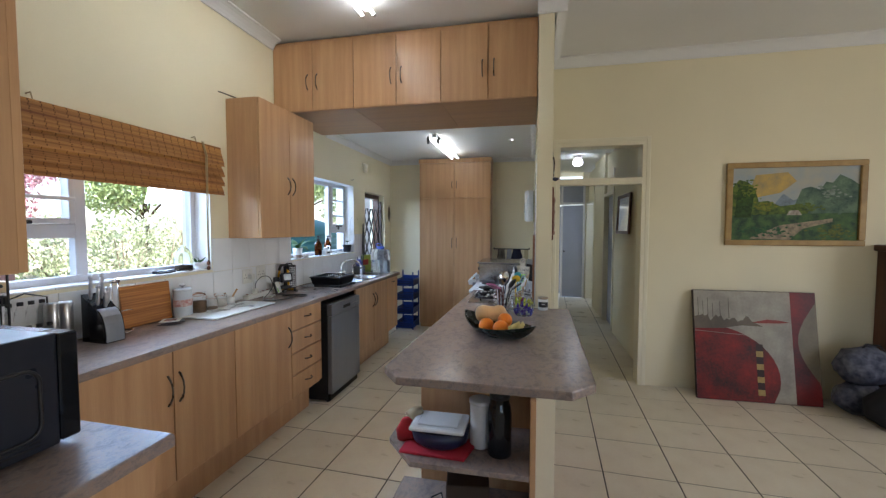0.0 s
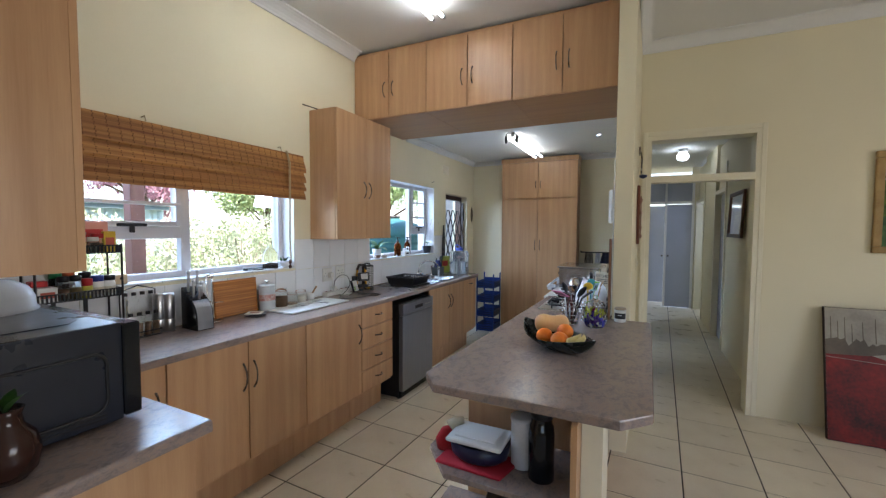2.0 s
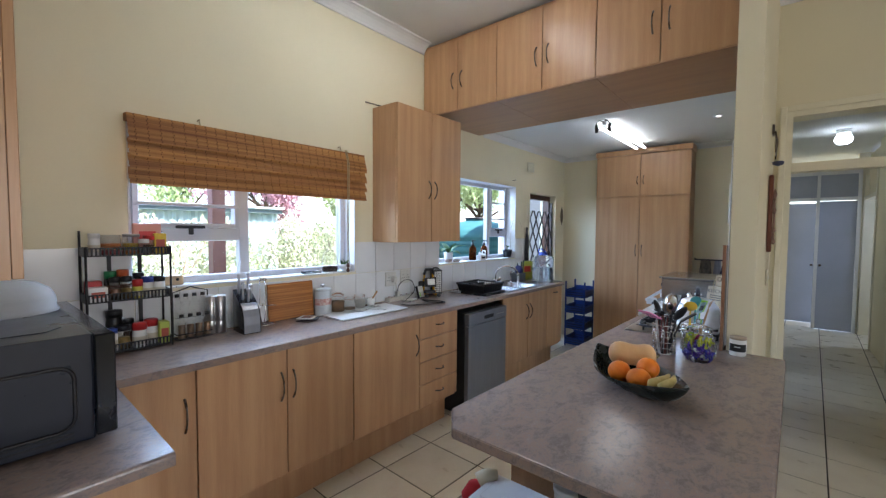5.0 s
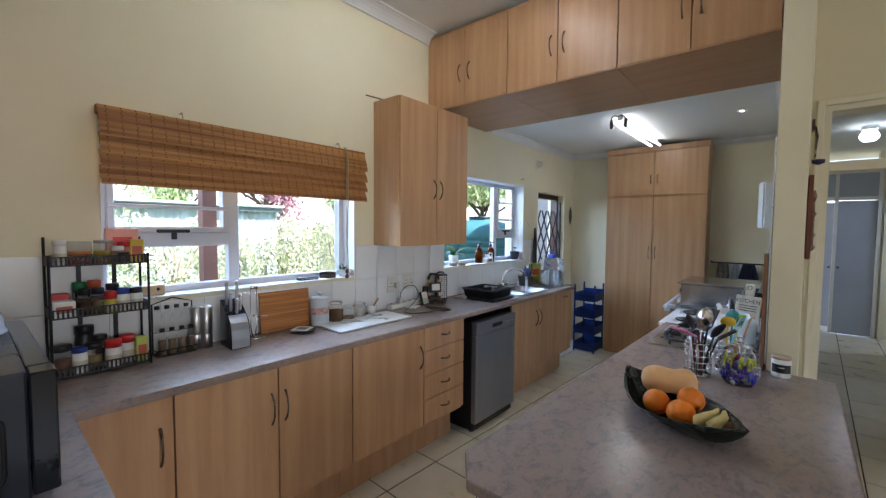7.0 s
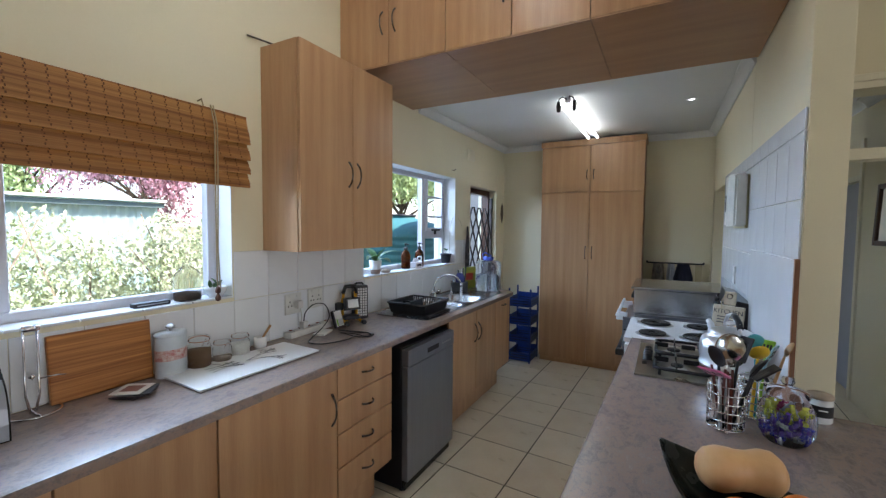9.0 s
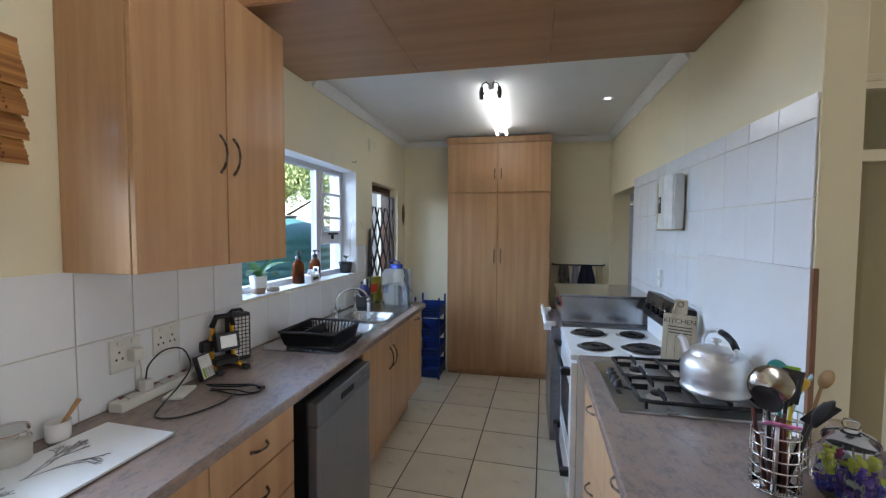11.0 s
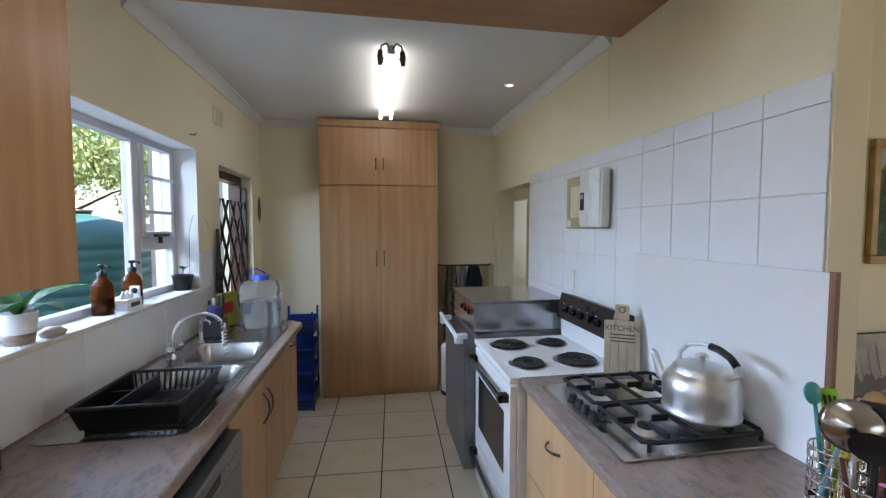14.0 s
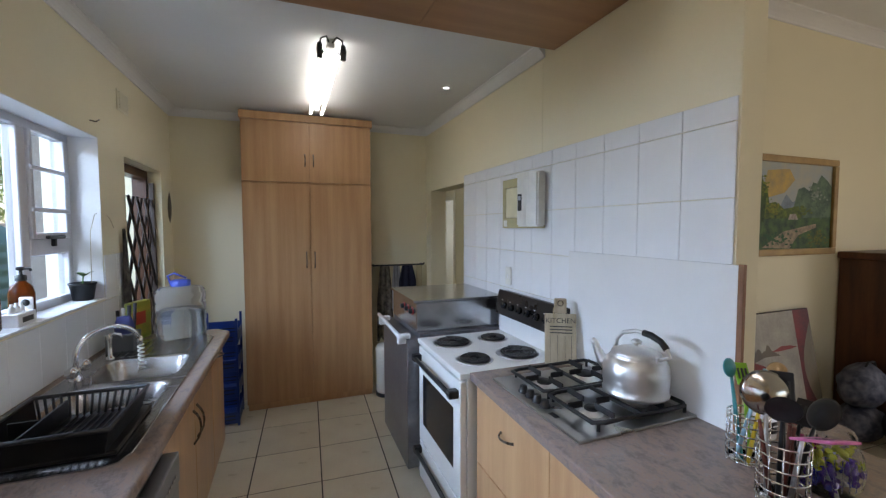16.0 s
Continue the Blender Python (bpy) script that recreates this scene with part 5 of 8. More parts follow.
def towel_holder():
    u = thing("paper_towel_holder", (-1.855, 1.955, TL), "chrome wire kitchen-roll holder without a roll", "holder")
    part("base_ring", tube([(0.07 * math.cos(a * 0.3), 0.07 * math.sin(a * 0.3), 0.004) for a in range(21)], 0.004, 6, closed=True), M_chrome, u)
    part("cross_bar", tube([(-0.07, 0, 0.004), (0.07, 0, 0.004)], 0.004, 6), M_chrome, u)
    for y in (-0.017, 0.017):
        part("rod", tube([(0, y * 0.4, 0.004), (0, y, 0.06), (0, y, 0.275)], 0.0038, 6), M_chrome, u)
    part("top", tube([(0, -0.022, 0.28), (0, 0.022, 0.28)], 0.011, 10), M_chrome, u)
    part("clip_knob", lathe([(0, -0.011), (0.011, 0), (0, 0.011)], 10, m=pose(0, 0, 0.12)), M_chrome, u)
    part("arm", tube([(0, 0.017, 0.11), (0.02, 0.05, 0.115), (0.02, 0.08, 0.11)], 0.0028, 6), M_chrome, u)


towel_holder()
M_bambd = mat("bamboo_board", (0.56, 0.24, 0.06), 0.4, scale=5, fine=30, stretch=(6, 0.2, 16), color2=(0.20, 0.06, 0.015), bump=0.006)
cb = thing("cutting_board", (-1.872, 2.16, TL), "striped bamboo chopping board leaning on the tiles", "chopping board")
part("board", moved(box(-0.009, 0.009, -0.158, 0.158, 0, 0.235, 0.003), pose(0, 0, 0.002, 0, -5, 0)), M_bambd, cb)
cs = thing("coaster_stack", (-1.745, 2.19, TL), "small stack of dark picture coasters", "coasters", rz=35)
for i, c in enumerate(((0.03, 0.025, 0.025), (0.05, 0.03, 0.035), (0.03, 0.03, 0.035))):
    part("coaster", moved(box(-0.05, 0.05, -0.05, 0.05, 0.0005 + i * 0.006, 0.005 + i * 0.006, 0.001), pose(0.01 * i, 0, 0, 0, 0, 12 * (i - 1))), col(c), cs)
tc_ = part("coaster", box(-0.05, 0.05, -0.05, 0.05, 0.0185, 0.0225, 0.001), col((0.66, 0.62, 0.55)), cs)
part("picture", box(-0.03, 0.03, -0.028, 0.028, 0.0226, 0.023), col((0.22, 0.07, 0.04)), tc_)


def canister():
    u = thing("storage_tin", (-1.835, 2.37, TL), "pale blue oval storage tin with a floral band", "tin")
    m = Matrix.Diagonal((0.85, 1.15, 1, 1))
    part("body", moved(lathe([(0, 0), (0.05, 0), (0.052, 0.004), (0.052, 0.165), (0.05, 0.168)], 28), m), M_tin, u)
    part("floral_band", moved(lathe([(0.0525, 0.07), (0.0528, 0.072), (0.0528, 0.112), (0.0525, 0.114)], 28), m), M_floral, u, "pink and yellow floral band")
    lid = part("lid", moved(lathe([(0.053, 0.165), (0.054, 0.168), (0.053, 0.18), (0.04, 0.184), (0, 0.185)], 28), m), M_tin, u)
    part("knob", lathe([(0.006, 0.185), (0.006, 0.193), (0.017, 0.198), (0.019, 0.204), (0.01, 0.211), (0, 0.212)], 16), M_steel, lid)


def tricolor(name, base, a, b, scale, rough=0.45):
    """A pattern of two inks scattered on a ground."""
    m = mat(name, base, rough, scale=scale, fine=scale * 4, color2=a, bump=0.0)
    return m


M_tin = paint("pale_blue_tin", (0.55, 0.60, 0.63), 0.35)
M_floral = tricolor("floral_print", (0.64, 0.56, 0.50), (0.42, 0.10, 0.09), None, 55)
canister()
for x, y, r, h, f, lab in ((-1.815, 2.475, 0.045, 0.135, (0.17, 0.09, 0.035), "glass clip-top jar of brown sugar"), (-1.81, 2.575, 0.039, 0.095, (0.30, 0.22, 0.16), "small glass clip-top jar nearly empty"), (-1.825, 2.675, 0.042, 0.10, (0.70, 0.68, 0.62), "small glass clip-top jar of white powder")):
    j = thing("clip_top_jar", (x, y, TL), lab, "jar", "glass clip-top jars")
    part("glass", lathe([(0, 0), (r * 0.9, 0), (r, 0.008), (r, h * 0.7), (r * 0.85, h * 0.82), (r * 0.85, h * 0.9)], 24), M_jarg, j)
    part("contents", lathe([(0, 0.004), (r * 0.93, 0.006), (r * 0.94, h * (0.6 if f[0] != 0.30 else 0.25)), (0, h * (0.62 if f[0] != 0.30 else 0.27))], 18), col(f, 0.8), j)
    part("lid", lathe([(r * 0.9, h * 0.9), (r * 0.95, h * 0.93), (r * 0.9, h * 1.02), (0, h * 1.05)], 24), M_jarg, j)
    part("seal", lathe([(r * 0.88, h * 0.885), (r * 0.93, h * 0.9), (r * 0.88, h * 0.915)], 20), col((0.55, 0.3, 0.2)), j)
    part("wire_clip", tube([(r * 0.9, -0.012, h * 0.8), (r * 1.1, -0.012, h * 0.85), (r * 1.05, 0, h * 1.0), (r * 1.1, 0.012, h * 0.85), (r * 0.9, 0.012, h * 0.8)], 0.0016, 5), M_chrome, j)
sp = thing("salt_pot", (-1.845, 2.80, TL), "white china pot with a wooden brush", "pot")
part("pot", lathe([(0, 0), (0.024, 0), (0.03, 0.01), (0.031, 0.06), (0.028, 0.06), (0.026, 0.012), (0, 0.01)], 20), M_enamel, sp)
part("brush", tube([(-0.005, 0, 0.012), (0.005, 0.01, 0.05), (0.022, 0.045, 0.11)], [0.004, 0.005, 0.007], 8), col((0.45, 0.25, 0.10)), sp, "wooden brush handle")

gm = thing("worktop_saver", (-1.68, 2.61, TL + 0.003), "white glass worktop saver with a sketched tree", "chopping board")
part("board", prism([(-0.145, -0.285), (0.14, -0.295), (0.143, 0.288), (-0.12, 0.298)], 0, 0.008, 0.002), M_enamel, gm)
rb = random.Random(9)
tr = bmesh.new()


def twig(bm, p, ang, ln, depth):
    q = (p[0] + ln * math.cos(ang), p[1] + ln * math.sin(ang), 0.0086)
    tube([p, q], 0.0009, 3, bm)
    if depth:
        for k in range(2):
            twig(bm, q, ang + rb.uniform(-0.75, 0.75), ln * rb.uniform(0.6, 0.85), depth - 1)


for a0 in (1.2, 1.75, 2.0):
    twig(tr, (-0.02, -0.02 + a0 * 0.02, 0.0086), a0, 0.06, 4)
for k in range(3):
    twig(tr, (0.03 * k - 0.06, -0.16, 0.0086), 1.4 + 0.2 * k, 0.05, 3)
tagged(part("tree_drawing", tr, col((0.18, 0.18, 0.18), 0.7), gm, "thin grey drawn branches"), kind="stuff")
for x in (-0.11, 0.11):
    for y in (-0.25, 0.25):
        part("foot", lathe([(0, -0.003), (0.008, -0.003), (0.008, 0.0), (0, 0.0)], 8, m=pose(x, y, 0)), M_black, gm)

# power strip, plugs, charger and cables
ps = thing("power_strip", (-1.868, 3.17, TL), "white multi-way power strip along the wall", "power strip", rz=3)
part("case", box(-0.028, 0.028, -0.19, 0.19, 0, 0.035, 0.005, 2), M_plate, ps)
for i in range(5):
    for dy, dx in ((0, 0.01), (-0.01, -0.01), (0.01, -0.01)):
        part("pin_hole", box(dx - 0.003, dx + 0.003, -0.15 + i * 0.07 + dy - 0.003, -0.15 + i * 0.07 + dy + 0.003, 0.0352, 0.0357), M_black, ps)
    part("switch", box(-0.022, -0.012, -0.158 + i * 0.07, -0.142 + i * 0.07, 0.035, 0.039), col((0.25, 0.06, 0.04)), ps)
pg = thing("plug", (XL + 0.0185, 3.075, 1.125), "ivory plug in the wall socket with a hanging lead", "plug")
part("body", box(0, 0.035, -0.02, 0.02, -0.022, 0.022, 0.006, 2), M_plate, pg)
part("lead", tube(curved([(0.03, 0, -0.015), (0.035, 0.005, -0.06), (0.025, 0.01, -0.12), (0.035, 0.0, -0.158)]), 0.0035, 6), M_plate, pg)
ua = thing("usb_charger", (-1.862, 3.10, TL + 0.0355), "white charger plug with a black lead on the strip", "charger")
part("body", box(-0.018, 0.018, -0.018, 0.018, 0, 0.04, 0.004, 2), M_plate, ua)
part("lead", tube(curved([(0.0, 0.0, 0.04), (0.005, 0.01, 0.09), (0.02, 0.06, 0.13), (0.045, 0.12, 0.12), (0.07, 0.13, 0.05), (0.085, 0.06, 0.0), (0.115, -0.05, -0.031), (0.17, -0.12, -0.031), (0.25, -0.10, -0.031), (0.30, 0.02, -0.031), (0.28, 0.12, -0.031)]), 0.003, 6), M_black, ua, "black cable")
bc = thing("black_cable", (-1.60, 3.2, TL), "loose black cable lying in loops", "cable")
part("loop", tube(curved([(-0.15, 0.06, 0.004), (-0.05, 0.08, 0.004), (0.03, 0.10, 0.004), (0.09, 0.08, 0.004), (0.10, 0.03, 0.004), (0.05, 0.0, 0.004), (-0.03, 0.01, 0.004), (-0.10, 0.03, 0.004)]), 0.003, 6), M_black, bc)
part("loop", tube(curved([(-0.12, 0.04, 0.009), (-0.02, 0.05, 0.010), (0.05, 0.08, 0.010), (0.105, 0.06, 0.009), (0.09, 0.015, 0.009), (0.0, 0.025, 0.010), (-0.08, 0.0, 0.009)]), 0.003, 6), M_black, bc)
part("connector", box(0.07, 0.1, 0.07, 0.085, 0.0, 0.012, 0.003), M_black, bc)
ap = thing("power_adapter", (-1.78, 3.165, TL), "flat white adapter lying on the worktop", "adapter", rz=20)
part("case", box(-0.035, 0.035, -0.06, 0.06, 0, 0.012, 0.005, 2), M_plate, ap)
ch = thing("battery_charger", (-1.79, 3.315, TL), "white and black battery charger propped up", "charger", rz=4)
ch.scale = (0.85, 0.85, 0.85)
part("case", moved(box(-0.012, 0.012, -0.045, 0.045, 0, 0.125, 0.005, 2), pose(0, 0, 0.003, 0, -18, 0)), M_black, ch)
part("front", moved(box(0.0122, 0.0145, -0.038, 0.038, 0.008, 0.118, 0.001), pose(0, 0, 0.003, 0, -18, 0)), M_plate, ch)
for i in range(4):
    part("battery", moved(box(0.0146, 0.019, -0.033 + i * 0.0175, -0.02 + i * 0.0175, 0.012, 0.06, 0.002), pose(0, 0, 0.003, 0, -18, 0)), col((0.25, 0.5, 0.05)) if i == 0 else M_steel, ch)


def work_light():
    u = thing("work_light", (-1.815, 3.45, TL), "yellow and black portable flood light", "work lamp", rz=-28)
    yl = col((0.70, 0.36, 0.01), 0.4)
    for y in (-0.055, 0.055):
        part("leg", tube([(-0.05, y, 0.014), (0.07, y, 0.014)], 0.010, 8), yl, u)
        part("rubber_foot", tube([(0.055, y, 0.014), (0.09, y, 0.014)], 0.014, 8), M_black, u)
        part("arm", tube([(-0.03, y * 0.85, 0.014), (-0.04, y * 0.85, 0.12), (-0.03, y * 0.7, 0.20)], 0.010, 8), yl, u)
    part("brace", tube([(0.0, -0.055, 0.02), (0.0, 0.055, 0.04)], 0.008, 8), yl, u)
    part("grip", tube([(-0.03, -0.045, 0.19), (-0.02, -0.03, 0.235), (-0.02, 0.03, 0.235), (-0.03, 0.045, 0.19)], 0.013, 10), M_black, u)
    hd = part("lamp_head", moved(box(-0.02, 0.022, -0.05, 0.05, -0.04, 0.04, 0.006, 2), pose(0.01, 0, 0.125, 0, -14, 0)), M_black, u)
    part("reflector", moved(box(0.0225, 0.025, -0.034, 0.034, -0.026, 0.026), pose(0.01, 0, 0.125, 0, -14, 0)), M_reflect, hd, "glass front with reflector")
    part("battery_box", box(-0.07, -0.025, -0.09, -0.04, 0.08, 0.13, 0.005), M_black, u)
    part("cross_plate", box(-0.055, 0.02, -0.05, 0.05, 0.024, 0.05, 0.004), M_black, u)


M_reflect = mat("lamp_reflector", (0.82, 0.82, 0.80), 0.2, 0.35, scale=20, var=0.1)
work_light()
el = thing("led_lantern", (-1.86, 3.585, TL), "black rechargeable lantern with a grid of white diodes", "lantern", rz=-30)
part("case", box(-0.035, 0.03, -0.05, 0.05, 0, 0.225, 0.008, 2), M_black, el)
part("handle", tube([(-0.02, -0.035, 0.22), (-0.01, -0.02, 0.238), (-0.01, 0.02, 0.238), (-0.02, 0.035, 0.22)], 0.007, 8), M_black, el)
ld = bmesh.new()
for i in range(5):
    for k in range(11):
        cuboid(ld, 0.0305, 0.0335, -0.042 + i * 0.0172, -0.042 + i * 0.0172 + 0.013, 0.02 + k * 0.0175, 0.02 + k * 0.0175 + 0.0135, 0.001)
tagged(part("diode_grid", ld, M_reflect, el), kind="stuff")

# on the first window's sill
SZ1, SZ2 = W1[2] + 0.007, W2[2] + 0.007
rc = thing("remote_control", (-1.96, 2.36, SZ1), "small black and silver gadget on the sill", "gadget")
part("body", box(-0.02, 0.02, -0.07, 0.07, 0, 0.018, 0.005, 2), M_black, rc)
part("strip", box(-0.014, 0.021, -0.06, 0.06, 0.007, 0.011), M_steel, rc)
tb = thing("terrarium_bottle", (-1.965, 2.515, SZ1), "upturned clear plastic bottle with soil on the sill", "bottle")
part("shell", lathe([(0, 0), (0.052, 0), (0.055, 0.01), (0.055, 0.09), (0.048, 0.12), (0.026, 0.15), (0.018, 0.155), (0.018, 0.17)], 22), M_jarg, tb)
part("soil", lathe([(0, 0.004), (0.05, 0.004), (0.051, 0.035), (0, 0.045)], 18), col((0.06, 0.035, 0.02), 0.9), tb)
wp = thing("herb_bowl", (-1.955, 2.64, SZ1), "white bowl with a small green herb on the sill", "plant pot")
part("bowl", lathe([(0, 0), (0.03, 0), (0.05, 0.03), (0.055, 0.05), (0.05, 0.05), (0.03, 0.012), (0, 0.01)], 22), M_enamel, wp)
M_leaf = mat("leaf_green", (0.075, 0.20, 0.04), 0.4, scale=20, fine=80, color2=(0.03, 0.09, 0.02), bump=0.01, island=0.2)


def leaf_mesh(ln, w, bend=0.3, fold=0.15):
    bm = bmesh.new()
    n = 6
    rows = []
    for i in range(n + 1):
        f = i / n
        ww = w * math.sin(math.pi * min(1, f * 0.92 + 0.06)) ** 0.8
        z = bend * ln * f * (1 - f * 1.6)
        rows.append([bm.verts.new((ln * f, -ww, z + fold * ww)), bm.verts.new((ln * f, 0, z)), bm.verts.new((ln * f, ww, z + fold * ww))])
    for a, b in zip(rows, rows[1:]):
        for k in range(2):
            bm.faces.new((a[k], a[k + 1], b[k + 1], b[k])).smooth = True
    bmesh.ops.solidify(bm, geom=list(bm.faces), thickness=0.001)
    return bm


rl = random.Random(3)
for i in range(12):
    part("leaf", moved(leaf_mesh(rl.uniform(0.03, 0.05), 0.009), pose(rl.uniform(-0.02, 0.02), rl.uniform(-0.02, 0.02), 0.035 + rl.uniform(0, 0.02), 0, -rl.uniform(20, 60), rl.uniform(0, 360))), M_leaf, wp)
part("soil", lathe([(0, 0.036), (0.046, 0.034)], 18), col((0.06, 0.035, 0.02), 0.9), wp)


# on the sink window's sill
def orchid():
    u = thing("potted_orchid", (-1.965, 3.89, SZ2), "orchid with long green leaves in a white pot", "plant")
    part("pot", lathe([(0, 0), (0.034, 0), (0.043, 0.045), (0.048, 0.10), (0.043, 0.10), (0.036, 0.03), (0, 0.02)], 24), M_enamel, u)
    part("pot_base", lathe([(0.0345, -0.0), (0.036, 0.001), (0.042, 0.034), (0.0405, 0.034)], 24), col((0.28, 0.20, 0.15)), u, "brown lower part of the pot")
    part("soil", lathe([(0, 0.088), (0.042, 0.085)], 18), col((0.07, 0.04, 0.025), 0.9), u)
    for ln, w, az, el_, bd in ((0.24, 0.034, 60, -30, 0.45), (0.22, 0.034, 95, -6, 0.35), (0.20, 0.032, 150, -38, 0.3), (0.19, 0.03, -70, -25, 0.5), (0.15, 0.026, 10, -55, 0.2)):
        part("leaf", moved(leaf_mesh(ln, w, bd), pose(0, 0, 0.09, 0, el_, az)), M_leaf, u)
    s = part("stone", lathe([(0, 0), (0.035, 0.004), (0.04, 0.016), (0.02, 0.03), (0, 0.032)], 9, m=pose(0.03, 0.09, 0.0)), col((0.45, 0.40, 0.34), 0.8), u)


orchid()
M_amber = mat("amber_glass", (0.17, 0.035, 0.005), 0.04, trans=0.8, ior=1.25, var=0.1, bump=0)
for x, y in ((-1.985, 4.33), (-1.985, 4.545)):
    b = thing("soap_bottle", (x, y, SZ2), "amber glass pump soap bottle on the sill", "bottle", "amber pump bottles")
    part("glass", lathe([(0, 0), (0.036, 0), (0.04, 0.006), (0.04, 0.11), (0.034, 0.135), (0.016, 0.155), (0.014, 0.165)], 24), M_amber, b)
    part("liquid", lathe([(0, 0.004), (0.036, 0.006), (0.036, 0.07), (0, 0.071)], 20), col((0.10, 0.03, 0.006), 0.15), b)
    p = part("pump", lathe([(0.018, 0.16), (0.018, 0.18), (0.006, 0.184), (0.005, 0.2), (0.013, 0.202), (0.013, 0.214), (0, 0.216)], 14), M_black, b)
    part("spout", tube([(0, 0, 0.208), (0.03, -0.004, 0.207), (0.036, -0.004, 0.198)], 0.005, 6), M_black, p)
st = thing("sill_caddy", (-1.95, 4.44, SZ2), "white wooden caddy with bottles and a heart", "caddy")
part("tray", box(-0.025, 0.028, -0.055, 0.06, 0, 0.05, 0.003), M_white, st)
part("lettering_bar", box(0.0283, 0.0288, -0.03, 0.04, 0.014, 0.034), TINY, st)
part("heart_panel", box(-0.02, 0.024, 0.05, 0.056, 0.05, 0.10, 0.004), M_white, st)
part("heart", moved(lathe([(0, 0), (0.014, 0.001), (0.014, 0.003), (0, 0.004)], 12), pose(0.002, 0.049, 0.078, 90)), M_black, st)
for i in range(3):
    part("small_bottle", lathe([(0, 0.05), (0.011, 0.05), (0.011, 0.07), (0.005, 0.078), (0.005, 0.086), (0, 0.087)], 10, m=pose(0, -0.035 + i * 0.028, 0)), M_white, st)
pp = thing("potted_seedling", (-1.975, 5.03, SZ2), "seedling in a black plastic pot on the sill", "plant")
part("pot", lathe([(0, 0), (0.042, 0), (0.055, 0.08), (0.058, 0.08), (0.058, 0.09), (0.05, 0.09), (0.04, 0.02), (0, 0.02)], 24), M_black, pp)
part("soil", lathe([(0, 0.082), (0.05, 0.08)], 18), col((0.20, 0.15, 0.10), 0.9), pp)
part("stem", tube([(0, 0, 0.08), (0.003, 0.004, 0.13)], 0.003, 6), M_leaf, pp)
for az, ln in ((20, 0.05), (140, 0.045), (250, 0.05), (320, 0.035)):
    part("leaf", moved(leaf_mesh(ln, 0.016, 0.2), pose(0.003, 0.004, 0.12, 0, -35, az)), M_leaf, pp)
part("wire", tube([(0.03, 0.02, 0.08), (0.035, 0.02, 0.35), (0.045, 0.05, 0.44), (0.06, 0.11, 0.46), (0.07, 0.17, 0.42), (0.075, 0.2, 0.37)], 0.0015, 5), M_twine, pp, "thin arching wire")

# beyond the sink
M_jug = mat("cloudy_plastic", (0.86, 0.89, 0.94), 0.09, trans=0.9, ior=1.1, var=0.03, bump=0)


def water_jug():
    u = thing("water_container", (-1.575, 5.17, TL), "ribbed clear plastic water container with blue lid", "water container")
    prof = [(0, 0), (0.115, 0), (0.124, 0.012)]
    for k in range(4):
        z = 0.03 + k * 0.062
        prof += [(0.126, z), (0.126, z + 0.042), (0.118, z + 0.050), (0.118, z + 0.056)]
    prof += [(0.124, 0.275), (0.108, 0.292), (0.05, 0.302), (0.045, 0.304)]
    part("body", lathe(prof, 28), M_jug, u)
    part("water", lathe([(0, 0.006), (0.108, 0.008), (0.111, 0.16), (0, 0.161)], 24), M_water, u)
    part("lid", lathe([(0.05, 0.30), (0.052, 0.33), (0.044, 0.336), (0, 0.337)], 20), col((0.05, 0.09, 0.45), 0.35), u, "blue screw lid")
    part("handle", tube([(-0.05, 0, 0.315), (-0.06, 0, 0.36), (-0.03, 0, 0.375), (0.03, 0, 0.345)], 0.006, 8), col((0.05, 0.09, 0.45), 0.35), u)


M_water = mat("water", (0.82, 0.88, 0.95), 0.02, trans=0.9, ior=1.15, var=0, bump=0)
water_jug()
ct = thing("sink_caddy", (-1.80, 4.99, TL), "grey plastic sink caddy with brushes and cloths", "caddy")
part("box", box(-0.06, 0.06, -0.06, 0.07, 0, 0.09, 0.006, 2), col((0.10, 0.11, 0.12)), ct)
part("cloth", lathe([(0, 0.08), (0.04, 0.085), (0.045, 0.13), (0.03, 0.175), (0, 0.18)], 9, m=pose(0.01, -0.01, 0)), col((0.06, 0.07, 0.22), 0.9), ct, "blue and white dish cloth")
for i, c in enumerate(((0.02, 0.02, 0.02), (0.6, 0.6, 0.6), (0.03, 0.03, 0.04), (0.02, 0.02, 0.03))):
    part("brush", tube([(-0.03 + 0.022 * i, 0.03, 0.02), (-0.035 + 0.026 * i, 0.045, 0.2 + 0.012 * i)], [0.006, 0.009], 7), col(c), ct)
bg = thing("refill_pouch", (-1.80, 5.20, TL), "green and yellow printed refill pouch", "pouch", rz=70)
part("pouch", prism([(-0.09, -0.02), (0.09, -0.02), (0.07, 0.02), (-0.07, 0.02)], 0, 0.22, 0.012), mat("printed_pouch", (0.20, 0.34, 0.05), 0.3, scale=9, fine=30, color2=(0.55, 0.40, 0.05)), bg)
part("printed_panel", box(-0.06, 0.04, -0.0215, -0.0205, 0.09, 0.16), col((0.55, 0.06, 0.03)), bg)
hc = thing("hanging_cloth", (XL + 0.012, 5.355, 1.58), "grey checked dish towel hanging on the wall", "towel")


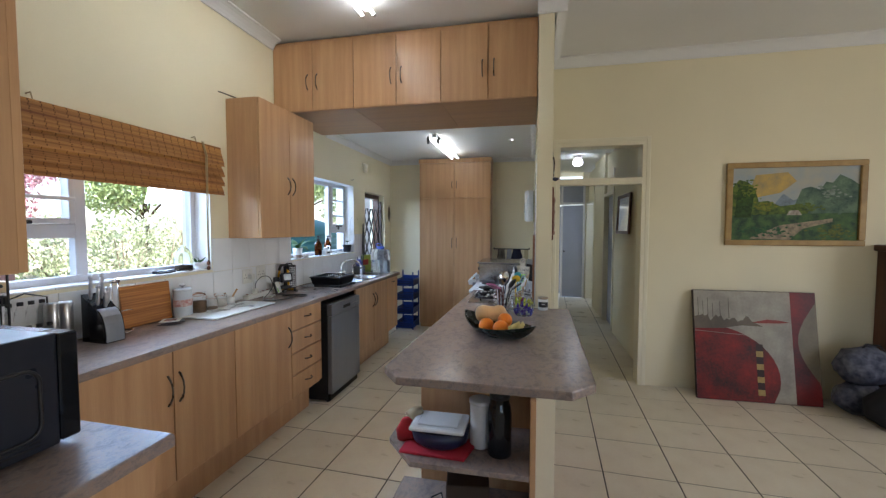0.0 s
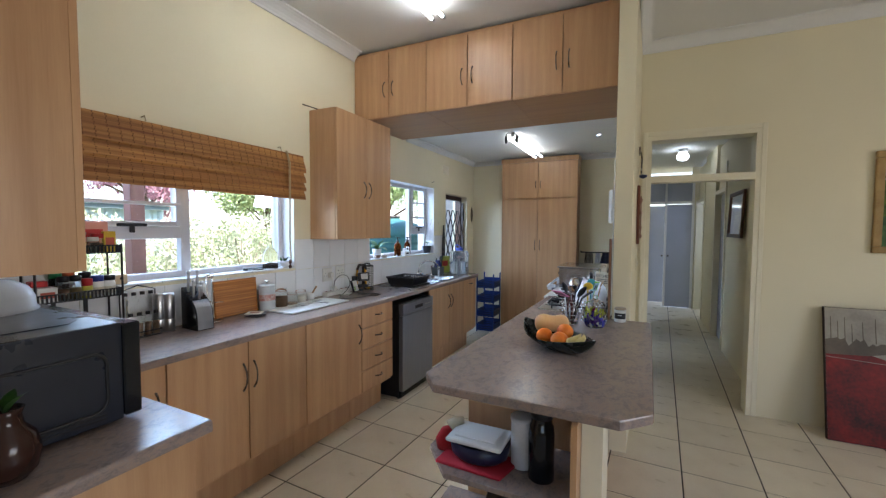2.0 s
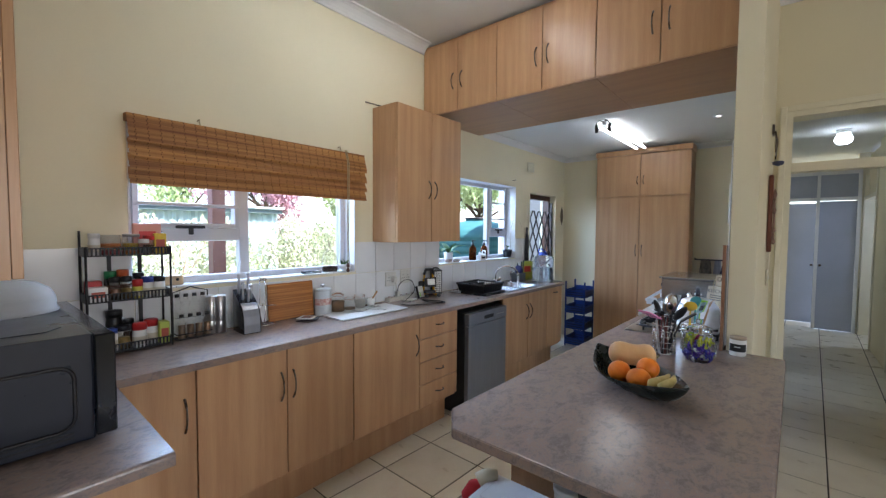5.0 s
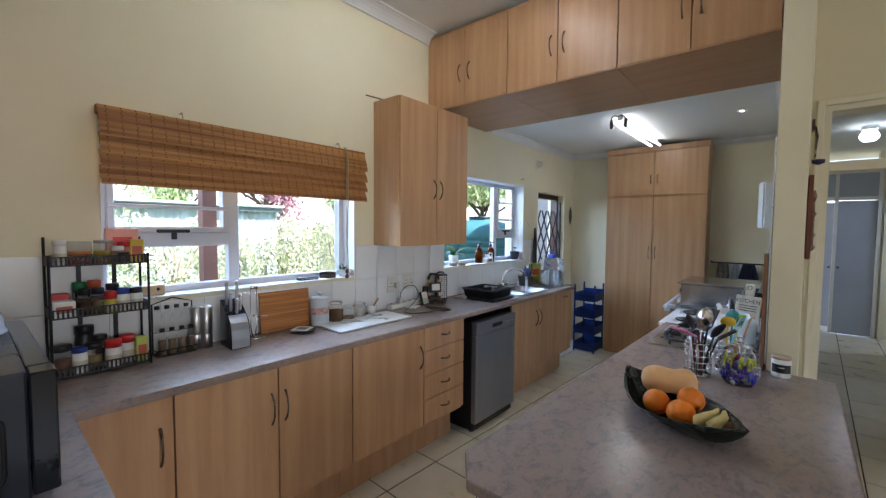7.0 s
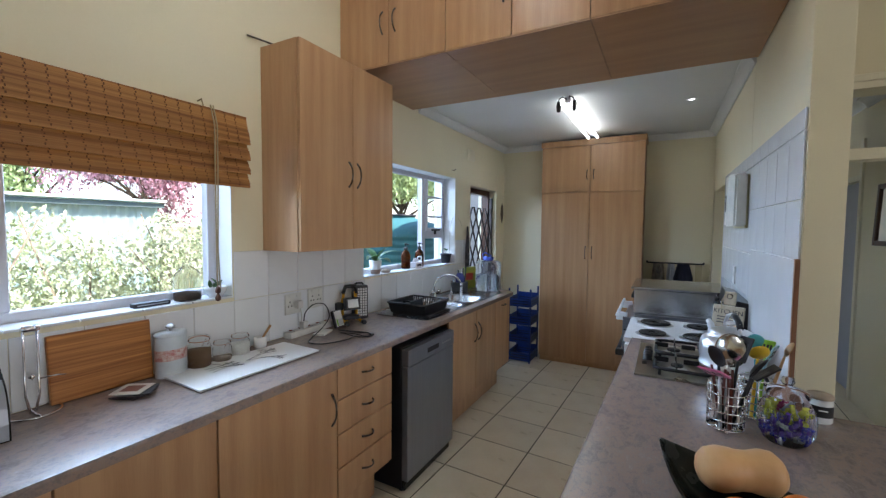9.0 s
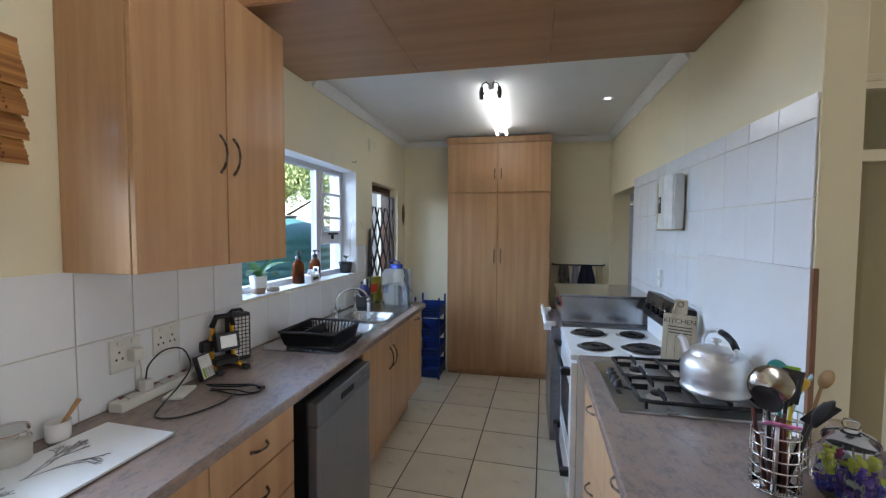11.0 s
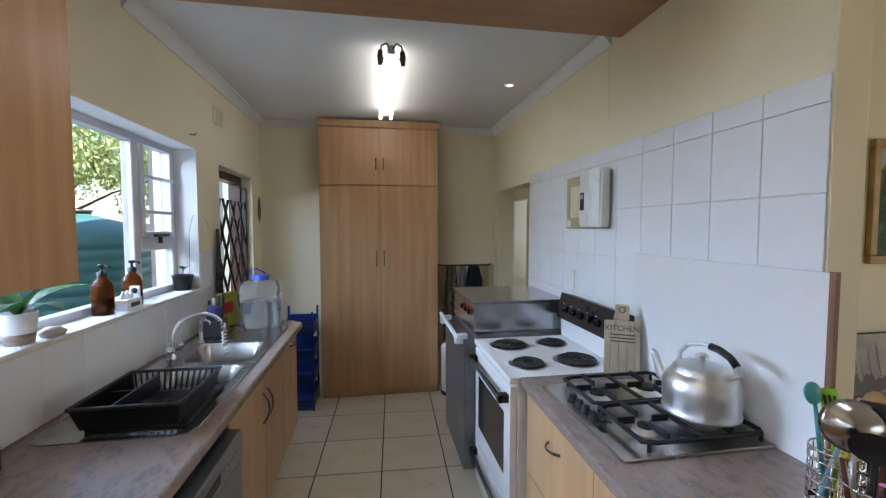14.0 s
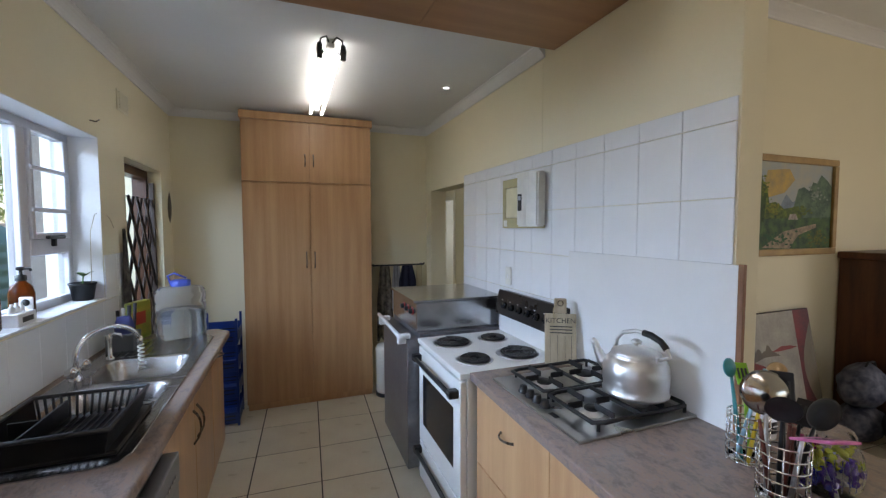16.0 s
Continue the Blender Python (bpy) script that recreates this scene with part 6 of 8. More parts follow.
def drape(w, h, folds, depth, seed, taper=0.35):
    """A hanging cloth gathered at the top."""
    r = random.Random(seed)
    bm = bmesh.new()
    nx, nz = 18, 14
    g = []
    for j in range(nz + 1):
        f = j / nz
        ww = w * (taper + (1 - taper) * min(1, f * 2.2))
        g.append([bm.verts.new((depth * (0.5 + 0.5 * math.sin(i / nx * folds * 6.28 + 0.6 * math.sin(f * 3 + seed))) * (0.35 + 0.65 * f), -ww / 2 + ww * i / nx, -h * f - 0.02 * math.sin(i * 0.9 + seed) * f)) for i in range(nx + 1)])
    for j in range(nz):
        for i in range(nx):
            bm.faces.new((g[j][i], g[j][i + 1], g[j + 1][i + 1], g[j + 1][i])).smooth = True
    bmesh.ops.solidify(bm, geom=list(bm.faces), thickness=0.003)
    return bm


M_check = mat("grey_checked_cloth", (0.22, 0.21, 0.20), 0.9, scale=24, fine=120, color2=(0.07, 0.07, 0.075))
part("towel", drape(0.10, 0.46, 2, 0.03, 2), M_check, hc)
wl = thing("wall_ornament", (XL + 0.004, 6.42, 1.62), "dark leaf-shaped ornament hanging on the wall", "ornament")
part("leaf", lathe([(0, 0), (0.035, 0.06), (0.05, 0.13), (0.035, 0.21), (0, 0.27)], 14, m=Matrix.Diagonal((0.2, 1, 1, 1))), col((0.10, 0.075, 0.05), 0.6), wl)


def crates():
    for k in range(4):
        u = thing("stacking_basket", (-1.515, 6.16, 0.02 + k * 0.212), "blue plastic stacking vegetable basket", "basket", "stacked blue baskets")
        w, l = 0.13, 0.16
        mt = col((0.010, 0.034, 0.17), 0.35)
        part("floor", box(-w, w, -l, l, 0, 0.006), mt, u)
        for sx in (-1, 1):
            for sy in (-1, 1):
                part("leg", box(sx * (w - 0.012), sx * (w + 0.006), sy * (l - 0.012), sy * (l + 0.004), -0.02 if k == 0 else 0.0, 0.21, 0.002), mt, u)
        for y in (-l, l):
            part("side", box(-w, w, y - 0.003, y + 0.003, 0, 0.09 if y < 0 else 0.13, 0.002), mt, u)
            for z in (0.03, 0.06):
                part("slot", box(-w * 0.8, w * 0.8, y - 0.004, y + 0.004, z, z + 0.010), M_black, u)
        for x in (-w, w):
            part("side", box(x - 0.003, x + 0.003, -l, l, 0, 0.10, 0.002), mt, u)
            for z in (0.03, 0.06):
                part("slot", box(x - 0.004, x + 0.004, -l * 0.8, l * 0.8, z, z + 0.010), M_black, u)


crates()

# behind the cooker
bn = thing("pedal_bin", (-0.135, 6.2, 0), "white metal pedal bin with a black base", "bin")
part("body", lathe([(0, 0.03), (0.095, 0.03), (0.10, 0.05), (0.10, 0.40), (0.098, 0.41)], 26), M_enamel, bn)
part("lid", lathe([(0.104, 0.41), (0.104, 0.44), (0.09, 0.475), (0.04, 0.49), (0, 0.492)], 26), M_enamel, bn)
part("base", lathe([(0, 0), (0.105, 0), (0.105, 0.03), (0.09, 0.034)], 26), M_black, bn)
part("pedal", tube([(-0.03, -0.10, 0.02), (-0.035, -0.135, 0.02), (-0.035, -0.135, 0.06), (-0.005, -0.135, 0.085), (0.03, -0.135, 0.06), (0.03, -0.135, 0.02), (0.0, -0.135, 0.005)], 0.008, 8), M_black, bn)
cr = thing("clothes_rail", (0.06, 6.40, 0), "dark metal rail with hanging cloths", "rail")
part("bar", tube([(-0.28, 0, 1.21), (0.24, 0, 1.21)], 0.008, 8), M_black, cr)
for x in (-0.28, 0.24):
    part("bracket", tube([(x, 0.095, 1.21), (x, 0.0, 1.21), (x, -0.02, 1.225)], 0.008, 8), M_black, cr)
for x, w, h, m_, s, lab in ((-0.17, 0.16, 0.72, mat("patterned_curtain", (0.30, 0.26, 0.20), 0.9, scale=26, fine=60, color2=(0.09, 0.075, 0.06)), 1, "brown patterned curtain hanging from the rail"), (-0.05, 0.10, 0.45, col((0.45, 0.46, 0.5), 0.8), 5, "pale grey cloth hanging from the rail"), (0.06, 0.18, 0.32, col((0.03, 0.035, 0.07), 0.8), 7, "navy cloth bag hanging from the rail")):
    c = thing("hanging_cloth", (0.06 + x, 6.375, 1.205), lab, "cloth")
    part("cloth", moved(drape(w, h, 2.5, 0.04, s, 0.6), pose(0, 0, 0, 0, 0, -90)), m_, c)
bb = thing("leaning_board", (0.26, 6.44, 0), "narrow raw timber board leaning on the wall", "board")
part("board", moved(box(-0.03, 0.03, -0.01, 0.01, 0, 1.2), pose(0, 0.02, 0.003, 2, 0, 0)), col((0.50, 0.42, 0.26), 0.7), bb)


# ---- island things ----
def fruit_bowl():
    u = thing("fruit_bowl", (0.155, 2.455, TOP), "dark green boat-shaped bowl filled with fruit", "bowl", rz=-41)
    bm = bmesh.new()
    n, m = 24, 10
    g = []
    for i in range(n + 1):
        s = -1 + 2 * i / n
        hw = 0.14 * (1 - abs(s) ** 1.7) + 0.002
        zr = 0.062 + 0.04 * abs(s) ** 2.2
        row = []
        for j in range(m + 1):
            v = -1 + 2 * j / m
            z = zr * (abs(v) ** 2.0) * (1 - abs(s) ** 3) + zr * abs(s) ** 3 + 0.004
            row.append(bm.verts.new((0.272 * s, hw * v, z)))
        g.append(row)
    for i in range(n):
        for j in range(m):
            bm.faces.new((g[i][j], g[i + 1][j], g[i + 1][j + 1], g[i][j + 1])).smooth = True
    bmesh.ops.recalc_face_normals(bm, faces=bm.faces)
    bmesh.ops.solidify(bm, geom=list(bm.faces), thickness=0.004)
    part("shell", bm, M_bowl, u)
    part("foot", lathe([(0, 0), (0.05, 0), (0.052, 0.004), (0.045, 0.006)], 20), M_bowl, u)


M_bowl = paint("dark_green_glaze", (0.016, 0.022, 0.018), 0.25, 0.2, 10)
fruit_bowl()
M_orange = mat("orange_peel", (0.84, 0.23, 0.010), 0.42, scale=30, fine=260, color2=(0.74, 0.17, 0.008), bump=0.08)
for x, y, z, r in ((0.098, 2.445, 0.978, 0.043), (0.180, 2.405, 0.975, 0.044), (0.198, 2.462, 1.008, 0.041)):
    o = thing("orange", (x, y, z - r), "ripe orange lying in the bowl", "orange", "oranges in the bowl")
    part("fruit", lathe([(0.001, 0.001)] + [(r * math.sin(a * math.pi / 12), r - r * 0.96 * math.cos(a * math.pi / 12)) for a in range(1, 12)] + [(0.004, 1.95 * r), (0, 1.945 * r)], 24), M_orange, o)
    part("stem_end", lathe([(0, 1.96 * r), (0.003, 1.955 * r), (0.004, 1.945 * r)], 8), col((0.25, 0.28, 0.05)), o)
sq = thing("butternut_squash", (0.112, 2.575, 0.965), "pale orange butternut squash in the bowl", "squash", rz=22)
sq.scale = (0.88, 1.03, 1.03)
part("fruit", tube([(-0.107, 0, 0.052), (-0.104, 0, 0.052), (-0.096, 0, 0.052), (-0.08, 0, 0.052), (-0.055, 0.001, 0.052), (-0.03, 0.003, 0.051), (-0.005, 0.004, 0.05), (0.02, 0.004, 0.049), (0.05, 0.002, 0.049), (0.075, 0, 0.049), (0.09, 0, 0.049), (0.098, 0, 0.049), (0.101, 0, 0.049)], [0.006, 0.020, 0.033, 0.044, 0.0485, 0.0465, 0.0425, 0.0425, 0.0485, 0.0465, 0.036, 0.022, 0.007], 28), mat("squash_skin", (0.74, 0.45, 0.21), 0.45, scale=12, fine=60, color2=(0.66, 0.37, 0.15)), sq)
part("stem", tube([(0.098, 0, 0.049), (0.112, 0.003, 0.053)], [0.008, 0.006], 8), col((0.35, 0.28, 0.15)), sq)
for x, y, rz in ((0.255, 2.385, 60), (0.285, 2.375, 75)):
    g = thing("ginger_root", (x, y, 0.972), "knobbly yellow ginger root in the bowl", "ginger", "ginger roots", rz=rz)
    part("root", tube([(-0.05, 0, 0.0), (-0.03, 0.004, 0.012), (0, 0, 0.02), (0.025, -0.006, 0.03), (0.05, 0.004, 0.036)], [0.008, 0.02, 0.017, 0.012, 0.006], 9), mat("ginger_skin", (0.66, 0.52, 0.22), 0.6, scale=30, color2=(0.48, 0.38, 0.12)), g)


def wire_holder(x, y, r, h, label):
    u = thing("utensil_holder", (x, y, TOP), label, "utensil holder", "wire utensil holders")
    for i in range(6):
        z = 0.008 + (h - 0.01) * i / 5
        part("ring", tube([(r * math.cos(a * math.pi / 12), r * math.sin(a * math.pi / 12), z) for a in range(24)], 0.0025, 5, closed=True), M_chrome, u)
    for i in range(12):
        a = i * math.pi / 6
        part("wire", tube([(r * math.cos(a), r * math.sin(a), 0.004), (r * math.cos(a), r * math.sin(a), h)], 0.0018, 5), M_chrome, u)
    part("base", lathe([(0, 0.004), (r, 0.004), (r, 0.006), (0, 0.006)], 18), M_chrome, u)
    for a in (0.5, 2.6, 4.7):
        part("foot", lathe([(0, 0), (0.006, 0.001), (0.006, 0.006), (0, 0.008)], 8, m=pose(r * math.cos(a), r * math.sin(a), 0)), M_chrome, u)
    return u


wire_holder(0.135, 3.045, 0.052, 0.15, "chrome wire holder full of cooking utensils")
wire_holder(0.235, 3.19, 0.05, 0.14, "chrome wire holder with spatulas and spoons")


def utensil(label, x, y, lean, az, ln, handle, head=None, head_shape="spatula", size=0.04, tilt=20):
    u = thing("utensil", (x, y, TOP + 0.007), label, "utensil", "utensils in the wire holders")
    m = pose(0, 0, 0, 0, lean, az)
    part("shaft", moved(tube([(0, 0, 0), (0, 0, ln * 0.6), (0, 0, ln)], [0.006, 0.0055, 0.004], 8), m), handle, u)
    if head is None:
        return
    hm = m @ pose(0, 0, ln, 0, tilt, 0)
    if head_shape == "spatula":
        b = box(-0.003, 0.003, -size * 0.55, size * 0.55, 0, size * 1.9, 0.002)
        p = part("head", moved(b, hm), head, u)
        for k in (-1, 0, 1):
            part("slot", moved(box(-0.0035, 0.0035, k * size * 0.3 - 0.003, k * size * 0.3 + 0.003, size * 0.5, size * 1.4), hm), TINY, p)
    else:
        prof = [(0.0005, -size * 0.36), (size * 0.5, -size * 0.28), (size * 0.85, -size * 0.1), (size, 0.0), (size * 0.97, 0.0), (size * 0.8, -size * 0.08), (size * 0.45, -size * 0.24), (0, -size * 0.31)]
        part("head", moved(lathe(prof, 24), hm @ pose(0, 0, size * 0.9, 0, 90, 0)), head, u)


M_ladle = mat("pierced_steel", (0.62, 0.61, 0.58), 0.18, 1.0, var=0.05)
M_redwood = paint("red_brown_handle", (0.12, 0.028, 0.02), 0.4)
pk = col(PINK, 0.4)
utensil("pink silicone slotted turner with a clear handle", 0.12, 3.02, 9, 248, 0.18, M_steel, pk, "spatula", 0.058, 58)
utensil("pierced steel skimmer in the holder", 0.128, 3.075, 6, 48, 0.19, M_steel, M_ladle, "bowl", 0.056, 6)
utensil("black nylon slotted turner in the holder", 0.14, 3.045, 9, 40, 0.215, M_black, M_black, "spatula", 0.045, 14)
utensil("black nylon ladle in the holder", 0.15, 3.035, 15, -25, 0.185, M_black, M_black, "bowl", 0.042, 15)
utensil("black nylon pasta server in the holder", 0.13, 3.05, 7, 215, 0.20, M_black, M_black, "bowl", 0.036, 10)
utensil("black fish slice lying across the holder", 0.15, 3.04, 19, 12, 0.175, M_black, M_black, "spatula", 0.042, 35)
for i, (dx, dy) in enumerate(((-0.02, -0.015), (0.01, -0.025), (-0.01, 0.02), (0.02, 0.015))):
    utensil("knife with a red-brown wooden handle", 0.135 + dx, 3.045 + dy, 4 + 3 * i, 80 * i, 0.19, M_redwood)
utensil("yellow silicone spoon in the holder", 0.225, 3.18, -8, 100, 0.21, col(YELLOW), col(YELLOW), "bowl", 0.03, -20)
utensil("lime green whisk-shaped spatula in the holder", 0.245, 3.19, 10, 60, 0.20, col((0.25, 0.5, 0.03)), col((0.25, 0.55, 0.03)), "spatula", 0.034, 20)
utensil("pale blue silicone spatula in the holder", 0.22, 3.21, -14, 150, 0.20, col((0.3, 0.5, 0.6)), col((0.32, 0.55, 0.62)), "spatula", 0.034, -10)
utensil("wooden cooking spoon in the holder", 0.25, 3.17, 14, 0, 0.23, col((0.42, 0.24, 0.10)), col((0.42, 0.24, 0.10)), "bowl", 0.028, 10)
utensil("teal plastic spoon in the holder", 0.24, 3.21, 9, 90, 0.22, col((0.05, 0.28, 0.3)), col((0.05, 0.3, 0.32)), "bowl", 0.028, 5)


def sweet_jar():
    u = thing("sweet_jar", (0.288, 3.035, TOP), "ribbed glass jar full of wrapped sweets", "jar")
    prof = [(0, 0), (0.05, 0), (0.056, 0.006), (0.068, 0.03), (0.072, 0.07), (0.066, 0.11), (0.05, 0.135), (0.048, 0.142)]
    part("glass", lathe(prof, 32), M_jarg, u)
    part("lid", lathe([(0.054, 0.142), (0.056, 0.148), (0.05, 0.16), (0.02, 0.172), (0.012, 0.176), (0.018, 0.186), (0.014, 0.198), (0, 0.2)], 28), M_jarg, u)
    for i in range(28):
        a = 2 * math.pi * i / 28
        part("rib", tube([(0.0685 * math.cos(a), 0.0685 * math.sin(a), 0.03), (0.0725 * math.cos(a), 0.0725 * math.sin(a), 0.07), (0.0665 * math.cos(a), 0.0665 * math.sin(a), 0.108)], 0.0018, 4), M_jarg, u)
    r = random.Random(12)
    cols_ = [col((0.05, 0.05, 0.40), 0.25), col((0.09, 0.04, 0.30), 0.25), col((0.50, 0.52, 0.06), 0.25), col((0.30, 0.03, 0.10), 0.25), col((0.45, 0.45, 0.5), 0.25)]
    for i in range(70):
        z = 0.012 + 0.095 * (i / 70)
        rr = 0.05 * math.sqrt(r.random())
        a = r.uniform(0, 6.28)
        k = r.choice((0, 0, 0, 1, 1, 4)) if z < 0.07 else r.choice((1, 2, 2, 3, 4))
        m = pose(rr * math.cos(a), rr * math.sin(a), z, r.uniform(0, 180), r.uniform(0, 180), r.uniform(0, 360))
        part("wrapped_sweet", moved(tube([(-0.018, 0, 0), (-0.011, 0, 0), (-0.008, 0, 0), (0.008, 0, 0), (0.011, 0, 0), (0.018, 0, 0)], [0.008, 0.003, 0.008, 0.008, 0.003, 0.008], 5), m), cols_[k], u)


sweet_jar()
cd = thing("scented_candle", (0.425, 3.265, TOP), "white glass candle with a black label", "candle")
part("glass", lathe([(0, 0), (0.034, 0), (0.036, 0.004), (0.036, 0.08), (0.034, 0.08), (0.034, 0.05), (0, 0.05)], 24), M_enamel, cd)
part("lid", lathe([(0, 0.092), (0.036, 0.092), (0.037, 0.089), (0.037, 0.081), (0.034, 0.080)], 24), col((0.45, 0.36, 0.26), 0.5), cd)
lbm = lathe([(0.0365, 0.022), (0.0365, 0.06)], 28)
bmesh.ops.delete(lbm, geom=[f for f in lbm.faces if f.calc_center_median().y > -0.012], context="FACES")
part("label", lbm, M_black, cd)
part("lettering_bar", moved(box(-0.012, 0.012, -0.0372, -0.0368, 0.044, 0.048), Matrix.Identity(4)), M_white, cd)


def text_mesh(body, size, depth=0.0006):
    cu = bpy.data.curves.new("lettering", "FONT")
    cu.body, cu.size, cu.extrude, cu.align_x = body, size, depth, "CENTER"
    ob = bpy.data.objects.new("lettering", cu)
    me = bpy.data.meshes.new_from_object(ob)
    bpy.data.objects.remove(ob)
    bpy.data.curves.remove(cu)
    bm = bmesh.new()
    bm.from_mesh(me)
    bpy.data.meshes.remove(me)
    return bm


def kitchen_board():
    u = thing("lettered_board", (0.235, 4.045, TOP), "pale wooden serving board with lettering leaning on the stove", "board", rz=-30)
    mt = mat("pale_wood", (0.50, 0.42, 0.30), 0.5, scale=5, fine=40, stretch=(5, 5, 0.5), color2=(0.38, 0.30, 0.20))
    lean = pose(0, 0, 0.002, -9, 0, 0)
    part("board", moved(prism([(-0.075, 0.0), (0.075, 0.0), (0.075, 0.012), (-0.075, 0.012)], 0, 0.245, 0.004), lean), mt, u)
    part("neck", moved(box(-0.03, 0.03, 0, 0.012, 0.2455, 0.32, 0.006), lean), mt, u)
    part("hole_ring", moved(tube([(0.013 * math.cos(a * 0.52), -0.001, 0.295 + 0.013 * math.sin(a * 0.52)) for a in range(12)], 0.0025, 6, closed=True), lean), M_bronze, u)
    part("lettering", moved(text_mesh("KITCHEN", 0.034), lean @ pose(0, -0.001, 0.2, 90)), TINY, u, "dark printed letters")
    for z in (0.18, 0.165, 0.15):
        part("lettering_bar", moved(box(-0.05, 0.055, -0.0012, -0.0004, z, z + 0.005), lean), TINY, u)
    for x in (-0.05, -0.015, 0.02, 0.05):
        part("groove", moved(box(x, x + 0.0015, -0.0012, -0.0004, 0.01, 0.14), lean), TINY, u)
    part("twine", moved(tube([(-0.02, -0.004, 0.30), (-0.035, -0.006, 0.26), (-0.03, -0.006, 0.22)], 0.003, 6), lean), M_twine, u)


kitchen_board()

# on the island's end shelves
SH = 0.6025
cp_ = thing("casserole", (-0.03, 1.84, SH), "dark blue casserole dish with a white lid on red cloth", "casserole")
part("cloth", prism([(-0.15, -0.10), (0.12, -0.11), (0.16, 0.05), (-0.14, 0.06)], 0, 0.012, 0.005), col((0.42, 0.015, 0.03), 0.9), cp_, "folded red cloth")
part("dish", moved(lathe([(0, 0.013), (0.085, 0.013), (0.105, 0.03), (0.115, 0.085), (0.11, 0.085), (0.09, 0.025), (0, 0.022)], 28), Matrix.Diagonal((1.1, 0.82, 1, 1))), col(NAVY, 0.3), cp_)
part("lid", moved(box(-0.115, 0.115, -0.085, 0.085, 0.086, 0.105, 0.012, 3), Matrix.Identity(4)), M_enamel, cp_)
part("lid_panel", box(-0.085, 0.085, -0.06, 0.06, 0.1052, 0.112, 0.003), M_enamel, cp_)
gl = thing("oven_glove", (-0.17, 1.86, SH), "red and cream oven glove on the shelf", "oven glove", rz=30)
part("glove", lathe([(0, 0), (0.045, 0.005), (0.05, 0.05), (0.03, 0.09), (0, 0.095)], 12, m=Matrix.Diagonal((1.2, 0.7, 1, 1))), col((0.40, 0.015, 0.02), 0.9), gl)
part("cuff", tube([(0, 0, 0.092), (0.03, 0.01, 0.11), (0.06, 0.01, 0.115)], [0.03, 0.026, 0.018], 10), col((0.6, 0.53, 0.38), 0.9), gl)
bottle("white_canister", (0.135, 1.875, SH), 0.043, 0.185, col((0.66, 0.66, 0.68)), col((0.66, 0.66, 0.68)), 0.014, "white cardboard canister with red print", "canister", 1.0, None)
bottle("black_flask", (0.22, 1.825, SH), 0.048, 0.235, M_blackg, M_black, 0.022, "glossy black vacuum flask on the shelf", "flask", 0.8)
bx_ = thing("storage_carton", (0.07, 1.9, 0.3025), "dark brown carton with cables on the lower shelf", "carton", rz=8)
part("carton", box(-0.08, 0.1, -0.09, 0.1, 0, 0.15, 0.004), col((0.06, 0.04, 0.03), 0.6), bx_)
part("label", box(-0.02, 0.03, -0.0915, -0.0905, 0.05, 0.08), M_plate, bx_)
part("cable", tube([(-0.16, -0.05, 0.01), (-0.14, -0.06, 0.08), (-0.1, -0.06, 0.10), (-0.09, -0.06, 0.05), (-0.13, -0.05, 0.03)], 0.004, 6), M_black, bx_)

vs_ = thing("brown_vase", (-0.76, 0.715, TL), "glossy dark brown round vase on the microwave counter", "vase")
part("body", lathe([(0, 0), (0.035, 0), (0.052, 0.02), (0.06, 0.06), (0.052, 0.10), (0.032, 0.125), (0.028, 0.15), (0.034, 0.165), (0.03, 0.166), (0.024, 0.15), (0.02, 0.12), (0, 0.11)], 30), paint("brown_glaze", (0.035, 0.014, 0.01), 0.18), vs_)
for az, ln in ((30, 0.07), (140, 0.06), (250, 0.065)):
    part("leaf", moved(leaf_mesh(ln, 0.014, 0.2), pose(0, 0, 0.155, 0, -50, az)), M_leaf, vs_)


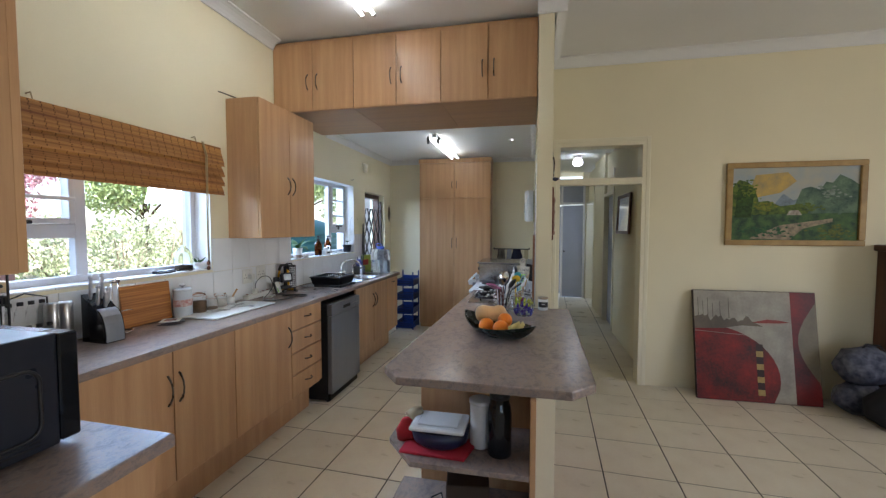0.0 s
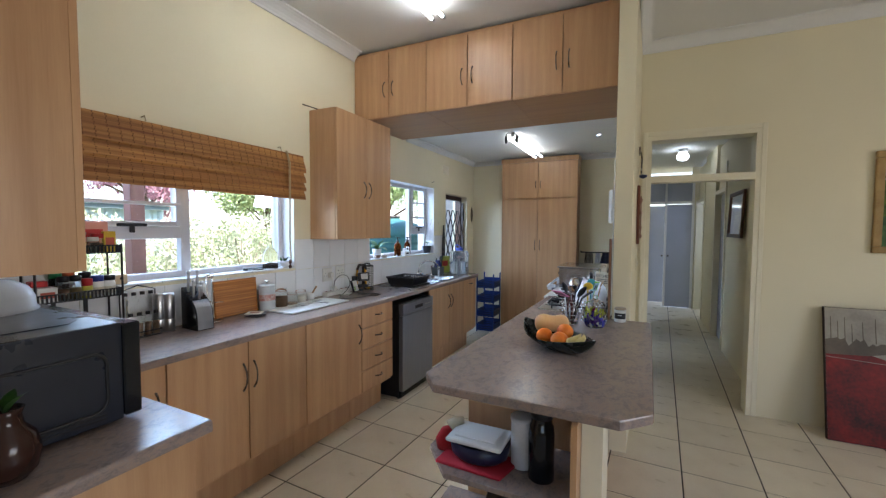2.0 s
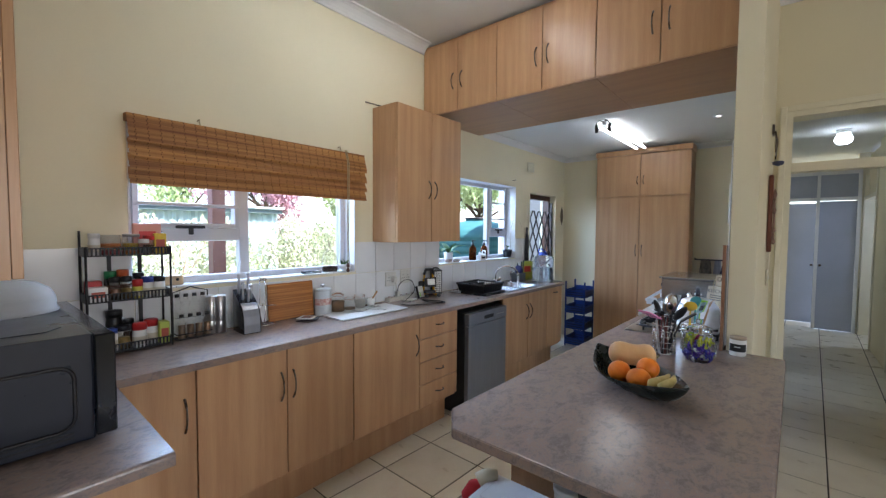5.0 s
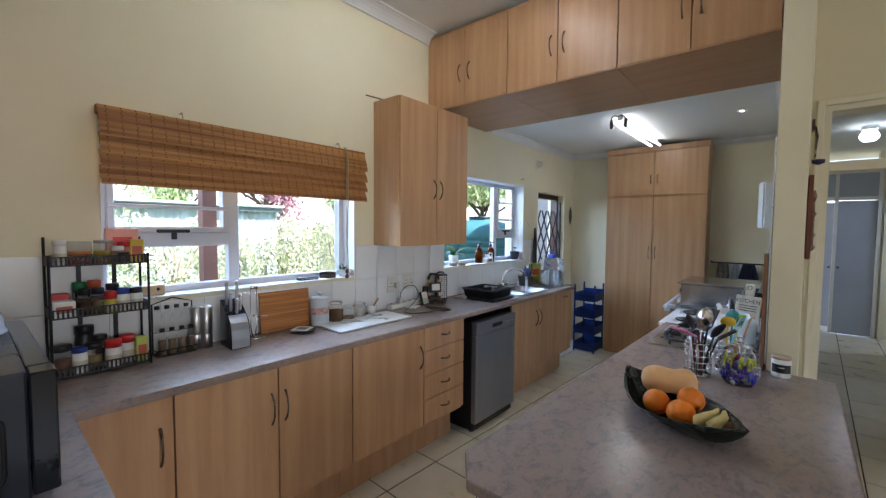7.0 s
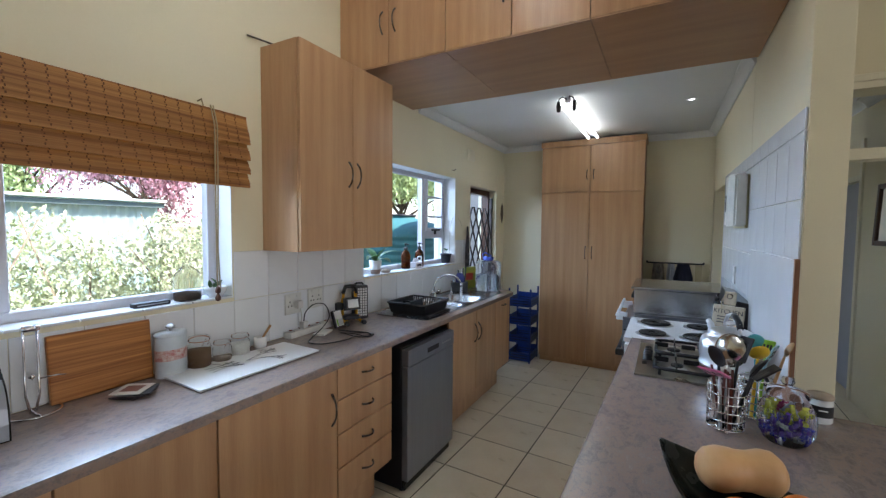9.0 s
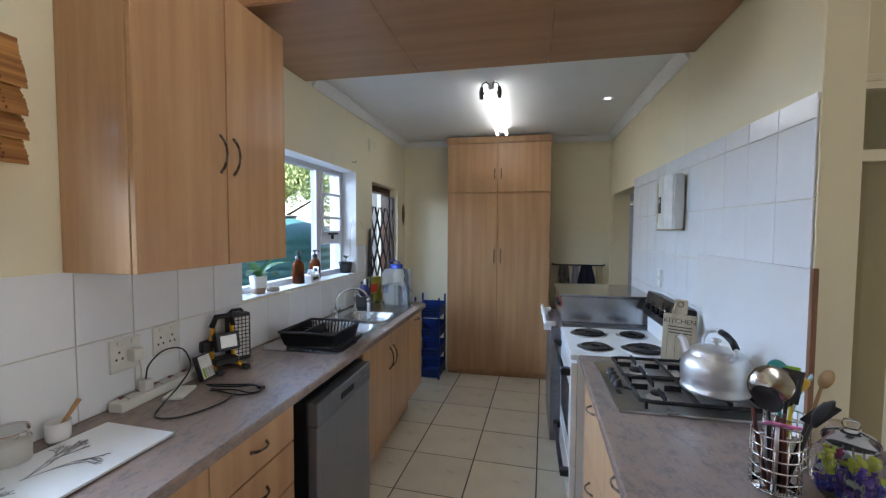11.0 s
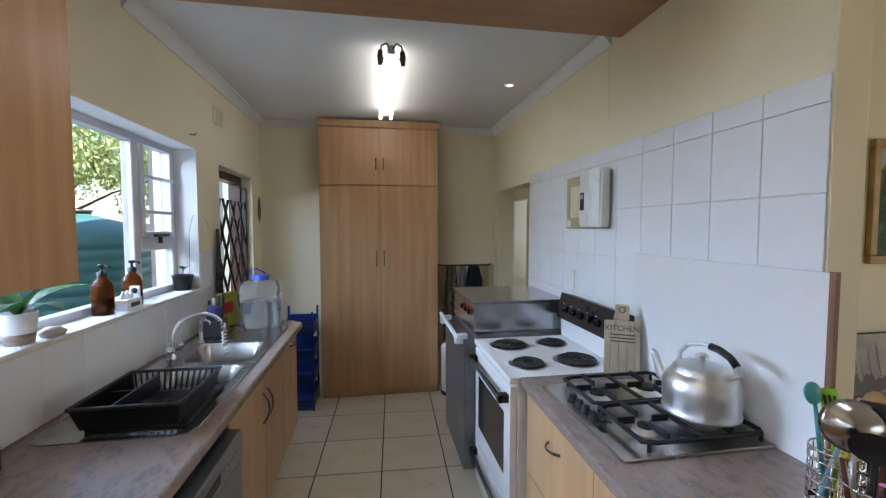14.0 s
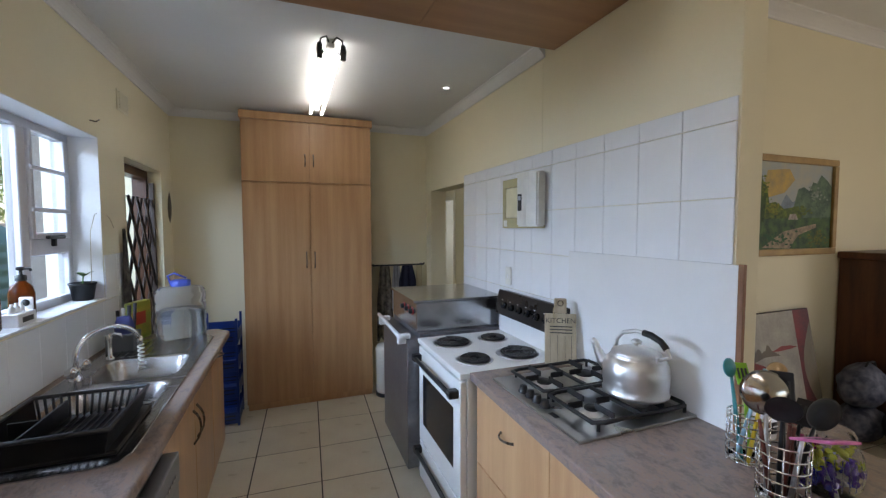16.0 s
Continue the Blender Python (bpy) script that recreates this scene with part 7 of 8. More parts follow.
# ---- lounge ----
def painting():
    u = thing("landscape_painting", (2.60, YW, 1.74), "framed landscape painting of trees, cottage and mountains", "painting")
    w, h = 0.535, 0.372
    fm = mat("gilt_frame", (0.40, 0.26, 0.09), 0.45, scale=10, fine=90, color2=(0.27, 0.16, 0.05), bump=0.02)
    t = 0.05
    for a, b, c, d in ((-w, w, h - t, h), (-w, w, -h, -h + t), (-w, -w + t, -h + t, h - t), (w - t, w, -h + t, h - t)):
        part("frame", box(a, b, -0.035, -0.002, c, d, 0.008, 2), fm, u)
    y = -0.012
    part("canvas", box(-w + t, w - t, y, -0.003, -h + t, h - t), mat("painted_sky", (0.46, 0.43, 0.32), 0.65, scale=3.2, fine=14, color2=(0.28, 0.36, 0.44)), u)

    def blot(pts, c, k, c2=None, sc=22):
        b = bmesh.new()
        b.faces.new([b.verts.new((px, y - 0.0004 * k, pz)) for px, pz in pts])
        part("paint", b, mat("oil_paint", tuple(q * 0.8 for q in c), 0.65, scale=sc, fine=90, color2=tuple(q * 0.5 for q in (c2 or c)), bump=0.03), u)

    blot([(-0.30, 0.26), (-0.05, 0.28), (0.02, 0.2), (-0.1, 0.1), (-0.28, 0.06), (-0.34, 0.14)], (0.72, 0.48, 0.12), 1, (0.58, 0.50, 0.28), 9)
    blot([(-0.16, -0.02), (-0.08, 0.09), (0.0, 0.03), (0.06, 0.06), (0.14, -0.04)], (0.27, 0.35, 0.43), 2)
    blot([(0.0, -0.04), (0.06, 0.13), (0.13, 0.15), (0.2, 0.12), (0.24, 0.19), (0.29, 0.18), (0.34, 0.25), (0.42, 0.21), (0.485, 0.16), (0.485, -0.12), (0.1, -0.12)], (0.17, 0.27, 0.17), 3, (0.06, 0.14, 0.11), 12)
    blot([(-0.485, -0.04), (-0.485, 0.15), (-0.43, 0.22), (-0.36, 0.2), (-0.3, 0.13), (-0.27, 0.02), (-0.2, 0.03), (-0.1, -0.02), (0.06, 0.0), (0.12, -0.06), (0.1, -0.12), (-0.485, -0.14)], (0.18, 0.26, 0.03), 4, (0.04, 0.10, 0.03), 24)
    blot([(-0.485, -0.10), (0.485, -0.08), (0.485, -0.322), (-0.485, -0.322)], (0.10, 0.20, 0.06), 5, (0.03, 0.09, 0.06), 16)
    blot([(-0.34, -0.31), (-0.1, -0.19), (0.3, -0.13), (0.3, -0.16), (0.08, -0.22), (-0.02, -0.32)], (0.50, 0.40, 0.27), 6, (0.32, 0.27, 0.20))
    blot([(-0.05, -0.10), (-0.03, -0.06), (0.04, -0.055), (0.07, -0.10)], (0.62, 0.58, 0.50), 7, (0.40, 0.30, 0.25))
    blot([(-0.46, -0.12), (-0.44, 0.13), (-0.36, 0.17), (-0.31, 0.08), (-0.33, -0.12)], (0.05, 0.12, 0.02), 8, (0.02, 0.06, 0.01), 30)
    r = random.Random(12)
    for cx, cz, sx, sz, n, c in ((-0.385, 0.09, 0.075, 0.10, 70, (0.05, 0.11, 0.012)), (-0.36, 0.12, 0.06, 0.07, 40, (0.20, 0.26, 0.02)), (-0.22, -0.02, 0.07, 0.035, 45, (0.22, 0.24, 0.02)), (0.1, -0.03, 0.1, 0.03, 45, (0.12, 0.18, 0.03)),
                             (-0.2, -0.24, 0.2, 0.05, 70, (0.03, 0.12, 0.05)), (0.3, -0.25, 0.13, 0.05, 60, (0.14, 0.17, 0.03)), (0.33, 0.03, 0.11, 0.08, 50, (0.10, 0.17, 0.12)), (0.3, 0.1, 0.12, 0.05, 30, (0.26, 0.32, 0.27))):
        b = bmesh.new()
        for k in range(n):
            px = min(0.475, max(-0.475, cx + r.gauss(0, sx * 0.55)))
            pz = min(0.31, max(-0.31, cz + r.gauss(0, sz * 0.55)))
            s, yy = r.uniform(0.006, 0.015), y - 0.0045 - 0.00003 * k
            b.faces.new([b.verts.new((px + s * 1.4 * math.cos(a * 1.257), yy, pz + s * r.uniform(0.5, 0.9) * math.sin(a * 1.257))) for a in range(5)])
        tagged(part("brushwork", b, mat("oil_dabs", c, 0.65, scale=40, fine=120, color2=tuple(q * 0.5 for q in c), bump=0.02), u), kind="stuff")


painting()


def canvas():
    u = thing("abstract_canvas", (2.29, 4.19, 0), "large red and cream abstract canvas leaning on the wall", "painting")
    w, h = 0.487, 0.97
    lean = pose(0, 0, 0.003, -10.5, 0, 0.8)
    part("stretcher", moved(box(-w, w, 0, 0.036, 0, h, 0.003), lean), mat("canvas_edge", (0.035, 0.018, 0.014), 0.7), u)

    def blot(nm, pts, c, k, c2=None, sc=6):
        b = bmesh.new()
        b.faces.new([b.verts.new((px, -0.0004 - 0.0005 * k, pz)) for px, pz in pts])
        part(nm, moved(b, lean), mat("acrylic_paint", tuple(q * 0.85 for q in c), 0.5, scale=sc, fine=50, color2=tuple(q * 0.8 for q in (c2 or tuple(q * 0.5 for q in c))), bump=0.03), u)

    blot("paint", [(-w + 0.004, 0.004), (w - 0.004, 0.004), (w - 0.004, h - 0.004), (-w + 0.004, h - 0.004)], (0.46, 0.42, 0.34), 0, (0.30, 0.27, 0.23), 6)
    blot("paint", [(0.29, 0.004), (w - 0.004, 0.004), (w - 0.004, h - 0.004), (0.29, h - 0.004)], (0.24, 0.014, 0.016), 1, (0.05, 0.008, 0.010), 3.5)
    arc = [(w - 0.004, 0.16)] + [(0.47 - 0.14 * math.sin(math.pi * k / 10), 0.2 + 0.66 * k / 10) for k in range(11)] + [(w - 0.004, 0.88)]
    blot("paint", arc, (0.24, 0.20, 0.13), 2, (0.18, 0.15, 0.10))
    dome = [(-w + 0.004, 0.004), (0.12, 0.004)] + [(-0.42 + 0.60 * math.cos(radians(a)), 0.20 + 0.46 * math.sin(radians(a))) for a in range(-10, 91, 8)] + [(-w + 0.004, 0.665)]
    blot("paint", dome, (0.36, 0.014, 0.010), 3, (0.03, 0.006, 0.006), 3.4)
    r = random.Random(5)
    sky_ = [(-w + 0.004, 0.62)]
    x = -w + 0.004
    while x < 0.0:
        sky_.append((x, 0.69 + r.uniform(0, 0.06)))
        x += 0.022
    sky_ += [(0.0, 0.69), (0.07, 0.655), (-0.1, 0.66), (-0.25, 0.63)]
    blot("paint", sky_, (0.17, 0.13, 0.09), 4, (0.10, 0.08, 0.06))
    for xx, zz in ((-0.45, 0.9), (-0.41, 0.87), (-0.37, 0.9), (-0.33, 0.85), (-0.27, 0.87), (-0.2, 0.9)):
        blot("paint", [(xx - 0.003, 0.72), (xx + 0.003, 0.72), (xx + 0.002, zz), (xx - 0.002, zz)], (0.17, 0.13, 0.09), 5)
    blot("paint", [(-0.02, 0.69), (0.1, 0.72), (0.2, 0.715), (0.28, 0.70), (0.2, 0.69), (0.05, 0.685)], (0.36, 0.04, 0.03), 5)
    for k in range(4):
        z = 0.06 + k * 0.11
        blot("gold_square", [(0.0, z), (0.055, z), (0.055, z + 0.05), (0.0, z + 0.05)], (0.50, 0.34, 0.10), 6, (0.38, 0.25, 0.08), 30)
        blot("paint", [(0.0, z + 0.05), (0.055, z + 0.05), (0.055, z + 0.11), (0.0, z + 0.11)], (0.05, 0.015, 0.012), 6)
    blot("paint", [(-w + 0.004, 0.60), (0.07, 0.565), (0.07, 0.568), (-w + 0.004, 0.604)], (0.5, 0.42, 0.36), 7)


canvas()


def lumpy(r, sx, sy, sz, seed, seg=20):
    bm = bmesh.new()
    bmesh.ops.create_icosphere(bm, subdivisions=3, radius=r)
    for v in bm.verts:
        k = 1 + 0.16 * noise.noise(v.co * (2.2 / r) + Vector((seed, 0, 0))) + 0.05 * noise.noise(v.co * (7 / r))
        v.co = Vector((v.co.x * sx * k, v.co.y * sy * k, max(v.co.z, -r * 0.82) * sz * k))
    for f in bm.faces:
        f.smooth = True
    zmin = min(v.co.z for v in bm.verts)
    return moved(bm, Matrix.Translation((0, 0, -zmin)))


M_flor = mat("navy_floral_fabric", (0.018, 0.022, 0.045), 0.6, scale=16, fine=34, color2=(0.13, 0.14, 0.18), bump=0.01, detail=2)
bag = thing("tote_bag", (2.98, 4.12, 0), "navy floral fabric bags piled on the floor", "bag")
part("lower_bag", lumpy(0.19, 1.0, 0.7, 0.75, 3), M_flor, bag)
part("upper_bag", moved(lumpy(0.2, 1.0, 0.65, 0.85, 8), pose(0.02, 0, 0.25)), M_flor, bag)
part("strap", tube([(-0.05, -0.02, 0.52), (0.0, -0.03, 0.59), (0.1, -0.02, 0.58), (0.14, -0.02, 0.52)], 0.008, 6), M_black, bag)
bag2 = thing("holdall", (3.06, 3.86, 0), "black fabric holdall slumped on the floor", "bag")
part("body", lumpy(0.2, 1.1, 0.75, 0.9, 11), mat("black_fabric", (0.012, 0.012, 0.014), 0.8, scale=30), bag2)
part("strap", tube([(-0.08, -0.05, 0.28), (0, -0.07, 0.36), (0.1, -0.05, 0.28)], 0.009, 6), M_black, bag2)


def dark_cabinet():
    u = thing("sideboard", (3.72, 4.17, 0), "tall dark mahogany cabinet against the wall", "cabinet")
    part("body", box(-0.48, 0.48, -0.23, 0.24, 0.08, 1.33, 0.004), M_darkwood, u)
    part("top", box(-0.51, 0.51, -0.26, 0.243, 1.33, 1.385, 0.012, 2), M_darkwood, u)
    part("plinth", box(-0.49, 0.49, -0.24, 0.24, 0, 0.08, 0.004), M_darkwood, u)
    for a, b, hx in ((-0.46, -0.003, -0.04), (0.003, 0.46, 0.04)):
        d = part("door", box(a, b, -0.25, -0.231, 0.11, 1.30, 0.004), M_darkwood, u)
        part("knob", lathe([(0, 0), (0.012, 0.002), (0.014, 0.015), (0, 0.02)], 10, m=pose(hx, -0.25, 0.75, 90)), M_bronze, d)


dark_cabinet()

# on the column's lounge side
sg = thing("wooden_sign", (0.502, 4.02, 1.65), "narrow brown wooden plaque with carved flowers", "plaque")
part("plaque", box(0, 0.022, -0.06, 0.06, -0.235, 0.235, 0.003), mat("brown_plaque", (0.16, 0.05, 0.025), 0.5, scale=6, stretch=(4, 4, 0.5)), sg)
for z, r in ((0.12, 0.035), (0.02, 0.02), (-0.1, 0.018), (-0.17, 0.02)):
    part("carved_flower", lathe([(0, 0.02), (r, 0.01), (r * 0.8, 0), (0, 0)], 9, m=pose(0.022, 0.0, z, 0, 90, 0)), col((0.35, 0.22, 0.17)), sg)
part("carved_stem", tube([(0.028, 0, 0.12), (0.03, 0.01, 0), (0.028, 0, -0.17)], 0.006, 6), col((0.35, 0.22, 0.17)), sg)
ky = thing("key_holder", (0.505, 4.05, 2.16), "dark metal key hook hung with keys", "key holder")
part("back", box(0, 0.012, -0.04, 0.04, -0.02, 0.04, 0.003), M_bronze, ky)
for k in range(4):
    part("key", tube([(0.016, -0.03 + 0.02 * k, 0.0), (0.024, -0.03 + 0.02 * k, -0.06), (0.02, -0.026 + 0.018 * k, -0.13 - 0.02 * k)], [0.004, 0.007, 0.004], 6), M_steel if k % 2 else M_bronze, ky)
part("ornament", lathe([(0, 0), (0.028, 0.012), (0.03, 0.03), (0, 0.036)], 12, m=pose(0.035, 0.0, -0.215)), col((0.03, 0.04, 0.09)), ky, "blue trinket")
lsw = thing("wall_switch", (0.503, 4.05, 1.25), "cream light switch on the lounge side", "switch")
part("plate", box(0, 0.009, -0.035, 0.035, -0.05, 0.05, 0.003), M_trim, lsw)
part("rocker", box(0.009, 0.014, -0.01, 0.01, -0.014, 0.014, 0.002), M_plate, lsw)


# ---- outside ----
M_grass = mat("garden_ground", (0.16, 0.17, 0.07), 0.95, scale=1.2, fine=14, color2=(0.22, 0.17, 0.11), bump=0.05)
structure("ground", box(-400, -2.16, -400, 400, -0.5, -0.25), M_grass, "patchy garden lawn and soil", "ground")
structure("ground_front", box(-2.16, 400, 11, 400, -0.5, -0.26), M_grass, "patchy garden lawn and soil", "ground")
structure("ground_side", box(5.6, 400, -400, 11, -0.5, -0.26), M_grass, "patchy garden lawn and soil", "ground")
structure("ground_back", box(-2.16, 5.6, -400, -3.4, -0.5, -0.26), M_grass, "patchy garden lawn and soil", "ground")
structure("pavement", box(-3.5, -2.16, -2, 9.5, -0.25, -0.12), mat("concrete_path", (0.36, 0.34, 0.31), 0.9, scale=2, fine=30, bump=0.02), "concrete path along the house", "pavement")
# unseen slab; east eave stretched to keep sun out of the lounge opening
structure("roof", box(-3.3, 7.4, -3.6, 10.8, 3.35, 3.5), M_ceil, "unseen house roof slab, east eave widened to block sun", "roof")

M_hedge = mat("hedge_leaf", (0.36, 0.43, 0.22), 0.5, scale=3, fine=30, color2=(0.62, 0.63, 0.48), bump=0)
M_purple = mat("purple_leaf", (0.34, 0.14, 0.18), 0.5, scale=3, fine=30, color2=(0.50, 0.30, 0.33), bump=0)
M_treeleaf = mat("tree_leaf", (0.27, 0.38, 0.13), 0.5, scale=3, fine=30, color2=(0.44, 0.52, 0.27), bump=0)
M_bark = mat("bark", (0.16, 0.115, 0.08), 0.9, scale=8, fine=50, color2=(0.07, 0.05, 0.035), bump=0.06)


def leaves(centres, n, size, seed):
    """Many small two-face leaves scattered round clump centres."""
    r = random.Random(seed)
    vs, fs = [], []
    for k in range(n):
        c, rad = r.choice(centres)
        d = Vector((r.gauss(0, 1), r.gauss(0, 1), r.gauss(0, 1))).normalized() * rad * r.uniform(0.35, 1.05) ** 0.6
        p = Vector(c) + Vector((d.x, d.y, d.z * 0.85))
        m = Euler((r.uniform(0, 6.28), r.uniform(0, 6.28), r.uniform(0, 6.28))).to_matrix()
        s = size * r.uniform(0.6, 1.3)
        b = len(vs)
        for q in ((-s, 0, 0), (0, -s * 0.45, s * 0.12), (s, 0, 0), (0, s * 0.45, s * 0.12)):
            vs.append(tuple(p + m @ Vector(q)))
        fs.append((b, b + 1, b + 2, b + 3))
    me = bpy.data.meshes.new("leaves")
    me.from_pydata(vs, [], fs)
    return me


def tree(at, height, spread, material, label, seed, n=5000, size=0.06):
    u = thing("tree", at, label, "tree")
    r = random.Random(seed)
    h = height
    part("trunk", tube([(0, 0, 0), (0.05, 0.03, h * 0.25), (0.02, -0.05, h * 0.5), (0.1, 0.02, h * 0.8)], [0.13, 0.10, 0.075, 0.03], 10), M_bark, u)
    cs = []
    for k in range(11):
        a, zz = k * 2.4, h * r.uniform(0.32, 0.6)
        e = (spread * r.uniform(0.4, 0.95) * math.cos(a), spread * r.uniform(0.4, 0.95) * math.sin(a), zz + h * r.uniform(0.12, 0.4))
        part("limb", tube([(0.03, 0, zz), (e[0] * 0.5, e[1] * 0.5, (zz + e[2]) / 2 + 0.1), e], [0.05, 0.03, 0.01], 7), M_bark, u)
        cs += [(e, spread * r.uniform(0.25, 0.45)), ((e[0] * 0.6, e[1] * 0.6, e[2] + 0.2), spread * 0.3)]
    me = leaves(cs, n, size, seed)
    me.materials.append(material)
    c = new("crown", me)
    c.parent = u
    tagged(c, kind="stuff")


def hedge(name, x, y0, y1, h, seed, label, n=9000):
    u = thing(name, (x, (y0 + y1) / 2, -0.25), label, "hedge")
    r = random.Random(seed)
    cs = []
    y = y0
    while y < y1:
        top = h * r.uniform(0.75, 1.05)
        z = 0.25
        while z < top:
            cs.append(((r.uniform(-0.35, 0.35), y - (y0 + y1) / 2, z), r.uniform(0.22, 0.42)))
            z += 0.3
        y += 0.28
    for k in range(34):
        yy = r.uniform(y0, y1) - (y0 + y1) / 2
        part("stem", tube([(r.uniform(-0.1, 0.2), yy, 0), (r.uniform(0, 0.4), yy + r.uniform(-0.3, 0.3), h * 0.45), (r.uniform(0.1, 0.5), yy + r.uniform(-0.5, 0.5), h * r.uniform(0.7, 1.0))], [0.02, 0.014, 0.006], 5), M_twigs, u)
    me = leaves(cs, n, 0.034, seed)
    me.materials.append(M_hedge)
    c = new("foliage", me)
    c.parent = u
    tagged(c, kind="stuff")


M_twigs = mat("pale_twigs", (0.30, 0.24, 0.17), 0.8, scale=10, color2=(0.18, 0.14, 0.10))
hedge("garden_hedge", -6.0, 0.5, 10.0, 2.0, 21, "loose sunlit flowering hedge beyond the window", 60000)


def shed():
    u = thing("garden_shed", (-10.5, 2.2, -0.25), "pale teal corrugated metal shed behind the hedge", "shed")
    mt = paint("teal_sheet", (0.66, 0.80, 0.80), 0.45, 0.06, 2)
    n, y0, y1 = 64, -6.0, 4.4
    bm = bmesh.new()
    cols_ = []
    for i in range(n * 4 + 1):
        yy = y0 + (y1 - y0) * i / (n * 4)
        xx = 0.02 * math.sin(i * math.pi / 2)
        cols_.append((bm.verts.new((xx, yy, 0)), bm.verts.new((xx, yy, 2.28))))
    for a, b in zip(cols_, cols_[1:]):
        bm.faces.new((a[0], b[0], b[1], a[1]))
    bmesh.ops.solidify(bm, geom=list(bm.faces), thickness=0.01)
    part("wall", bm, mt, u)
    part("end_wall", box(-4, 0, y1, y1 + 0.05, 0, 2.3), mt, u)
    part("roof", moved(box(-4.2, 0.22, y0 - 0.1, y1 + 0.15, 0, 0.05), pose(0, 0, 2.33, 0, -2, 0)), mt, u, "corrugated teal roof edge")
    part("fascia", box(0.12, 0.15, y0, y1 + 0.12, 2.21, 2.31), paint("dark_gutter", (0.10, 0.14, 0.14), 0.5), u)


shed()
tree((-13.0, 7.6, -0.25), 4.6, 2.0, M_purple, "purple-leaved plum tree beyond the shed", 31, 9000, 0.07)
tree((-16.5, 6.0, -0.25), 5.6, 2.4, M_treeleaf, "leafy green tree beyond the shed", 32, 9000, 0.08)
tree((-9.5, 0.2, -0.25), 4.4, 2.0, M_purple, "purple-leaved plum tree in the garden", 33, 7000, 0.07)
tree((-9.0, 14.5, -0.25), 5.2, 2.6, M_treeleaf, "leafy green tree near the water tank", 34, 11000, 0.08)
tree((-5.4, 15.5, -0.25), 5.0, 2.4, M_treeleaf, "leafy green tree near the fence", 35, 11000, 0.08)
tree((-13.5, 12.5, -0.25), 5.0, 2.6, M_treeleaf, "leafy green tree in the garden", 36, 9000, 0.09)

ps_ = thing("verandah_post", (-3.0, 2.14, -0.12), "dark red-brown steel verandah post", "post")
part("shaft", box(-0.05, 0.05, -0.05, 0.05, 0, 3.44, 0.004), paint("oxide_paint", (0.16, 0.07, 0.065), 0.5), ps_)
part("base_plate", box(-0.09, 0.09, -0.09, 0.09, 0, 0.012), M_bronze, ps_)
structure("wall_verandah", box(-3.17, XL - 0.241, 7.11, 7.31, -0.12, 3.34), paint("pale_plaster", (0.36, 0.33, 0.32), 0.8), "pale plastered return wall of the verandah", "wall")


def tank():
    u = thing("water_tank", (-5.0, 8.7, -0.25), "dark green ribbed plastic rainwater tank", "water tank")
    prof = [(0, 0), (0.95, 0)]
    for k in range(12):
        z = 0.03 + k * 0.14
        prof += [(0.95, z), (0.97, z + 0.03), (0.97, z + 0.09), (0.95, z + 0.12)]
    prof += [(0.93, 1.75), (0.80, 1.86), (0.35, 2.0), (0.28, 2.0), (0.28, 2.05), (0, 2.06)]
    part("shell", lathe(prof, 48), paint("green_plastic", (0.05, 0.17, 0.175), 0.45), u)
    part("lid", lathe([(0.3, 2.05), (0.3, 2.08), (0, 2.1)], 24), M_black, u)


tank()
fe = thing("garden_fence", (-6.5, 13.0, -0.25), "pale boarded garden fence with faded red lettering", "fence")
for i in range(10):
    part("board", box(-4.5, 5.0, 0, 0.02, 0.05 + i * 0.19, 0.22 + i * 0.19, 0.003), paint("weathered_board", (0.42, 0.40, 0.37), 0.8), fe)
for x in (-4.4, -1.2, 2.0, 4.9):
    part("post", box(x - 0.05, x + 0.05, 0.02, 0.12, 0, 2.0), M_bark, fe)
for i in range(4):
    part("lettering_bar", box(0.3 + i * 0.35, 0.5 + i * 0.35, -0.006, -0.001, 0.95, 1.28), paint("faded_red", (0.45, 0.10, 0.08), 0.8), fe)


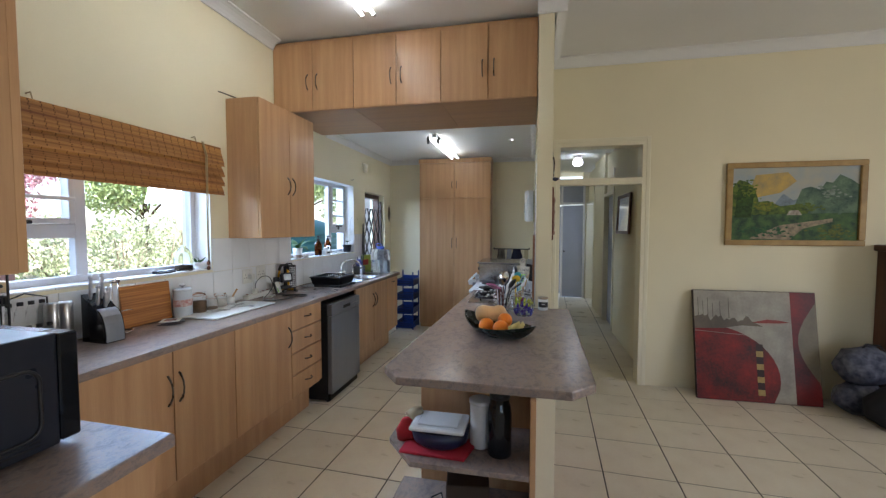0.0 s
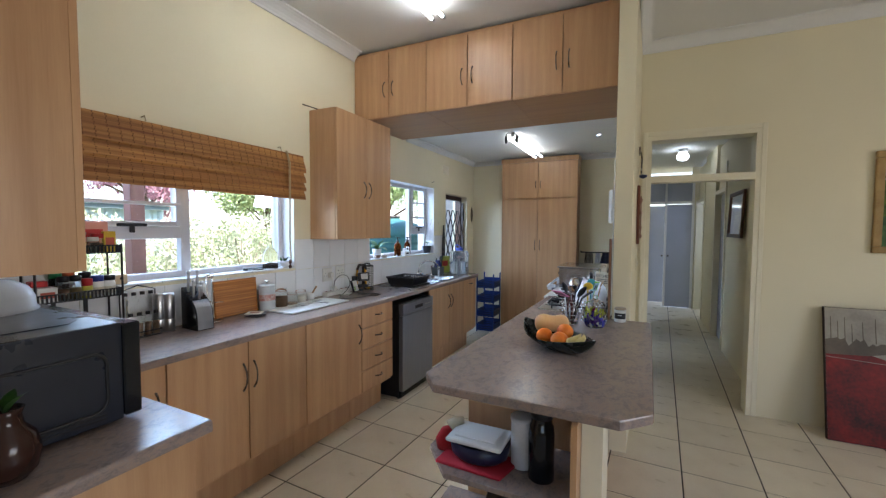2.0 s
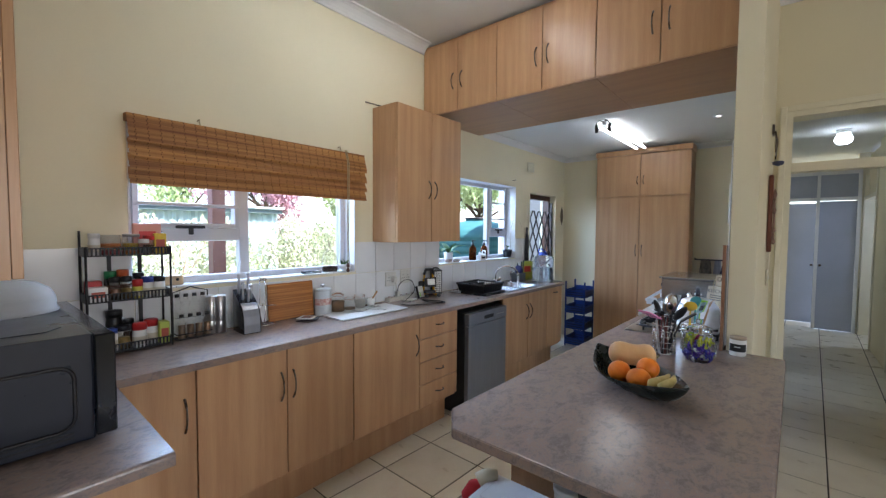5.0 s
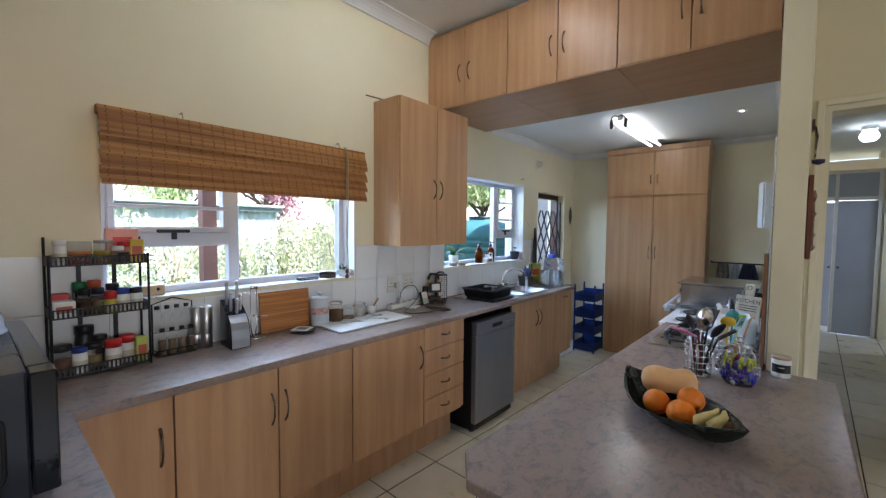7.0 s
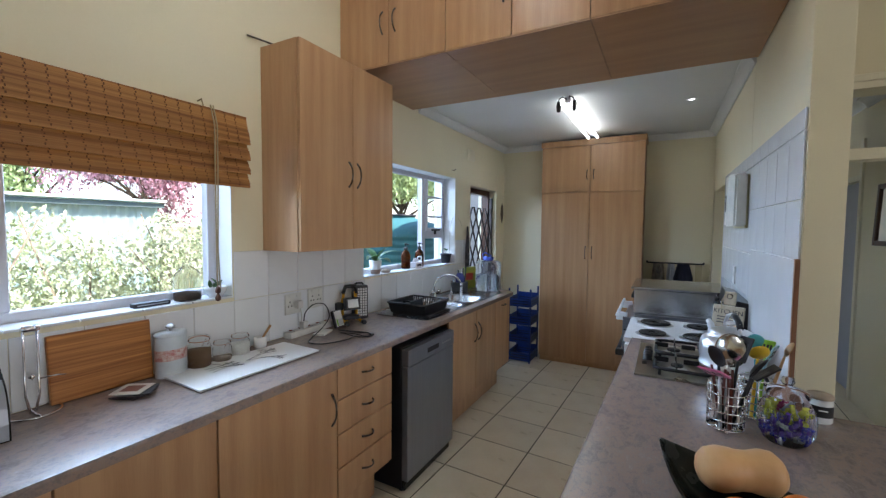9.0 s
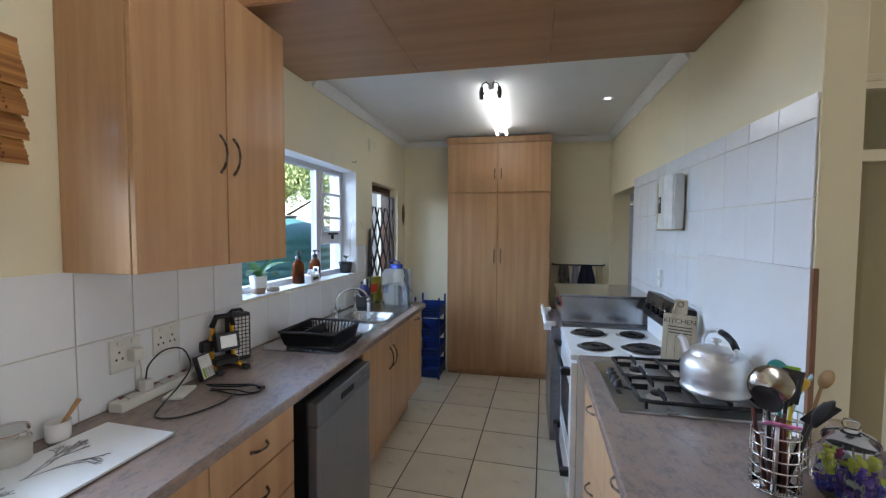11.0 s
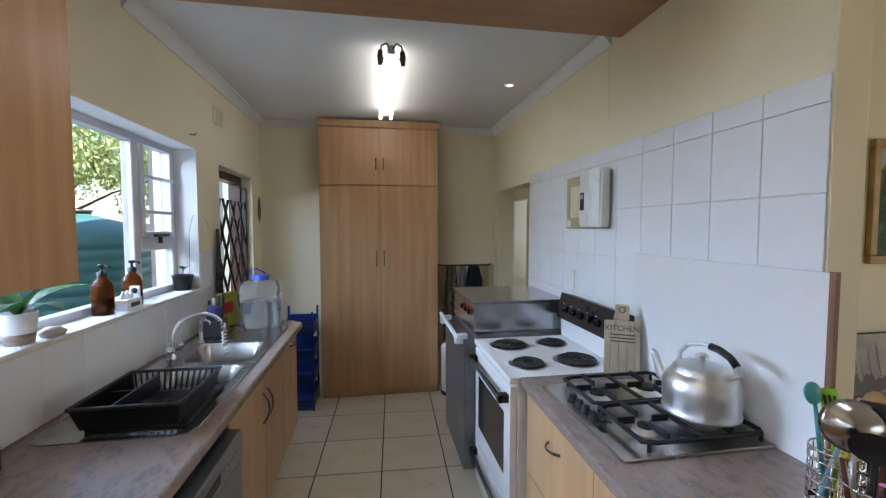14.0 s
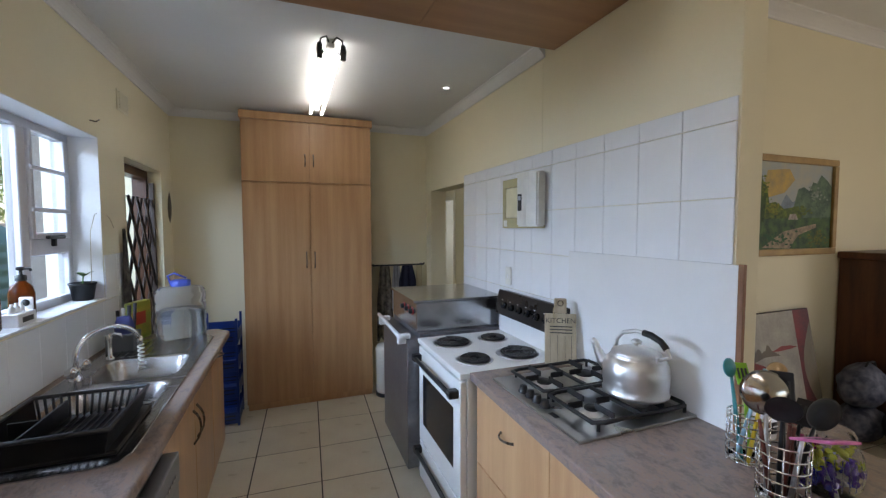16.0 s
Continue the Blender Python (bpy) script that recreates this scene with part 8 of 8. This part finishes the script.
# ---- floor tiles ----
P, OX, OY = 0.4235, -1.292, 3.766
LAY = pose(OX, OY, 0, 0, 0, -2.3)
tile_mesh = mesh_of("tile", box(-P / 2 + 0.004, P / 2 - 0.004, -P / 2 + 0.004, P / 2 - 0.004, -0.006, 0, 0.0015), M_floor)
floor_ob = bpy.data.objects["floor"]
far = bmesh.new()
for i in range(-2, 16):
    for j in range(-17, 17):
        c = LAY @ Vector(((i + 0.5) * P, (j + 0.5) * P, 0))
        if c.x < XL - 0.2 or c.x > XE + 0.1 or c.y < -3 or c.y > 10.3:
            continue
        if 0.4 < c.y < 7.0 and c.x < 3.0:
            t = new("tile", tile_mesh)
            t.matrix_basis = LAY @ pose((i + 0.5) * P, (j + 0.5) * P, 0)
            t.parent = floor_ob
        else:
            b = box(-P / 2 + 0.004, P / 2 - 0.004, -P / 2 + 0.004, P / 2 - 0.004, -0.006, 0)
            moved(b, LAY @ pose((i + 0.5) * P, (j + 0.5) * P, 0))
            me = bpy.data.meshes.new("tmp")
            b.to_mesh(me)
            b.free()
            far.from_mesh(me)
            bpy.data.meshes.remove(me)
rest = part("tile_field", far, M_floor, floor_ob)
tagged(rest, kind="stuff")

# ---- wall tiles ----
def wall_tiles(wall, x, sign, cols, rows, holes=()):
    """White glazed tiles on a wall along y: each one a piece of its own."""
    ob = bpy.data.objects[wall]
    shared = {}
    for y0, y1 in zip(cols, cols[1:]):
        for z0, z1 in zip(rows, rows[1:]):
            a, b = y0, y1
            for h0, h1, k0, k1 in holes:
                if z0 < k1 - 0.01 and z1 > k0 + 0.01 and a < h1 and b > h0:
                    if a >= h0 and b <= h1:
                        a = b
                    elif a < h0:
                        b = h0
                    else:
                        a = h1
            if b - a < 0.03:
                continue
            key = (round(b - a, 3), round(z1 - z0, 3))
            if key not in shared:
                hw, hh = (b - a) / 2 - 0.0012, (z1 - z0) / 2 - 0.0012
                shared[key] = mesh_of("tile", box(-0.003, 0.003, -hw, hw, -hh, hh, 0.0015), M_tile)
            t = new("tile", shared[key])
            t.location = (x + sign * 0.005, (a + b) / 2, (z0 + z1) / 2)
            t.parent = ob
    y0, y1 = cols[0], cols[-1]


LCOLS = [1.13 + 0.1965 * i for i in range(-3, 22)] + [5.41]
wall_tiles("wall_west", XL, 1, LCOLS, (0.952, 1.2), ())
wall_tiles("wall_west", XL, 1, LCOLS, (1.2, 1.442), ((W1[0], W1[1], 1.2, 3), (W2[0], W2[1], 1.2, 3)))
RCOLS = [3.335 + 0.1955 * i for i in range(0, 11)] + [5.51]
wall_tiles("wall_divider", XR, -1, RCOLS, (0.94, 1.19, 1.436, 1.68, 1.925, 2.005), ((PO[0], PO[1], 0, 1.95),))
